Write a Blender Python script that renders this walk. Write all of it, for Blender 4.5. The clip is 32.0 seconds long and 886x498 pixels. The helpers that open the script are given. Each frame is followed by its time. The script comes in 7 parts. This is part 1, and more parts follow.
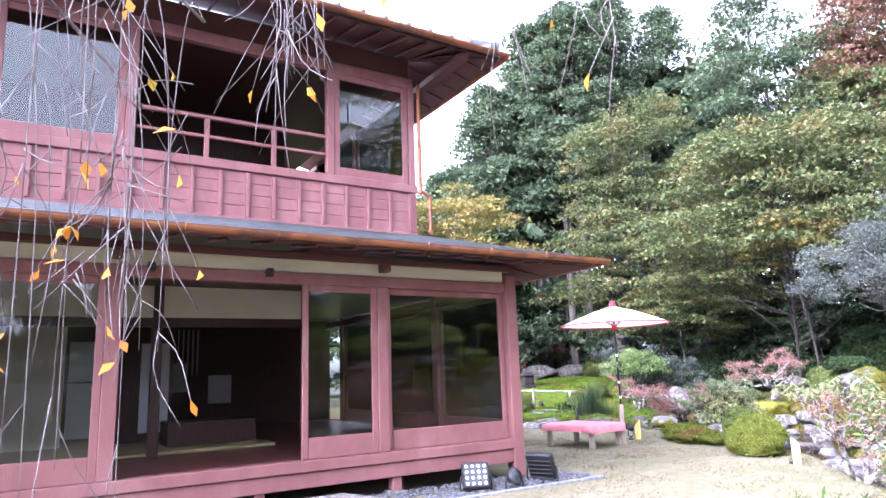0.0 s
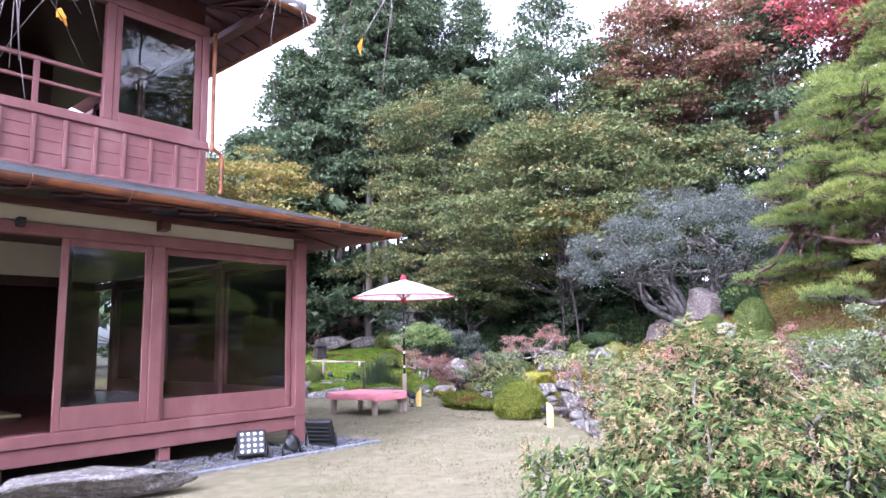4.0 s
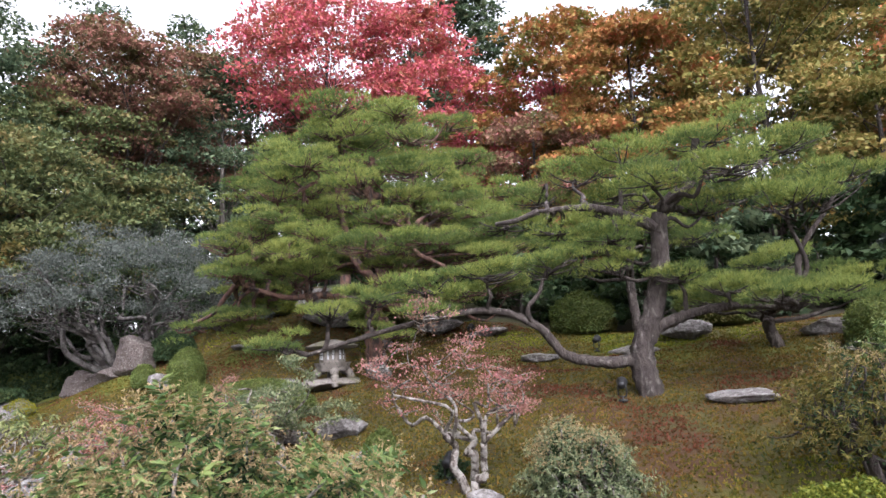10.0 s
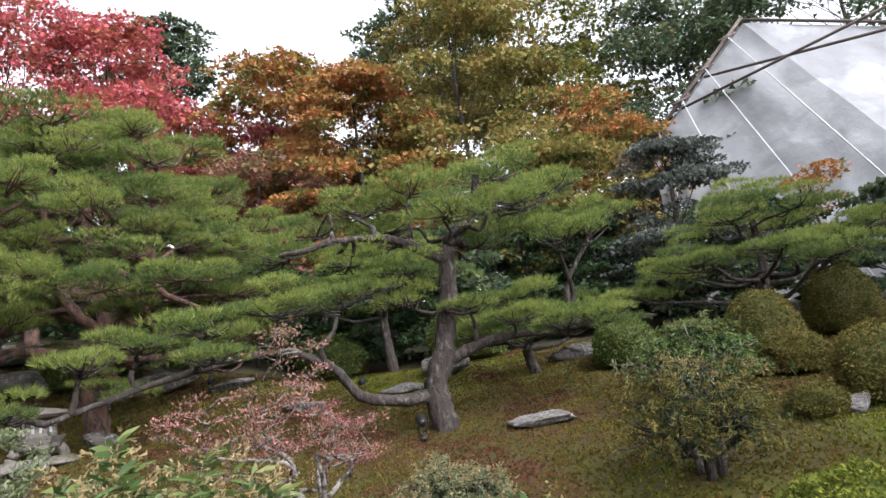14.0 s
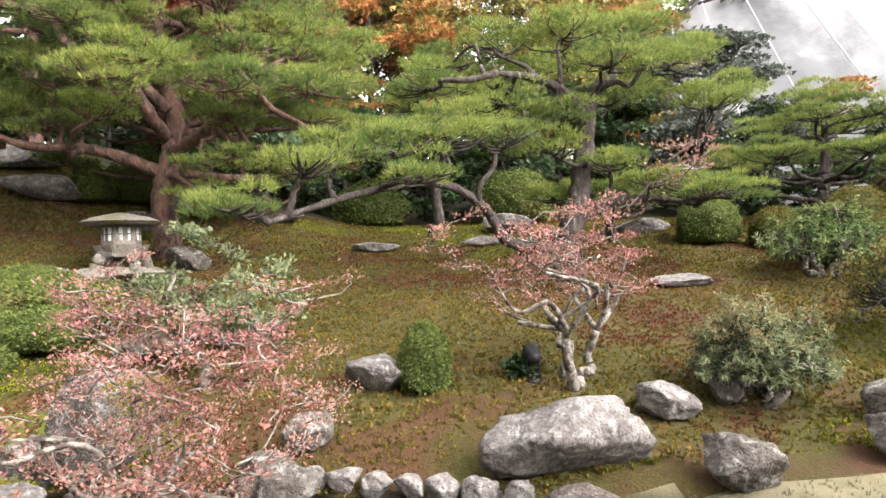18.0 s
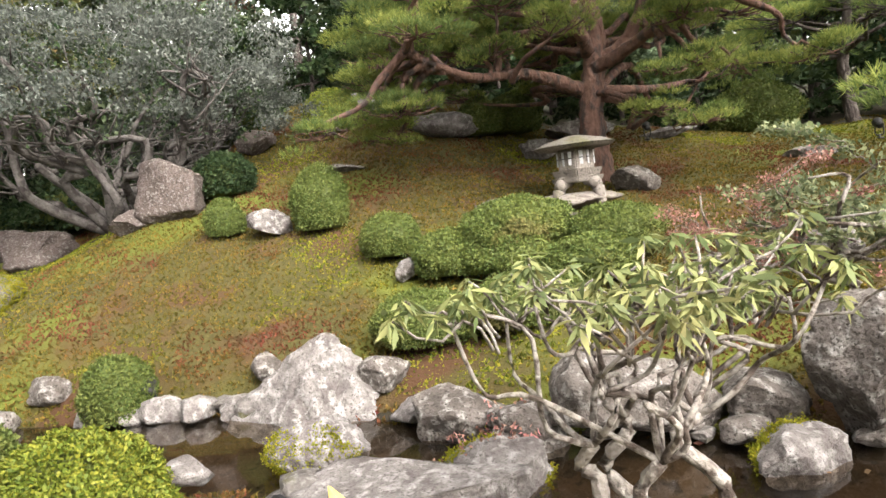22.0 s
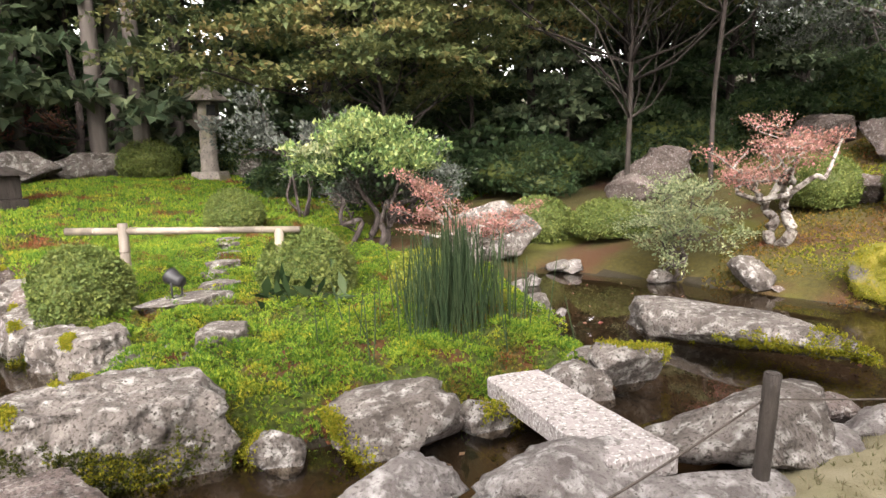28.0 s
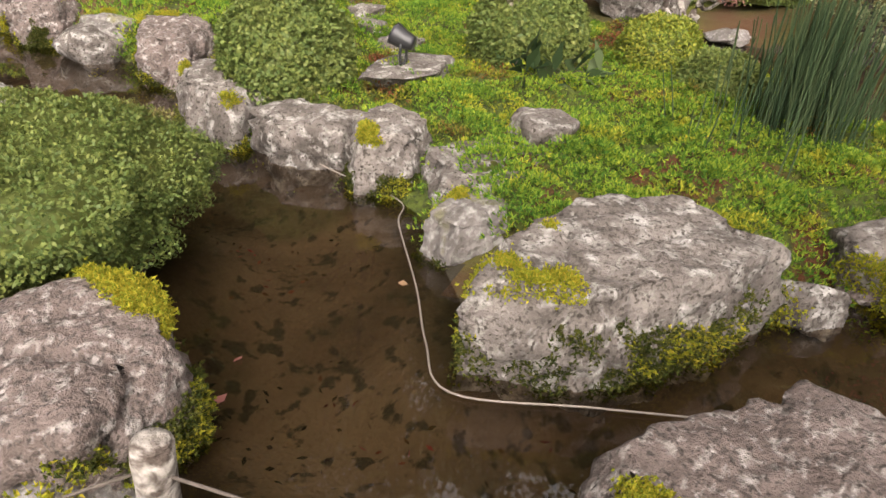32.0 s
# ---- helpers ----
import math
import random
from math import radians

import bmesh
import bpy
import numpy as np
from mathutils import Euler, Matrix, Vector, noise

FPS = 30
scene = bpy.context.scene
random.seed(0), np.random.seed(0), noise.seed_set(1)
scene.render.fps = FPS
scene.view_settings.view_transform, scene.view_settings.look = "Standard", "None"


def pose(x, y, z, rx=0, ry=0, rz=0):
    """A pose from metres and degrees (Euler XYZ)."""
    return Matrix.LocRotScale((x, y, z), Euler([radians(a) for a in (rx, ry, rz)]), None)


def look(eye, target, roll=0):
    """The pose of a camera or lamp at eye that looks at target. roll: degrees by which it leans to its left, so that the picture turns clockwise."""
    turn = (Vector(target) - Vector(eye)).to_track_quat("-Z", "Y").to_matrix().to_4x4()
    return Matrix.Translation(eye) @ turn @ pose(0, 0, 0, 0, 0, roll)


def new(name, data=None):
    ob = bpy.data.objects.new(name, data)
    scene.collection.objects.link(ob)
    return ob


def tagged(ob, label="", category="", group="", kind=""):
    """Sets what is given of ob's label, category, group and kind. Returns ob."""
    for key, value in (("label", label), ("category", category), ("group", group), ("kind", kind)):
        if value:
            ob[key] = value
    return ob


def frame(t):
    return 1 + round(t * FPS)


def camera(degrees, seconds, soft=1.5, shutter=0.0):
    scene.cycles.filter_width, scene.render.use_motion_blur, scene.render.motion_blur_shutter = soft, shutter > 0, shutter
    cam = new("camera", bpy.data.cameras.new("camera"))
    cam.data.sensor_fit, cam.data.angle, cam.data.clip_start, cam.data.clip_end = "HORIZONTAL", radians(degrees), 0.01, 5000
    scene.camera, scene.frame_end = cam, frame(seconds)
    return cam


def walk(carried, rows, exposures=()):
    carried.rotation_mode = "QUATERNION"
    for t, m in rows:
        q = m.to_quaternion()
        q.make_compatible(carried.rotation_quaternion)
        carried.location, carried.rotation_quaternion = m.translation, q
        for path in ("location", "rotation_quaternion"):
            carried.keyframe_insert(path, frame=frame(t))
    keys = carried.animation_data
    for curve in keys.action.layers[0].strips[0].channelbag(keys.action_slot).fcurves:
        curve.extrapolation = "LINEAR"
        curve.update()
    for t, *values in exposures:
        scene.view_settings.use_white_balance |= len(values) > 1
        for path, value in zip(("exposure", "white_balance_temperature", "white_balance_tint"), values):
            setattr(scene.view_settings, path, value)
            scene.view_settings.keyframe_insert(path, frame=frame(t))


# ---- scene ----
cam = camera(68.6, 32.0)
PATH = [
    (0, (0.542, 0.975, 1.376), (0.405, 2.935, 1.752), -2.1),
    (0.5, (0.525, 0.979, 1.351), (0.48, 2.944, 1.717), -2.0),
    (1, (0.535, 0.982, 1.345), (0.565, 2.951, 1.696), -1.8),
    (1.5, (0.617, 0.948, 1.337), (0.702, 2.917, 1.677), -1.8),
    (2, (0.62, 0.951, 1.333), (0.759, 2.919, 1.663), -1.6),
    (2.5, (0.652, 0.976, 1.327), (0.848, 2.939, 1.656), -1.5),
    (4.5, (0.678, 0.924, 1.31), (1.242, 2.826, 1.562), -1.2),
    (5, (0.679, 0.917, 1.293), (1.346, 2.788, 1.52), -1.2),
    (5.5, (0.682, 0.92, 1.288), (1.449, 2.755, 1.496), -0.4),
    (6, (0.682, 0.92, 1.295), (1.608, 2.679, 1.516), 0.5),
    (6.5, (0.678, 0.922, 1.292), (1.771, 2.582, 1.511), 0.2),
    (7, (0.695, 0.946, 1.284), (1.935, 2.507, 1.443), -0.7),
    (7.5, (0.744, 0.99, 1.294), (2.153, 2.403, 1.428), -0.3),
    (8, (0.797, 1.077, 1.32), (2.369, 2.303, 1.486), 0.5),
    (8.5, (0.86, 1.219, 1.352), (2.494, 2.351, 1.573), 0.2),
    (9, (0.858, 1.313, 1.372), (2.52, 2.39, 1.651), -0.4),
    (9.5, (0.808, 1.438, 1.397), (2.494, 2.462, 1.727), -1.2),
    (10, (0.841, 1.573, 1.403), (2.569, 2.514, 1.759), -3.0),
    (10.5, (0.946, 1.731, 1.417), (2.731, 2.557, 1.78), -3.3),
    (11, (0.909, 1.852, 1.41), (2.764, 2.482, 1.811), -2.4),
    (11.5, (0.876, 1.982, 1.428), (2.797, 2.341, 1.854), -5.4),
    (12, (1.007, 2.162, 1.439), (2.931, 2.452, 1.901), -5.8),
    (12.5, (1.049, 2.326, 1.447), (2.959, 2.542, 1.999), -6.1),
    (13, (1.019, 2.541, 1.463), (2.931, 2.646, 2.041), -6.9),
    (13.5, (1.123, 2.786, 1.429), (3.052, 2.822, 1.956), -7.8),
    (14, (1.156, 3.06, 1.414), (3.112, 3.085, 1.831), -8.6),
    (14.5, (1.056, 3.347, 1.399), (3.03, 3.396, 1.716), -8.4),
    (15, (1.019, 3.635, 1.389), (3.009, 3.707, 1.574), -6.7),
    (15.5, (1.007, 3.913, 1.389), (3.002, 4.004, 1.507), -5.5),
    (17.5, (1.524, 5.584, 1.165), (3.516, 5.412, 1.181), -2.0),
    (18, (1.612, 6.172, 1.315), (3.598, 5.932, 1.332), -2.0),
    (18.5, (1.665, 6.482, 1.327), (3.657, 6.316, 1.378), -1.9),
    (19, (1.795, 6.842, 1.314), (3.794, 6.807, 1.311), -1.0),
    (19.5, (1.988, 7.196, 1.281), (3.987, 7.225, 1.25), -0.1),
    (20, (2.11, 7.593, 1.268), (4.109, 7.616, 1.214), -0.4),
    (20.5, (2.218, 7.965, 1.29), (4.215, 8.02, 1.202), -1.8),
    (21, (2.269, 8.357, 1.31), (4.263, 8.469, 1.202), -2.3),
    (21.5, (2.323, 8.805, 1.304), (4.295, 9.097, 1.145), -5.3),
    (22, (2.248, 9.291, 1.378), (4.196, 9.723, 1.236), -6.9),
    (22.5, (2.212, 9.865, 1.345), (4.133, 10.411, 1.238), -7.7),
    (23, (2.036, 10.143, 1.382), (3.9, 10.863, 1.296), -8.4),
    (23.5, (1.966, 10.972, 1.302), (3.777, 11.817, 1.231), -5.9),
    (24, (1.835, 11.481, 1.269), (3.574, 12.468, 1.224), -6.3),
    (24.5, (1.586, 11.869, 1.317), (3.255, 12.972, 1.314), -5.6),
    (26.5, (0.685, 14.514, 1.368), (2.272, 15.729, 1.279), -2.4),
    (27, (0.396, 14.999, 1.347), (1.939, 16.267, 1.23), -1.1),
    (27.5, (0.136, 15.482, 1.331), (1.584, 16.847, 1.133), -0.8),
    (28, (-0.13, 15.897, 1.339), (1.23, 17.334, 1.048), -1.5),
    (28.5, (-0.381, 16.212, 1.358), (0.928, 17.669, 0.952), -0.5),
    (29, (-0.549, 16.571, 1.364), (0.603, 18.106, 0.803), -0.5),
    (29.5, (-0.714, 16.872, 1.363), (0.369, 18.414, 0.693), -0.5),
    (30, (-0.827, 17.19, 1.364), (0.282, 18.676, 0.615), -0.6),
    (30.5, (-0.964, 17.561, 1.375), (0.156, 19.04, 0.628), -1.2),
    (31, (-1.082, 17.866, 1.373), (0.244, 19.098, 0.523), 0.9),
    (31.5, (-1.141, 18.249, 1.342), (0.248, 19.336, 0.4), 2.3),
    (32, (-1.252, 18.567, 1.308), (0.136, 19.591, 0.295), 4.4),
]
walk(cam, [(t, look(eye, target, roll)) for t, eye, target, roll in PATH], exposures=[(0, 3.4, 5300, 28), (2, 3.28, 5300, 28), (5, 2.68, 5400, 30), (7.5, 2.56, 5900, 24), (9, 2.42, 6000, 20), (10, 1.95, 6000, 18), (11, 1.75, 6100, 14), (12, 1.7, 6100, 12), (13, 1.3, 6100, 12), (14, 1.8, 6100, 12), (15, 2.45, 6400, 16), (17.5, 2.6, 6700, 12), (21, 2.6, 6900, 11), (24, 2.82, 6800, 15), (27, 2.9, 6700, 15), (28, 2.74, 6900, 15), (30, 2.6, 7400, 14), (32, 2.42, 7200, 16)])

# ---- light ----
world = bpy.data.worlds.new("overcast_sky")
scene.world = world
world.use_nodes = True
wn = world.node_tree.nodes
wl = world.node_tree.links
sky = wn.new("ShaderNodeTexSky")
sky.sky_type, sky.sun_disc = "NISHITA", False
sky.sun_elevation, sky.sun_rotation = radians(38), radians(225)
sky.air_density, sky.dust_density, sky.ozone_density = 1.2, 4.0, 1.0
pale = wn.new("ShaderNodeHueSaturation")
pale.inputs["Saturation"].default_value = 0.08
wl.new(sky.outputs["Color"], pale.inputs["Color"])
wl.new(pale.outputs["Color"], wn["Background"].inputs["Color"])
wn["Background"].inputs["Strength"].default_value = 0.15
sun = new("sun", bpy.data.lights.new("sun", "SUN"))
sun.data.energy, sun.data.angle, sun.data.color = 0.8, radians(50), (1.0, 0.97, 0.93)
sun.matrix_world = look((-30, -30, 33), (0, 0, 0))


# ---- materials ----
def material(name, c1, c2, scale=6.0, rough=0.8, bump=0.3, c3=None, scale3=1.2, edge3=(0.5, 0.62), island=0.0, own=0.0,
             through_light=0.0, metal=0.0, bump_scale=None, stretch=(1, 1, 1), spec=0.3, c4=None, scale4=14.0, edge4=(0.6, 0.66), deep=0.02):
    m = bpy.data.materials.new(name)
    m.use_nodes = True
    n, ln = m.node_tree.nodes, m.node_tree.links
    b = n["Principled BSDF"]
    b.inputs["Roughness"].default_value, b.inputs["Metallic"].default_value = rough, metal
    b.inputs["Specular IOR Level"].default_value = spec
    tc, mp = n.new("ShaderNodeTexCoord"), n.new("ShaderNodeMapping")
    mp.inputs["Scale"].default_value = stretch
    ln.new(tc.outputs["Object"], mp.inputs["Vector"])

    def fbm(s, detail=6.0, dist=0.0):
        t = n.new("ShaderNodeTexNoise")
        t.inputs["Scale"].default_value, t.inputs["Detail"].default_value, t.inputs["Distortion"].default_value = s, detail, dist
        ln.new(mp.outputs["Vector"], t.inputs["Vector"])
        return t.outputs["Fac"]

    def ramp(fac, lo, hi):
        r = n.new("ShaderNodeMapRange")
        r.inputs["From Min"].default_value, r.inputs["From Max"].default_value = lo, hi
        ln.new(fac, r.inputs["Value"])
        return r.outputs["Result"]

    def blend(fac, a, c):
        x = n.new("ShaderNodeMix")
        x.data_type = "RGBA"
        ln.new(fac, x.inputs["Factor"])
        for sock, v in (("A", a), ("B", c)):
            s = [i for i in x.inputs if i.name == sock and i.type == "RGBA"][0]
            if isinstance(v, tuple):
                s.default_value = (*v, 1)
            else:
                ln.new(v, s)
        return [o for o in x.outputs if o.type == "RGBA"][0]

    f1 = fbm(scale)
    col = blend(ramp(f1, 0.3, 0.7), c1, c2)
    if c3:
        col = blend(ramp(fbm(scale3, 8.0, 0.4), *edge3), col, c3)
    if c4:
        col = blend(ramp(fbm(scale4, 7.0, 0.2), *edge4), col, c4)
    for amount, node, sock in ((island, "ShaderNodeNewGeometry", "Random Per Island"), (own, "ShaderNodeObjectInfo", "Random")):
        if amount:
            src = n.new(node)
            h = n.new("ShaderNodeHueSaturation")
            r = n.new("ShaderNodeMapRange")
            r.inputs["To Min"].default_value, r.inputs["To Max"].default_value = 1 - amount, 1 + amount
            ln.new(src.outputs[sock], r.inputs["Value"])
            ln.new(r.outputs["Result"], h.inputs["Value"])
            r2 = n.new("ShaderNodeMapRange")
            r2.inputs["To Min"].default_value, r2.inputs["To Max"].default_value = 0.5 + amount * 0.08, 0.5 - amount * 0.08
            ln.new(src.outputs[sock], r2.inputs["Value"])
            ln.new(r2.outputs["Result"], h.inputs["Hue"])
            ln.new(col, h.inputs["Color"])
            col = h.outputs["Color"]
    ln.new(col, b.inputs["Base Color"])
    if bump:
        bp = n.new("ShaderNodeBump")
        bp.inputs["Strength"].default_value, bp.inputs["Distance"].default_value = bump, deep
        high = fbm(bump_scale or scale * 5, 10.0)
        if deep > 0.03:
            fine, add = n.new("ShaderNodeMath"), n.new("ShaderNodeMath")
            fine.operation, add.operation = "MULTIPLY", "ADD"
            fine.inputs[1].default_value = 0.22
            ln.new(fbm(bump_scale * 7, 4.0), fine.inputs[0])
            ln.new(high, add.inputs[0])
            ln.new(fine.outputs[0], add.inputs[1])
            high = add.outputs[0]
        ln.new(high, bp.inputs["Height"])
        ln.new(bp.outputs["Normal"], b.inputs["Normal"])
    if through_light:
        tr, mx = n.new("ShaderNodeBsdfTranslucent"), n.new("ShaderNodeMixShader")
        ln.new(col, tr.inputs["Color"])
        mx.inputs[0].default_value = through_light
        ln.new(b.outputs[0], mx.inputs[1])
        ln.new(tr.outputs[0], mx.inputs[2])
        ln.new(mx.outputs[0], n["Material Output"].inputs["Surface"])
    return m


def leaf(name, c1, c2, vary=0.35, rough=0.5, c3=None, scale=1.2, lets_through=0.34):
    return material(name, c1, c2, scale=scale, rough=rough, bump=0, island=vary, through_light=lets_through, c3=c3, scale3=0.9, edge3=(0.55, 0.6), spec=0.16)


def clear(name, tint, ior, rough=0.0, gloss=(1, 1, 1)):
    """Panes and water: clear, with gloss at the grazing angle."""
    m = bpy.data.materials.new(name)
    m.use_nodes = True
    n, ln = m.node_tree.nodes, m.node_tree.links
    n.remove(n["Principled BSDF"])
    t, g, f, mx = (n.new("ShaderNode" + k) for k in ("BsdfTransparent", "BsdfGlossy", "Fresnel", "MixShader"))
    t.inputs["Color"].default_value = (*tint, 1)
    g.inputs["Roughness"].default_value = rough
    g.inputs["Color"].default_value = (*gloss, 1)
    f.inputs["IOR"].default_value = ior
    ln.new(f.outputs[0], mx.inputs[0])
    ln.new(t.outputs[0], mx.inputs[1])
    ln.new(g.outputs[0], mx.inputs[2])
    ln.new(mx.outputs[0], n["Material Output"].inputs["Surface"])
    if name == "pond_water":
        nz, bp = n.new("ShaderNodeTexNoise"), n.new("ShaderNodeBump")
        nz.inputs["Scale"].default_value, nz.inputs["Detail"].default_value = 3.0, 2.0
        bp.inputs["Strength"].default_value, bp.inputs["Distance"].default_value = 0.12, 0.02
        ln.new(nz.outputs["Fac"], bp.inputs["Height"])
        ln.new(bp.outputs["Normal"], g.inputs["Normal"])
        ln.new(bp.outputs["Normal"], f.inputs["Normal"])
    return m


M_LAWN = material("lawn_turf", (0.128, 0.113, 0.064), (0.188, 0.166, 0.103), 7, 0.95, 0.6, c3=(0.10, 0.104, 0.046), scale3=0.8, edge3=(0.52, 0.75), bump_scale=90, c4=(0.215, 0.192, 0.134), scale4=2.6, edge4=(0.55, 0.75))
# kept darker than the moss tips on it, to read as shade between them
M_MOSS = material("moss", (0.030, 0.028, 0.006), (0.062, 0.050, 0.010), 22, 0.95, 1.0, c3=(0.055, 0.025, 0.010), scale3=0.9, edge3=(0.48, 0.62), bump_scale=55, c4=(0.072, 0.083, 0.009), scale4=0.5, edge4=(0.53, 0.64))
M_BED = material("pond_bed", (0.062, 0.044, 0.028), (0.036, 0.026, 0.017), 7, 0.95, 0.5, c3=(0.09, 0.067, 0.043), scale3=1.1, c4=(0.020, 0.015, 0.010), scale4=13, edge4=(0.55, 0.62))


def muddy_rim(m, mud, z0, z1):
    """Dark wet earth on the bank, pale sediment on the bed."""
    n, ln = m.node_tree.nodes, m.node_tree.links
    b = n["Principled BSDF"]
    src = b.inputs["Base Color"].links[0].from_socket
    tc, sep, r, x = (n.new("ShaderNode" + k) for k in ("TexCoord", "SeparateXYZ", "MapRange", "Mix"))
    ln.new(tc.outputs["Object"], sep.inputs[0])
    r.inputs["From Min"].default_value, r.inputs["From Max"].default_value = z0, z1
    ln.new(sep.outputs["Z"], r.inputs["Value"])
    x.data_type = "RGBA"
    ln.new(r.outputs["Result"], x.inputs["Factor"])
    ports = {i.name: i for i in x.inputs if i.type == "RGBA"}
    ln.new(src, ports["A"])
    ports["B"].default_value = (*mud, 1)
    ln.new([o for o in x.outputs if o.type == "RGBA"][0], b.inputs["Base Color"])


muddy_rim(M_BED, (0.020, 0.016, 0.009), -0.27, -0.16)
muddy_rim(M_LAWN, (0.030, 0.026, 0.012), -0.025, -0.085)
M_FOREST = material("forest_floor", (0.022, 0.020, 0.010), (0.036, 0.028, 0.014), 4, 0.95, 0.8, c3=(0.032, 0.040, 0.010), scale3=0.5)
M_GRAVEL = material("dark_gravel", (0.10, 0.105, 0.12), (0.20, 0.20, 0.22), 18, 0.8, 0.4, own=0.3)
M_WATER = clear("pond_water", (0.60, 0.51, 0.40), 1.5)
M_GLASS = clear("window_glass", (0.86, 0.89, 0.88), 1.5)
M_RED = material("red_brown_paint", (0.20, 0.084, 0.082), (0.245, 0.108, 0.104), 5, 0.5, 0.2, c3=(0.285, 0.15, 0.142), scale3=2.0, stretch=(1, 1, 0.5), edge3=(0.55, 0.8), bump_scale=60)
# darker copy of the red for under-eave parts, with their shade in the colour
M_RED_DK = material("eave_shade_red", (0.085, 0.035, 0.034), (0.112, 0.046, 0.044), 5, 0.55, 0.15)
M_PLASTER = material("cream_plaster", (0.55, 0.50, 0.40), (0.60, 0.55, 0.45), 3, 0.9, 0.1)
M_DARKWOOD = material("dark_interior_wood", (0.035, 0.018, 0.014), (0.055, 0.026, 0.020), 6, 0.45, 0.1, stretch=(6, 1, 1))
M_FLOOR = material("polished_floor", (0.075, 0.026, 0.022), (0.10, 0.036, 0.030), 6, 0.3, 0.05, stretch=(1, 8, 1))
M_PAPER = material("paper_screen", (0.42, 0.43, 0.44), (0.47, 0.47, 0.47), 3, 0.9, 0.0)
M_TATAMI = material("straw_mat", (0.30, 0.25, 0.12), (0.36, 0.30, 0.15), 40, 0.8, 0.2)
M_COPPER = material("copper", (0.33, 0.128, 0.056), (0.25, 0.098, 0.050), 5, 0.45, 0.05, metal=0.35, c3=(0.16, 0.07, 0.045), scale3=3)
M_ROOF = material("dark_sheet_roof", (0.10, 0.105, 0.115), (0.15, 0.155, 0.165), 3, 0.3, 0.1, own=0.2, spec=0.6)
M_TILE = material("grey_roof_tile", (0.12, 0.125, 0.13), (0.19, 0.19, 0.19), 6, 0.5, 0.2, own=0.25)
M_STONE = material("lichened_stone", (0.050, 0.041, 0.035), (0.172, 0.152, 0.138), 4.2, 0.9, 0.9, c3=(0.31, 0.298, 0.28), scale3=15, edge3=(0.50, 0.70), bump_scale=22, deep=0.05, c4=(0.040, 0.033, 0.027), scale4=60, edge4=(0.52, 0.66))
M_PALE = material("pale_stone", (0.082, 0.070, 0.066), (0.215, 0.198, 0.188), 4, 0.9, 0.9, c3=(0.345, 0.332, 0.32), scale3=14, edge3=(0.48, 0.74), bump_scale=22, deep=0.045, c4=(0.072, 0.062, 0.056), scale4=60, edge4=(0.53, 0.70))
M_DARKST = material("weathered_stone", (0.066, 0.049, 0.043), (0.135, 0.108, 0.098), 5, 0.9, 0.9, c3=(0.245, 0.226, 0.212), scale3=28, edge3=(0.52, 0.70), bump_scale=24, deep=0.045, c4=(0.038, 0.031, 0.027), scale4=66, edge4=(0.52, 0.66))
M_MOSSST = material("mossy_stone", (0.068, 0.060, 0.054), (0.148, 0.135, 0.126), 7, 0.95, 0.9, c3=(0.10, 0.10, 0.016), scale3=2.6, edge3=(0.52, 0.64), bump_scale=20, deep=0.04, c4=(0.23, 0.22, 0.208), scale4=30, edge4=(0.50, 0.76))
M_YMOSS = material("yellow_moss", (0.17, 0.155, 0.018), (0.12, 0.125, 0.016), 9, 0.95, 0.9, c3=(0.22, 0.19, 0.03), scale3=4, bump_scale=60, c4=(0.13, 0.118, 0.105), scale4=3.0, edge4=(0.60, 0.66))
M_GRANITE = material("granite", (0.235, 0.21, 0.203), (0.31, 0.283, 0.273), 30, 0.85, 0.8, c3=(0.13, 0.117, 0.108), scale3=42, edge3=(0.55, 0.62), bump_scale=60, c4=(0.45, 0.43, 0.415), scale4=60, edge4=(0.56, 0.63))
M_LANT = material("lantern_stone", (0.135, 0.118, 0.104), (0.20, 0.178, 0.155), 9, 0.95, 0.8, c3=(0.10, 0.098, 0.046), scale3=2.2, edge3=(0.52, 0.66), bump_scale=40, c4=(0.065, 0.058, 0.05), scale4=26, edge4=(0.56, 0.66))
M_BARK = material("bark", (0.026, 0.02, 0.018), (0.068, 0.055, 0.049), 17, 0.95, 1.0, stretch=(1, 1, 0.4), bump_scale=15, deep=0.06, c3=(0.13, 0.115, 0.105), scale3=13, edge3=(0.57, 0.70))
M_REDBARK = material("pine_bark", (0.085, 0.046, 0.036), (0.165, 0.095, 0.073), 14, 0.95, 1.0, stretch=(1, 1, 0.45), bump_scale=15, deep=0.06, c3=(0.045, 0.034, 0.031), scale3=9, edge3=(0.5, 0.62))
M_PALEBARK = material("lichened_bark", (0.13, 0.11, 0.095), (0.30, 0.28, 0.255), 22, 0.95, 1.0, c3=(0.06, 0.046, 0.038), scale3=14, edge3=(0.48, 0.58), bump_scale=40)
# bark blackened for the canopy's shade; also the dark wood of the lanterns
M_SHADEBARK = material("shaded_bark_dark_wood", (0.018, 0.014, 0.012), (0.038, 0.031, 0.027), 12, 0.95, 1.0, stretch=(1, 1, 0.3), bump_scale=20)
M_GREYBARK = material("grey_lichened_bark", (0.055, 0.049, 0.045), (0.12, 0.111, 0.104), 16, 0.95, 1.0, c3=(0.035, 0.029, 0.026), scale3=8, edge3=(0.48, 0.6), bump_scale=36)
M_TWIG = material("twig_bark", (0.12, 0.098, 0.098), (0.20, 0.17, 0.168), 20, 0.8, 0.3, c3=(0.07, 0.045, 0.042), scale3=4)
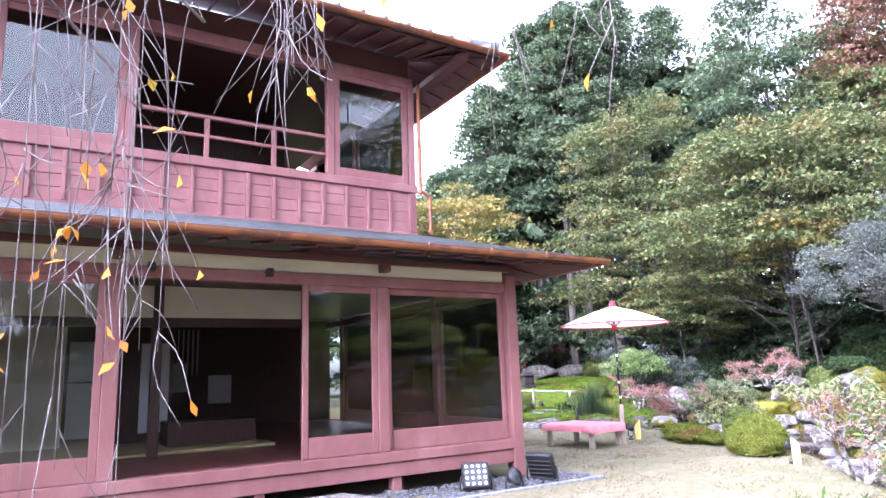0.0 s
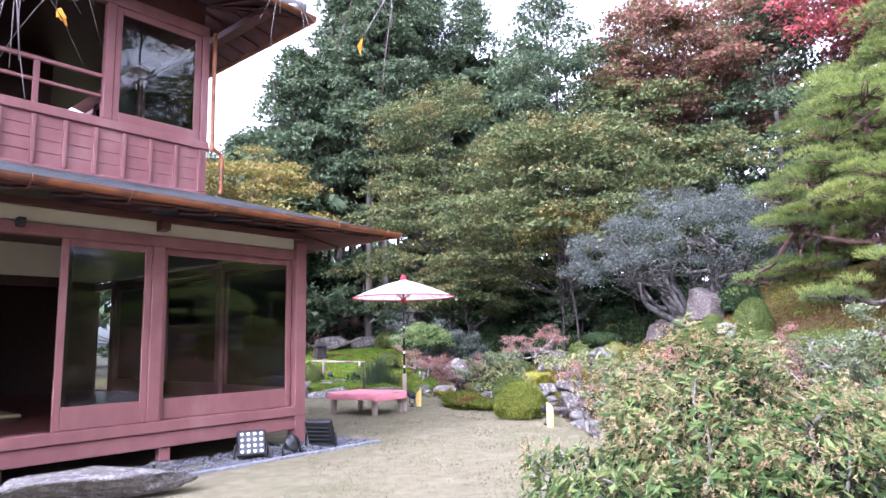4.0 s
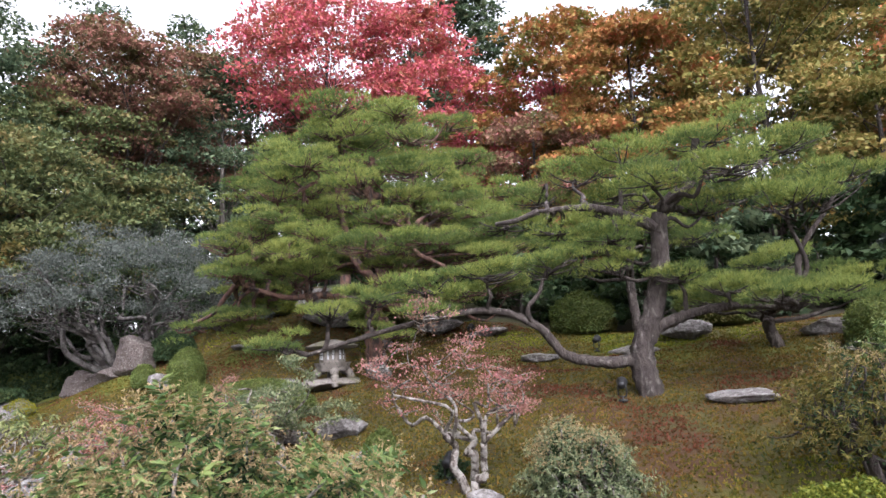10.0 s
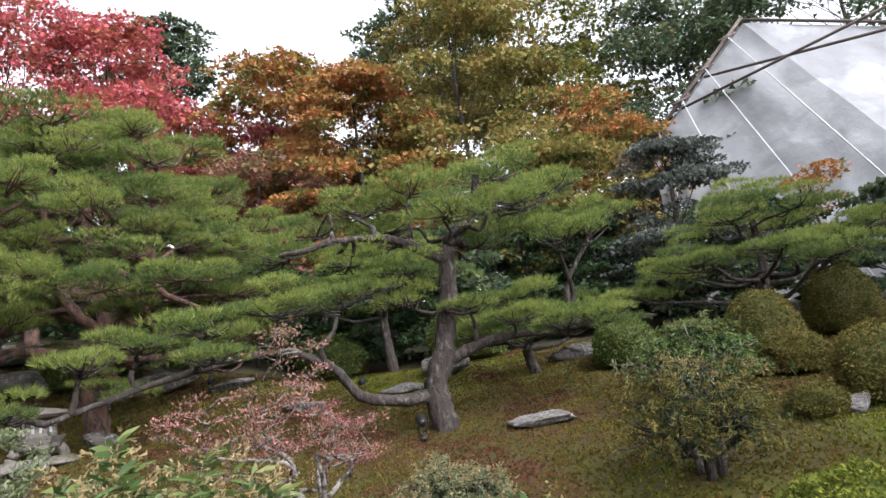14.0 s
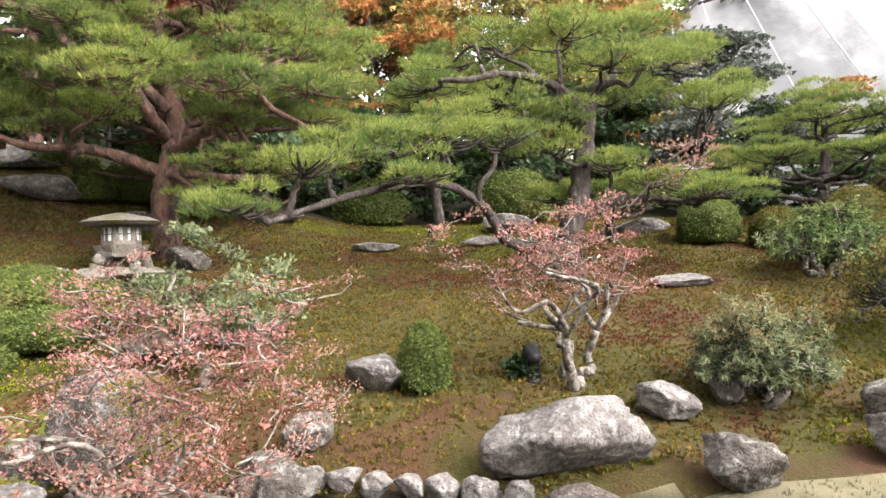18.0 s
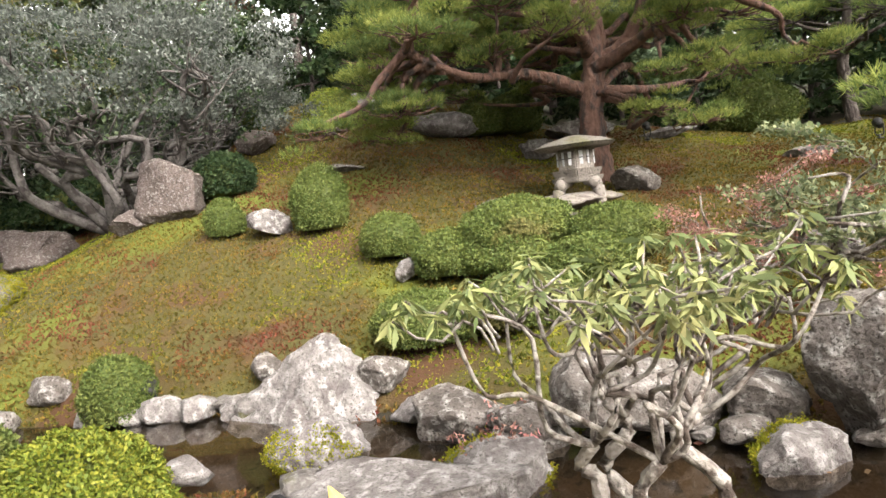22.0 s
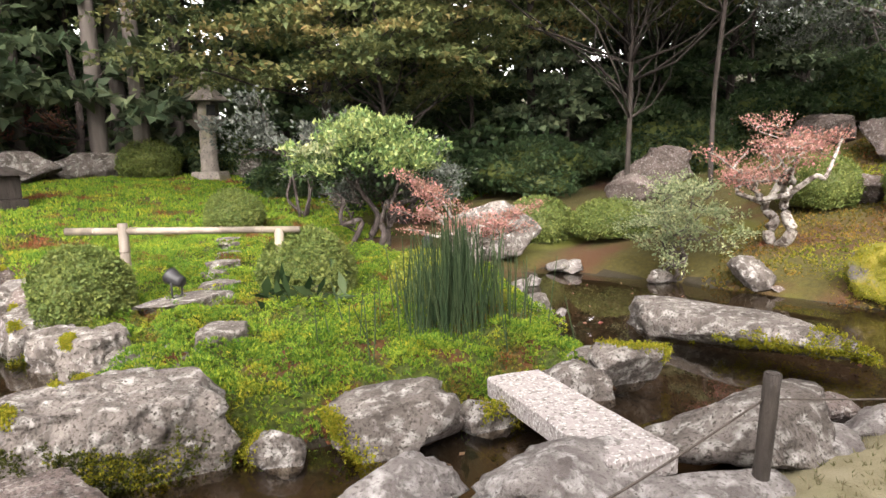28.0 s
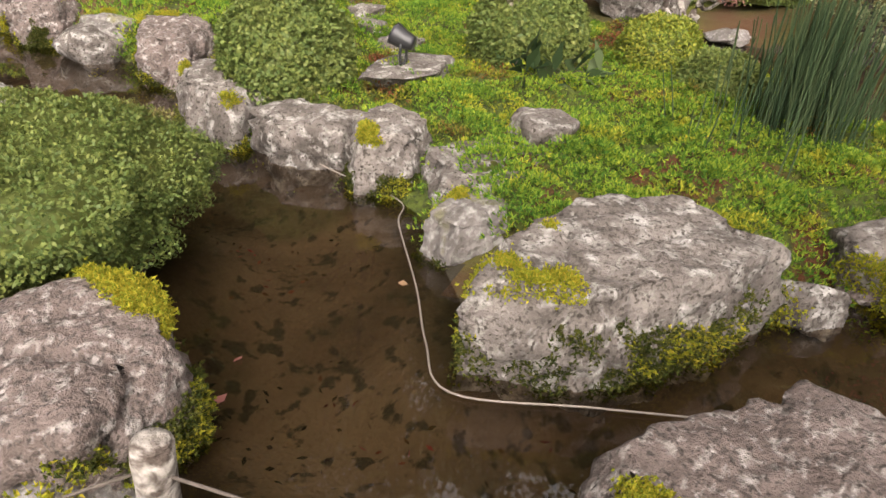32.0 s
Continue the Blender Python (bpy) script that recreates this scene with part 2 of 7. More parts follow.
M_TRUNK = material("cedar_trunk", (0.05, 0.042, 0.037), (0.105, 0.092, 0.082), 5, 0.95, 0.8, stretch=(1, 1, 0.15), bump_scale=20)
M_BLACK = material("black_plastic", (0.012, 0.012, 0.013), (0.02, 0.02, 0.021), 10, 0.4, 0.05)
M_LENS = material("lamp_lens", (0.045, 0.047, 0.05), (0.08, 0.08, 0.085), 30, 0.15, 0.0, metal=0.5)
M_BAMBOO = material("dry_bamboo", (0.145, 0.122, 0.095), (0.21, 0.18, 0.14), 8, 0.5, 0.2, stretch=(1, 1, 0.2), c3=(0.09, 0.075, 0.06), scale3=4)
M_YBAMBOO = material("yellow_bamboo", (0.62, 0.42, 0.10), (0.70, 0.50, 0.17), 6, 0.45, 0.1)
M_POST = material("charred_post", (0.03, 0.025, 0.022), (0.06, 0.05, 0.043), 20, 0.9, 0.6, stretch=(1, 1, 0.3), c3=(0.12, 0.112, 0.10), scale3=8, edge3=(0.58, 0.68))
M_GREYWOOD = material("grey_wood", (0.27, 0.22, 0.175), (0.35, 0.29, 0.235), 14, 0.8, 0.3, stretch=(1, 1, 0.2))
M_FELT = material("red_felt", (0.62, 0.21, 0.24), (0.67, 0.25, 0.28), 30, 0.95, 0.3, bump_scale=200)
M_WASHI = material("white_paper", (0.78, 0.76, 0.75), (0.82, 0.80, 0.79), 5, 0.8, 0.05, through_light=0.35)
M_CRIMSON = material("crimson", (0.55, 0.02, 0.045), (0.62, 0.03, 0.06), 10, 0.6, 0.0)
M_LACQUER = material("black_lacquer", (0.012, 0.010, 0.010), (0.018, 0.015, 0.014), 10, 0.3, 0.0)
M_WHITE = material("white_band", (0.75, 0.74, 0.73), (0.80, 0.79, 0.78), 10, 0.6, 0.0)
M_SHEET = material("grey_tarpaulin", (0.24, 0.24, 0.255), (0.30, 0.30, 0.315), 1.2, 0.6, 0.6, bump_scale=2.5, deep=0.06, c3=(0.36, 0.36, 0.375), scale3=0.7, through_light=0.3)
M_STEEL = material("scaffold_pole", (0.06, 0.045, 0.04), (0.10, 0.075, 0.065), 8, 0.6, 0.1)
M_CORD = material("cord", (0.055, 0.045, 0.038), (0.08, 0.065, 0.055), 40, 0.9, 0.0)
M_CABLE = material("pale_cable", (0.15, 0.125, 0.105), (0.18, 0.155, 0.13), 10, 0.5, 0.0)
# foliage
L_AZALEA = leaf("azalea_leaf", (0.078, 0.112, 0.029), (0.125, 0.15, 0.041), 0.32, c3=(0.14, 0.132, 0.044))
L_OLIVE = leaf("olive_leaf", (0.10, 0.10, 0.024), (0.16, 0.135, 0.034), 0.5, c3=(0.17, 0.125, 0.04))
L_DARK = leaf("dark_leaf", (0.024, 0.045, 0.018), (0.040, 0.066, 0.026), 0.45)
# colour of the solid shrub cores, darkened as shade between the leaves
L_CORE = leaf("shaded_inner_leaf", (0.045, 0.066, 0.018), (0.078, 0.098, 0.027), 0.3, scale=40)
L_YELLOW = leaf("yellow_green_leaf", (0.12, 0.155, 0.02), (0.175, 0.195, 0.032), 0.40)
L_GREY = leaf("grey_green_leaf", (0.07, 0.082, 0.070), (0.12, 0.132, 0.116), 0.5, 0.45)
L_PIERIS = leaf("andromeda_leaf", (0.095, 0.155, 0.045), (0.155, 0.20, 0.075), 0.5, 0.3, c3=(0.21, 0.235, 0.125))
L_CREAM = leaf("cream_flower_spike", (0.30, 0.23, 0.12), (0.37, 0.29, 0.155), 0.3)
L_PINE = leaf("pine_needle", (0.18, 0.24, 0.066), (0.265, 0.30, 0.084), 0.40, 0.55, lets_through=0.62)
L_PINE_D = leaf("dark_pine_needle", (0.105, 0.155, 0.05), (0.15, 0.195, 0.06), 0.40, 0.55, lets_through=0.62)
L_MAPLE = leaf("green_maple_leaf", (0.064, 0.086, 0.033), (0.10, 0.115, 0.042), 0.45, 0.6, c3=(0.15, 0.13, 0.048))
L_MAPLE2 = leaf("turning_maple_leaf", (0.155, 0.145, 0.04), (0.22, 0.165, 0.048), 0.40, 0.55, c3=(0.105, 0.125, 0.034))
L_YGREEN = leaf("yellowing_leaf", (0.125, 0.135, 0.03), (0.175, 0.165, 0.036), 0.40, 0.55, c3=(0.085, 0.11, 0.03))
L_RED = leaf("red_maple_leaf", (0.36, 0.07, 0.075), (0.43, 0.12, 0.105), 0.35, 0.55, c3=(0.28, 0.10, 0.06))
L_ORANGE = leaf("orange_maple_leaf", (0.31, 0.125, 0.045), (0.25, 0.165, 0.05), 0.40, 0.55, c3=(0.16, 0.15, 0.04))
L_DULLRED = leaf("dull_red_leaf", (0.20, 0.095, 0.07), (0.165, 0.105, 0.06), 0.40, 0.6, c3=(0.13, 0.11, 0.045))
L_CEDAR = leaf("cedar_spray", (0.055, 0.084, 0.046), (0.09, 0.118, 0.062), 0.45, 0.6)
L_ROSE = leaf("rose_azalea_leaf", (0.275, 0.125, 0.105), (0.335, 0.195, 0.155), 0.45, 0.6, c3=(0.22, 0.15, 0.10))
L_MOSS = material("moss_tip", (0.055, 0.125, 0.010), (0.135, 0.215, 0.018), 2.6, 0.9, 0, island=0.55, through_light=0.3, c3=(0.125, 0.052, 0.018), scale3=1.5, edge3=(0.57, 0.66), c4=(0.185, 0.21, 0.016), scale4=4, edge4=(0.56, 0.64))
L_MOSSH = material("hill_moss_tip", (0.085, 0.074, 0.012), (0.15, 0.118, 0.019), 5.0, 0.9, 0, island=0.6, through_light=0.3, c3=(0.105, 0.047, 0.018), scale3=0.8, edge3=(0.50, 0.60), c4=(0.14, 0.16, 0.014), scale4=0.45, edge4=(0.53, 0.62))
L_GRASS = leaf("dry_grass_blade", (0.155, 0.138, 0.08), (0.205, 0.184, 0.115), 0.35, 0.9, c3=(0.12, 0.128, 0.052), scale=0.7)
L_DROOP = leaf("drooping_leaf", (0.16, 0.195, 0.075), (0.235, 0.235, 0.105), 0.45, 0.45, c3=(0.13, 0.165, 0.085))
L_PALEROSE = leaf("pale_rose_leaf", (0.25, 0.125, 0.10), (0.31, 0.18, 0.145), 0.40, 0.6, c3=(0.22, 0.16, 0.115))
L_PALEGREEN = leaf("pale_grey_green_leaf", (0.135, 0.165, 0.085), (0.195, 0.22, 0.12), 0.4, 0.5, c3=(0.11, 0.15, 0.065))
L_MOUND = leaf("mound_leaf", (0.085, 0.12, 0.016), (0.14, 0.155, 0.024), 0.5, 0.8, c3=(0.15, 0.085, 0.03))
L_REED = leaf("horsetail_stem", (0.035, 0.062, 0.030), (0.055, 0.085, 0.036), 0.40, 0.6)
L_LITTER = leaf("sodden_leaf", (0.012, 0.009, 0.006), (0.035, 0.022, 0.012), 0.6, 0.9, lets_through=0.0, c3=(0.10, 0.035, 0.02))
L_OCHRE = leaf("ochre_leaf", (0.55, 0.30, 0.03), (0.62, 0.22, 0.03), 0.3, 0.6)


# ---- shaping ----
RNG = np.random.default_rng(7)


def np_mesh(name, verts, faces, mat=None, smooth=False):
    me = bpy.data.meshes.new(name)
    verts, faces = np.asarray(verts, np.float32), np.asarray(faces, np.int32)
    k = faces.shape[1]
    me.vertices.add(len(verts))
    me.vertices.foreach_set("co", verts.ravel())
    me.loops.add(faces.size)
    me.loops.foreach_set("vertex_index", faces.ravel())
    me.polygons.add(len(faces))
    me.polygons.foreach_set("loop_start", np.arange(0, faces.size, k, dtype=np.int32))
    me.polygons.foreach_set("loop_total", np.full(len(faces), k, np.int32))
    if smooth:
        me.polygons.foreach_set("use_smooth", np.ones(len(faces), bool))
    me.update(calc_edges=True)
    me.validate()
    if mat:
        me.materials.append(mat)
    return me


def part(name, data, mat=None, parent=None, label="", m=None):
    """One mesh object, under a thing or a part."""
    if isinstance(data, bmesh.types.BMesh):
        me = bpy.data.meshes.new(name)
        data.to_mesh(me)
        data.free()
        me.materials.append(mat)
    elif isinstance(data, tuple):
        me = np_mesh(name, data[0], data[1], mat, len(data) > 2 and data[2])
    else:
        me = data
    ob = new(name, me)
    if parent:
        ob.parent = parent
    if m is not None:
        ob.matrix_basis = m
    if label:
        ob["label"] = label
    return ob


def thing(name, m, label, category, group="", kind=""):
    ob = new(name)
    ob.empty_display_size = 0.1
    ob.matrix_basis = m
    return tagged(ob, label, category, group, kind)


def joined(*pieces):
    """Several (verts, faces) with faces of one size as one."""
    V, F, at = [], [], 0
    for p in pieces:
        V.append(p[0])
        F.append(np.asarray(p[1]) + at)
        at += len(p[0])
    return np.concatenate(V), np.concatenate(F), len(pieces[0]) > 2 and pieces[0][2]


def box(x0, x1, y0, y1, z0, z1, bevel=0.006):
    """A bevelled block as a bmesh."""
    bm = bmesh.new()
    bmesh.ops.create_cube(bm, size=1, matrix=Matrix.Translation(((x0 + x1) / 2, (y0 + y1) / 2, (z0 + z1) / 2)) @ Matrix.Diagonal((abs(x1 - x0), abs(y1 - y0), abs(z1 - z0), 1)))
    if bevel:
        bmesh.ops.bevel(bm, geom=bm.edges[:], offset=min(bevel, 0.3 * min(abs(x1 - x0), abs(y1 - y0), abs(z1 - z0))), segments=1, affect="EDGES")
    return bm


def smooth_path(points, n):
    """A soft curve of n points through the given ones."""
    p = np.asarray(points, float)
    k = np.linspace(0, len(p) - 1, n)
    i = np.clip(k.astype(int), 0, len(p) - 2)
    f = (k - i)[:, None]
    a, b, c, d = p[np.maximum(i - 1, 0)], p[i], p[i + 1], p[np.minimum(i + 2, len(p) - 1)]
    return 0.5 * (2 * b + (c - a) * f + (2 * a - 5 * b + 4 * c - d) * f**2 + (3 * b - a - 3 * c + d) * f**3)


def tube(points, r0, r1, sides=7, n=None, rough=0.0, radii=None):
    p = smooth_path(points, n or max(2, 4 * (len(points) - 1))) if n != 0 else np.asarray(points, float)
    m = len(p)
    t = np.gradient(p, axis=0)
    t /= np.linalg.norm(t, axis=1)[:, None] + 1e-9
    ref = np.where(np.abs(t[:, 2:3]) > 0.9, np.array([[1.0, 0, 0]]), np.array([[0, 0, 1.0]]))
    u = np.cross(t, ref)
    u /= np.linalg.norm(u, axis=1)[:, None] + 1e-9
    w = np.cross(t, u)
    r = np.linspace(r0, r1, m) if radii is None else np.interp(np.linspace(0, 1, m), np.linspace(0, 1, len(radii)), radii)
    a = np.linspace(0, 2 * np.pi, sides, endpoint=False)
    rr = r[:, None] * (1 + rough * (RNG.random((m, sides)) - 0.5) * 2)
    V = p[:, None] + rr[..., None] * (np.cos(a)[None, :, None] * u[:, None] + np.sin(a)[None, :, None] * w[:, None])
    V = np.concatenate([V.reshape(-1, 3), p[:1], p[-1:]])
    i, j = np.meshgrid(np.arange(m - 1), np.arange(sides), indexing="ij")
    q = np.stack([i * sides + j, i * sides + (j + 1) % sides, (i + 1) * sides + (j + 1) % sides, (i + 1) * sides + j], -1).reshape(-1, 4)
    s = np.arange(sides)
    c0 = np.stack([np.full(sides, m * sides), (s + 1) % sides, s, s], -1)
    c1 = np.stack([np.full(sides, m * sides + 1), (m - 1) * sides + s, (m - 1) * sides + (s + 1) % sides, (m - 1) * sides + (s + 1) % sides], -1)
    return V, np.concatenate([tri_pair(q), c0[:, :3], c1[:, :3]]), True


def tri_pair(q):
    return np.concatenate([q[:, [0, 1, 2]], q[:, [0, 2, 3]]])


def unit(v):
    return v / (np.linalg.norm(v, axis=-1, keepdims=True) + 1e-9)


def leaves(P, way, length, width, fold=0.25, jitter=0.6, face=None):
    """One folded leaf at every place, along way."""
    n = len(P)
    d = unit(way + jitter * RNG.normal(size=(n, 3)))
    s = unit(np.cross(d, unit(RNG.normal(size=(n, 3)) + np.array([0, 0, 1.2])) if face is None else unit(face + 0.45 * RNG.normal(size=(n, 3)))))
    up = np.cross(s, d)
    L = length * (0.7 + 0.6 * RNG.random((n, 1)))
    Wd = width * (0.7 + 0.6 * RNG.random((n, 1)))
    mid = P + d * L * 0.5 + up * fold * Wd
    V = np.stack([P, mid + s * Wd * 0.5, P + d * L, mid - s * Wd * 0.5], 1).reshape(-1, 3)
    F = np.arange(4 * n).reshape(n, 4)
    return V, F


def sprays(P, way, length, width, jitter=0.6):
    """One three-cornered leaf at every place, for crowns."""
    n = len(P)
    d = unit(way + jitter * RNG.normal(size=(n, 3)))
    s = unit(np.cross(d, unit(RNG.normal(size=(n, 3)) + np.array([0, 0, 1.2]))))
    L = length * (0.7 + 0.6 * RNG.random((n, 1)))
    Wd = width * (0.7 + 0.6 * RNG.random((n, 1)))
    V = np.stack([P + s * Wd * 0.55, P - s * Wd * 0.55 + d * L * 0.25, P + d * L], 1).reshape(-1, 3)
    return V, np.arange(3 * n).reshape(n, 3)


def tufts(P, way, k, length, width, spread=0.8):
    """k needles at every place, fanned round way."""
    n = len(P)
    d = unit(np.repeat(way, k, 0) + spread * RNG.normal(size=(n * k, 3)))
    s = unit(np.cross(d, RNG.normal(size=(n * k, 3)))) * width
    B = np.repeat(P, k, 0)
    L = length * (0.7 + 0.5 * RNG.random((n * k, 1)))
    V = np.stack([B - s, B + s, B + d * L], 1).reshape(-1, 3)
    return V, np.arange(3 * n * k).reshape(-1, 3)


def ball_points(n, top_only=False):
    v = unit(RNG.normal(size=(n, 3)))
    if top_only:
        v[:, 2] = np.abs(v[:, 2])
    return v


def ico(sub):
    bm = bmesh.new()
    bmesh.ops.create_icosphere(bm, subdivisions=sub, radius=1)
    V = np.array([v.co[:] for v in bm.verts])
    F = np.array([[v.index for v in f.verts] for f in bm.faces])
    bm.free()
    return V, F


ICO = {k: ico(k) for k in (2, 3, 4, 5)}


def lumpy(V, scale, amount, seed):
    off = Vector((seed * 7.3, seed * 3.1, seed * 1.7))
    return np.array([1 + amount * noise.fractal(Vector(v) * scale + off, 0.9, 2.0, 4) for v in V])


def stone(size, seed, sub=3, cuts=9, flat=0.0, rough=0.10):
    """A rock: a blunt block split by planes, cracked and roughened; size is its full width, depth and height, its foot at z 0."""
    g = np.random.default_rng(seed)
    V, F = ICO[sub]
    V = np.sign(V) * np.abs(V) ** 0.8
    for _ in range(cuts + 3):
        nrm = g.normal(size=3) * np.array([1, 1, 0.75])
        nrm /= np.linalg.norm(nrm)
        o = g.uniform(0.52, 0.86)
        over = (V * nrm).sum(1) - o
        V = V - np.where(over > 0, over, 0)[:, None] * nrm
    if flat:
        V[:, 2] = np.minimum(V[:, 2], flat) + 0.1 * np.maximum(V[:, 2] - flat, 0)
    dirs = unit(V)
    off = Vector((seed * 7.3, seed * 3.1, seed * 1.7))
    # broad steps and splits, then fine roughness
    big = np.array([noise.fractal(Vector(v) * 1.6 + off, 0.9, 2.0, 3) for v in V])
    crack = np.array([abs(noise.noise(Vector(v) * 2.6 + off)) for v in V])
    fine = np.array([noise.fractal(Vector(v) * 7.0 + off, 0.7, 2.1, 4 if sub > 3 else 2) for v in V])
    step = np.round(big * 4) / 4 * 0.8 + big * 0.2
    V = V * (1 + rough * 0.9 * step - 0.09 * np.exp(-(crack / 0.055) ** 2) + 0.05 * fine)[:, None]
    lo, hi = V.min(0), V.max(0)
    V = (V - (lo + hi) / 2) / (hi - lo) * np.array(size)
    V[:, 2] += size[2] * 0.5
    return V, F, True


def block(x, y, outline, z0, z1, seed, mat, label, shrink=0.9, tilt=(0.0, 0.0), moss=0.0, taper=3, apex=(0.0, 0.0), end=None):
    """A rock: a plan outline of a few corners about x, y, raised to a split and weathered top, or to an apex; end names its mossy side."""
    ob = thing("rock", pose(x, y, z0), label, "rock", "garden rocks")
    o = np.array(outline, float)
    na, h = 120, z1 - z0
    th = np.linspace(0, 2 * np.pi, na, endpoint=False)
    d = np.stack([np.cos(th), np.sin(th)], 1)
    rad = np.full(na, 9.0)
    for p, q in zip(o, np.roll(o, -1, 0)):
        e = q - p
        den = d[:, 0] * e[1] - d[:, 1] * e[0]
        den = np.where(np.abs(den) < 1e-9, 1e-9, den)
        t = (p[0] * e[1] - p[1] * e[0]) / den
        k = (p[0] * d[:, 1] - p[1] * d[:, 0]) / den
        rad = np.where((t > 0) & (k > -1e-6) & (k < 1 + 1e-6), np.minimum(rad, t), rad)
    off = Vector((seed * 3.7, seed * 1.9, 0))
    rows = []
    for k in np.linspace(0, 1, 16):  # the flank, from the foot to the rim
        s = 0.93 + 0.07 * min(1, k / 0.5) - (1 - shrink) * k**taper - 0.05 * max(0, k - 0.85) / 0.15
        rows.append(np.column_stack([d * (rad * s)[:, None], np.full(na, h * k)]))
    for k in np.linspace(0.95, 0.04, 26):  # the top, inwards
        s = (shrink - 0.05) * k
        rows.append(np.column_stack([d * (rad * s)[:, None], np.full(na, h * (1 + 0.05 * (1 - k * k)))]))
    V = np.concatenate(rows)
    V[:, :2] += np.minimum(1, V[:, 2:] / h) * np.array(apex)
    n3 = np.array([(noise.fractal(Vector(v) * 2.2 + off, 0.9, 2, 4), noise.fractal(Vector(v) * 9 + off, 0.7, 2, 4), abs(noise.noise(Vector((v[0] * 2.4 + v[1], v[1] * 2.4, v[2] * 5)) + off))) for v in V])
    V[:, 2] += V[:, 0] * tilt[0] * (V[:, 2] / h) + V[:, 1] * tilt[1] * (V[:, 2] / h)
    split = np.exp(-(n3[:, 2] / 0.06) ** 2)
    ledge = np.round(n3[:, 0] * 4) / 4
    side = np.minimum(1, np.linalg.norm(V[:, :2], axis=1) / 0.25)
    flank = np.repeat(np.r_[np.ones(16), np.linspace(0.6, 0, 26)], na)
    out = unit(np.column_stack([V[:, :2], np.zeros(len(V))]))
    V = V + out * ((0.05 * ledge + 0.03 * n3[:, 1] - 0.05 * split) * side * flank)[:, None]
    V[:, 2] += (1 - flank) * (0.04 * ledge + 0.018 * n3[:, 1] - 0.035 * split)
    V = np.vstack([V, [[0, 0, V[-na:, 2].mean()]]])
    m = len(rows)
    i, j = np.meshgrid(np.arange(m - 1), np.arange(na), indexing="ij")
    q = np.stack([i * na + j, i * na + (j + 1) % na, (i + 1) * na + (j + 1) % na, (i + 1) * na + j], -1).reshape(-1, 4)
    s = np.arange(na)
    F = np.concatenate([tri_pair(q), np.stack([(m - 1) * na + s, (m - 1) * na + (s + 1) % na, np.full(na, m * na)], 1)])
    part("stone", (V, F, True), mat, ob)
    if moss:
        g = np.random.default_rng(seed)
        low = V[4 * na : 13 * na]
        key = 0.55 * np.array([noise.fractal(Vector(v) * 4.5 + off, 0.8, 2, 3) for v in low]) - 1.3 * low[:, 2] / h
        P0 = low[key > np.quantile(key, 1 - moss)]
        for mat2, many, words in ((L_FOOTMOSS, 7000, "dark moss along the waterline"), (L_YMOSS, 2600, "yellow-green moss at the foot")):
            P0 = P0 if mat2 is L_FOOTMOSS else P0[np.array([noise.noise(Vector(v) * 6 + off) for v in P0]) > 0.08]
            if len(P0) < 3:
                continue
            P = P0[g.integers(0, len(P0), many)] + g.normal(size=(many, 3)) * 0.013
            way = unit(np.column_stack([P[:, :2], np.full(len(P), 0.3)]))
            part("moss_cushion", tufts(P, way, 4, 0.015, 0.0045, 0.8), mat2, ob, words)
        # a cushion of bright moss on one end of the top
        rim = V[14 * na : 22 * na]
        key = np.array([noise.noise(Vector(v) * 1.3 + off) for v in rim]) + 0.25 * np.array([noise.noise(Vector(v) * 7 + off) for v in rim])
        if end:
            key = key * 0.35 + rim[:, 0] * end[0] * 2.5 + rim[:, 1] * end[1] * 2.5
        P0 = rim[key > np.quantile(key, 0.83 if end else 0.93)]
        many = 7000 if end else 2600
        P = P0[g.integers(0, len(P0), many)] + g.normal(size=(many, 3)) * 0.012
        part("moss_cushion", tufts(P, np.tile([[0, 0, 1.0]], (len(P), 1)), 4, 0.011, 0.004, 0.8), L_YMOSS, ob, "yellow-green moss on the rim")
    return ob


def rock(x, y, size, seed, mat, label, turn=0.0, sub=4, sink=0.12, z=None, flat=0.0, moss=0.0, name="rock", cuts=9):
    h = float(height(x, y)) if z is None else z
    ob = thing(name, pose(x, y, h - sink * size[2], 0, 0, turn), label, "rock", "garden rocks")
    body = part("stone", stone(size, seed, sub, cuts, flat), mat, ob)
    if moss:
        me = body.data
        co = np.array([v.co[:] for v in me.vertices])
        g = np.random.default_rng(seed + 50)
        tri = np.array([p.vertices[:] for p in me.polygons])
        c = co[tri].mean(1)
        nn = np.array([p.normal[:] for p in me.polygons])
        side = unit(g.normal(size=(1, 3)) * np.array([[1, 1, 0.3]]))
        key = (c / np.array(size) * side).sum(1) + 0.06 * g.random(len(c)) + 0.30 * np.array([noise.noise(Vector(v) * 5) for v in c])
        pick = (key > np.quantile(key, 1 - moss))
        cc, n2 = c[pick], nn[pick]
        m = int(min(8000, max(500, 26000 * moss * size[0] * size[1])))
        k = g.integers(0, len(cc), m)
        P = cc[k] + RNG.normal(size=(len(k), 3)) * (0.014 if sub < 5 else 0.009) + n2[k] * 0.002
        part("moss_cushion", tufts(P, n2[k] + np.array([0, 0, 0.3]), 4, 0.015, 0.0045, 0.8), L_YMOSS, ob, "yellow-green moss on the stone")
    return ob


L_FOOTMOSS = leaf("foot_moss_tip", (0.035, 0.042, 0.010), (0.075, 0.085, 0.014), 0.5, 0.9)
L_YMOSS = leaf("rock_moss_tip", (0.17, 0.18, 0.014), (0.25, 0.24, 0.022), 0.4, 0.9)


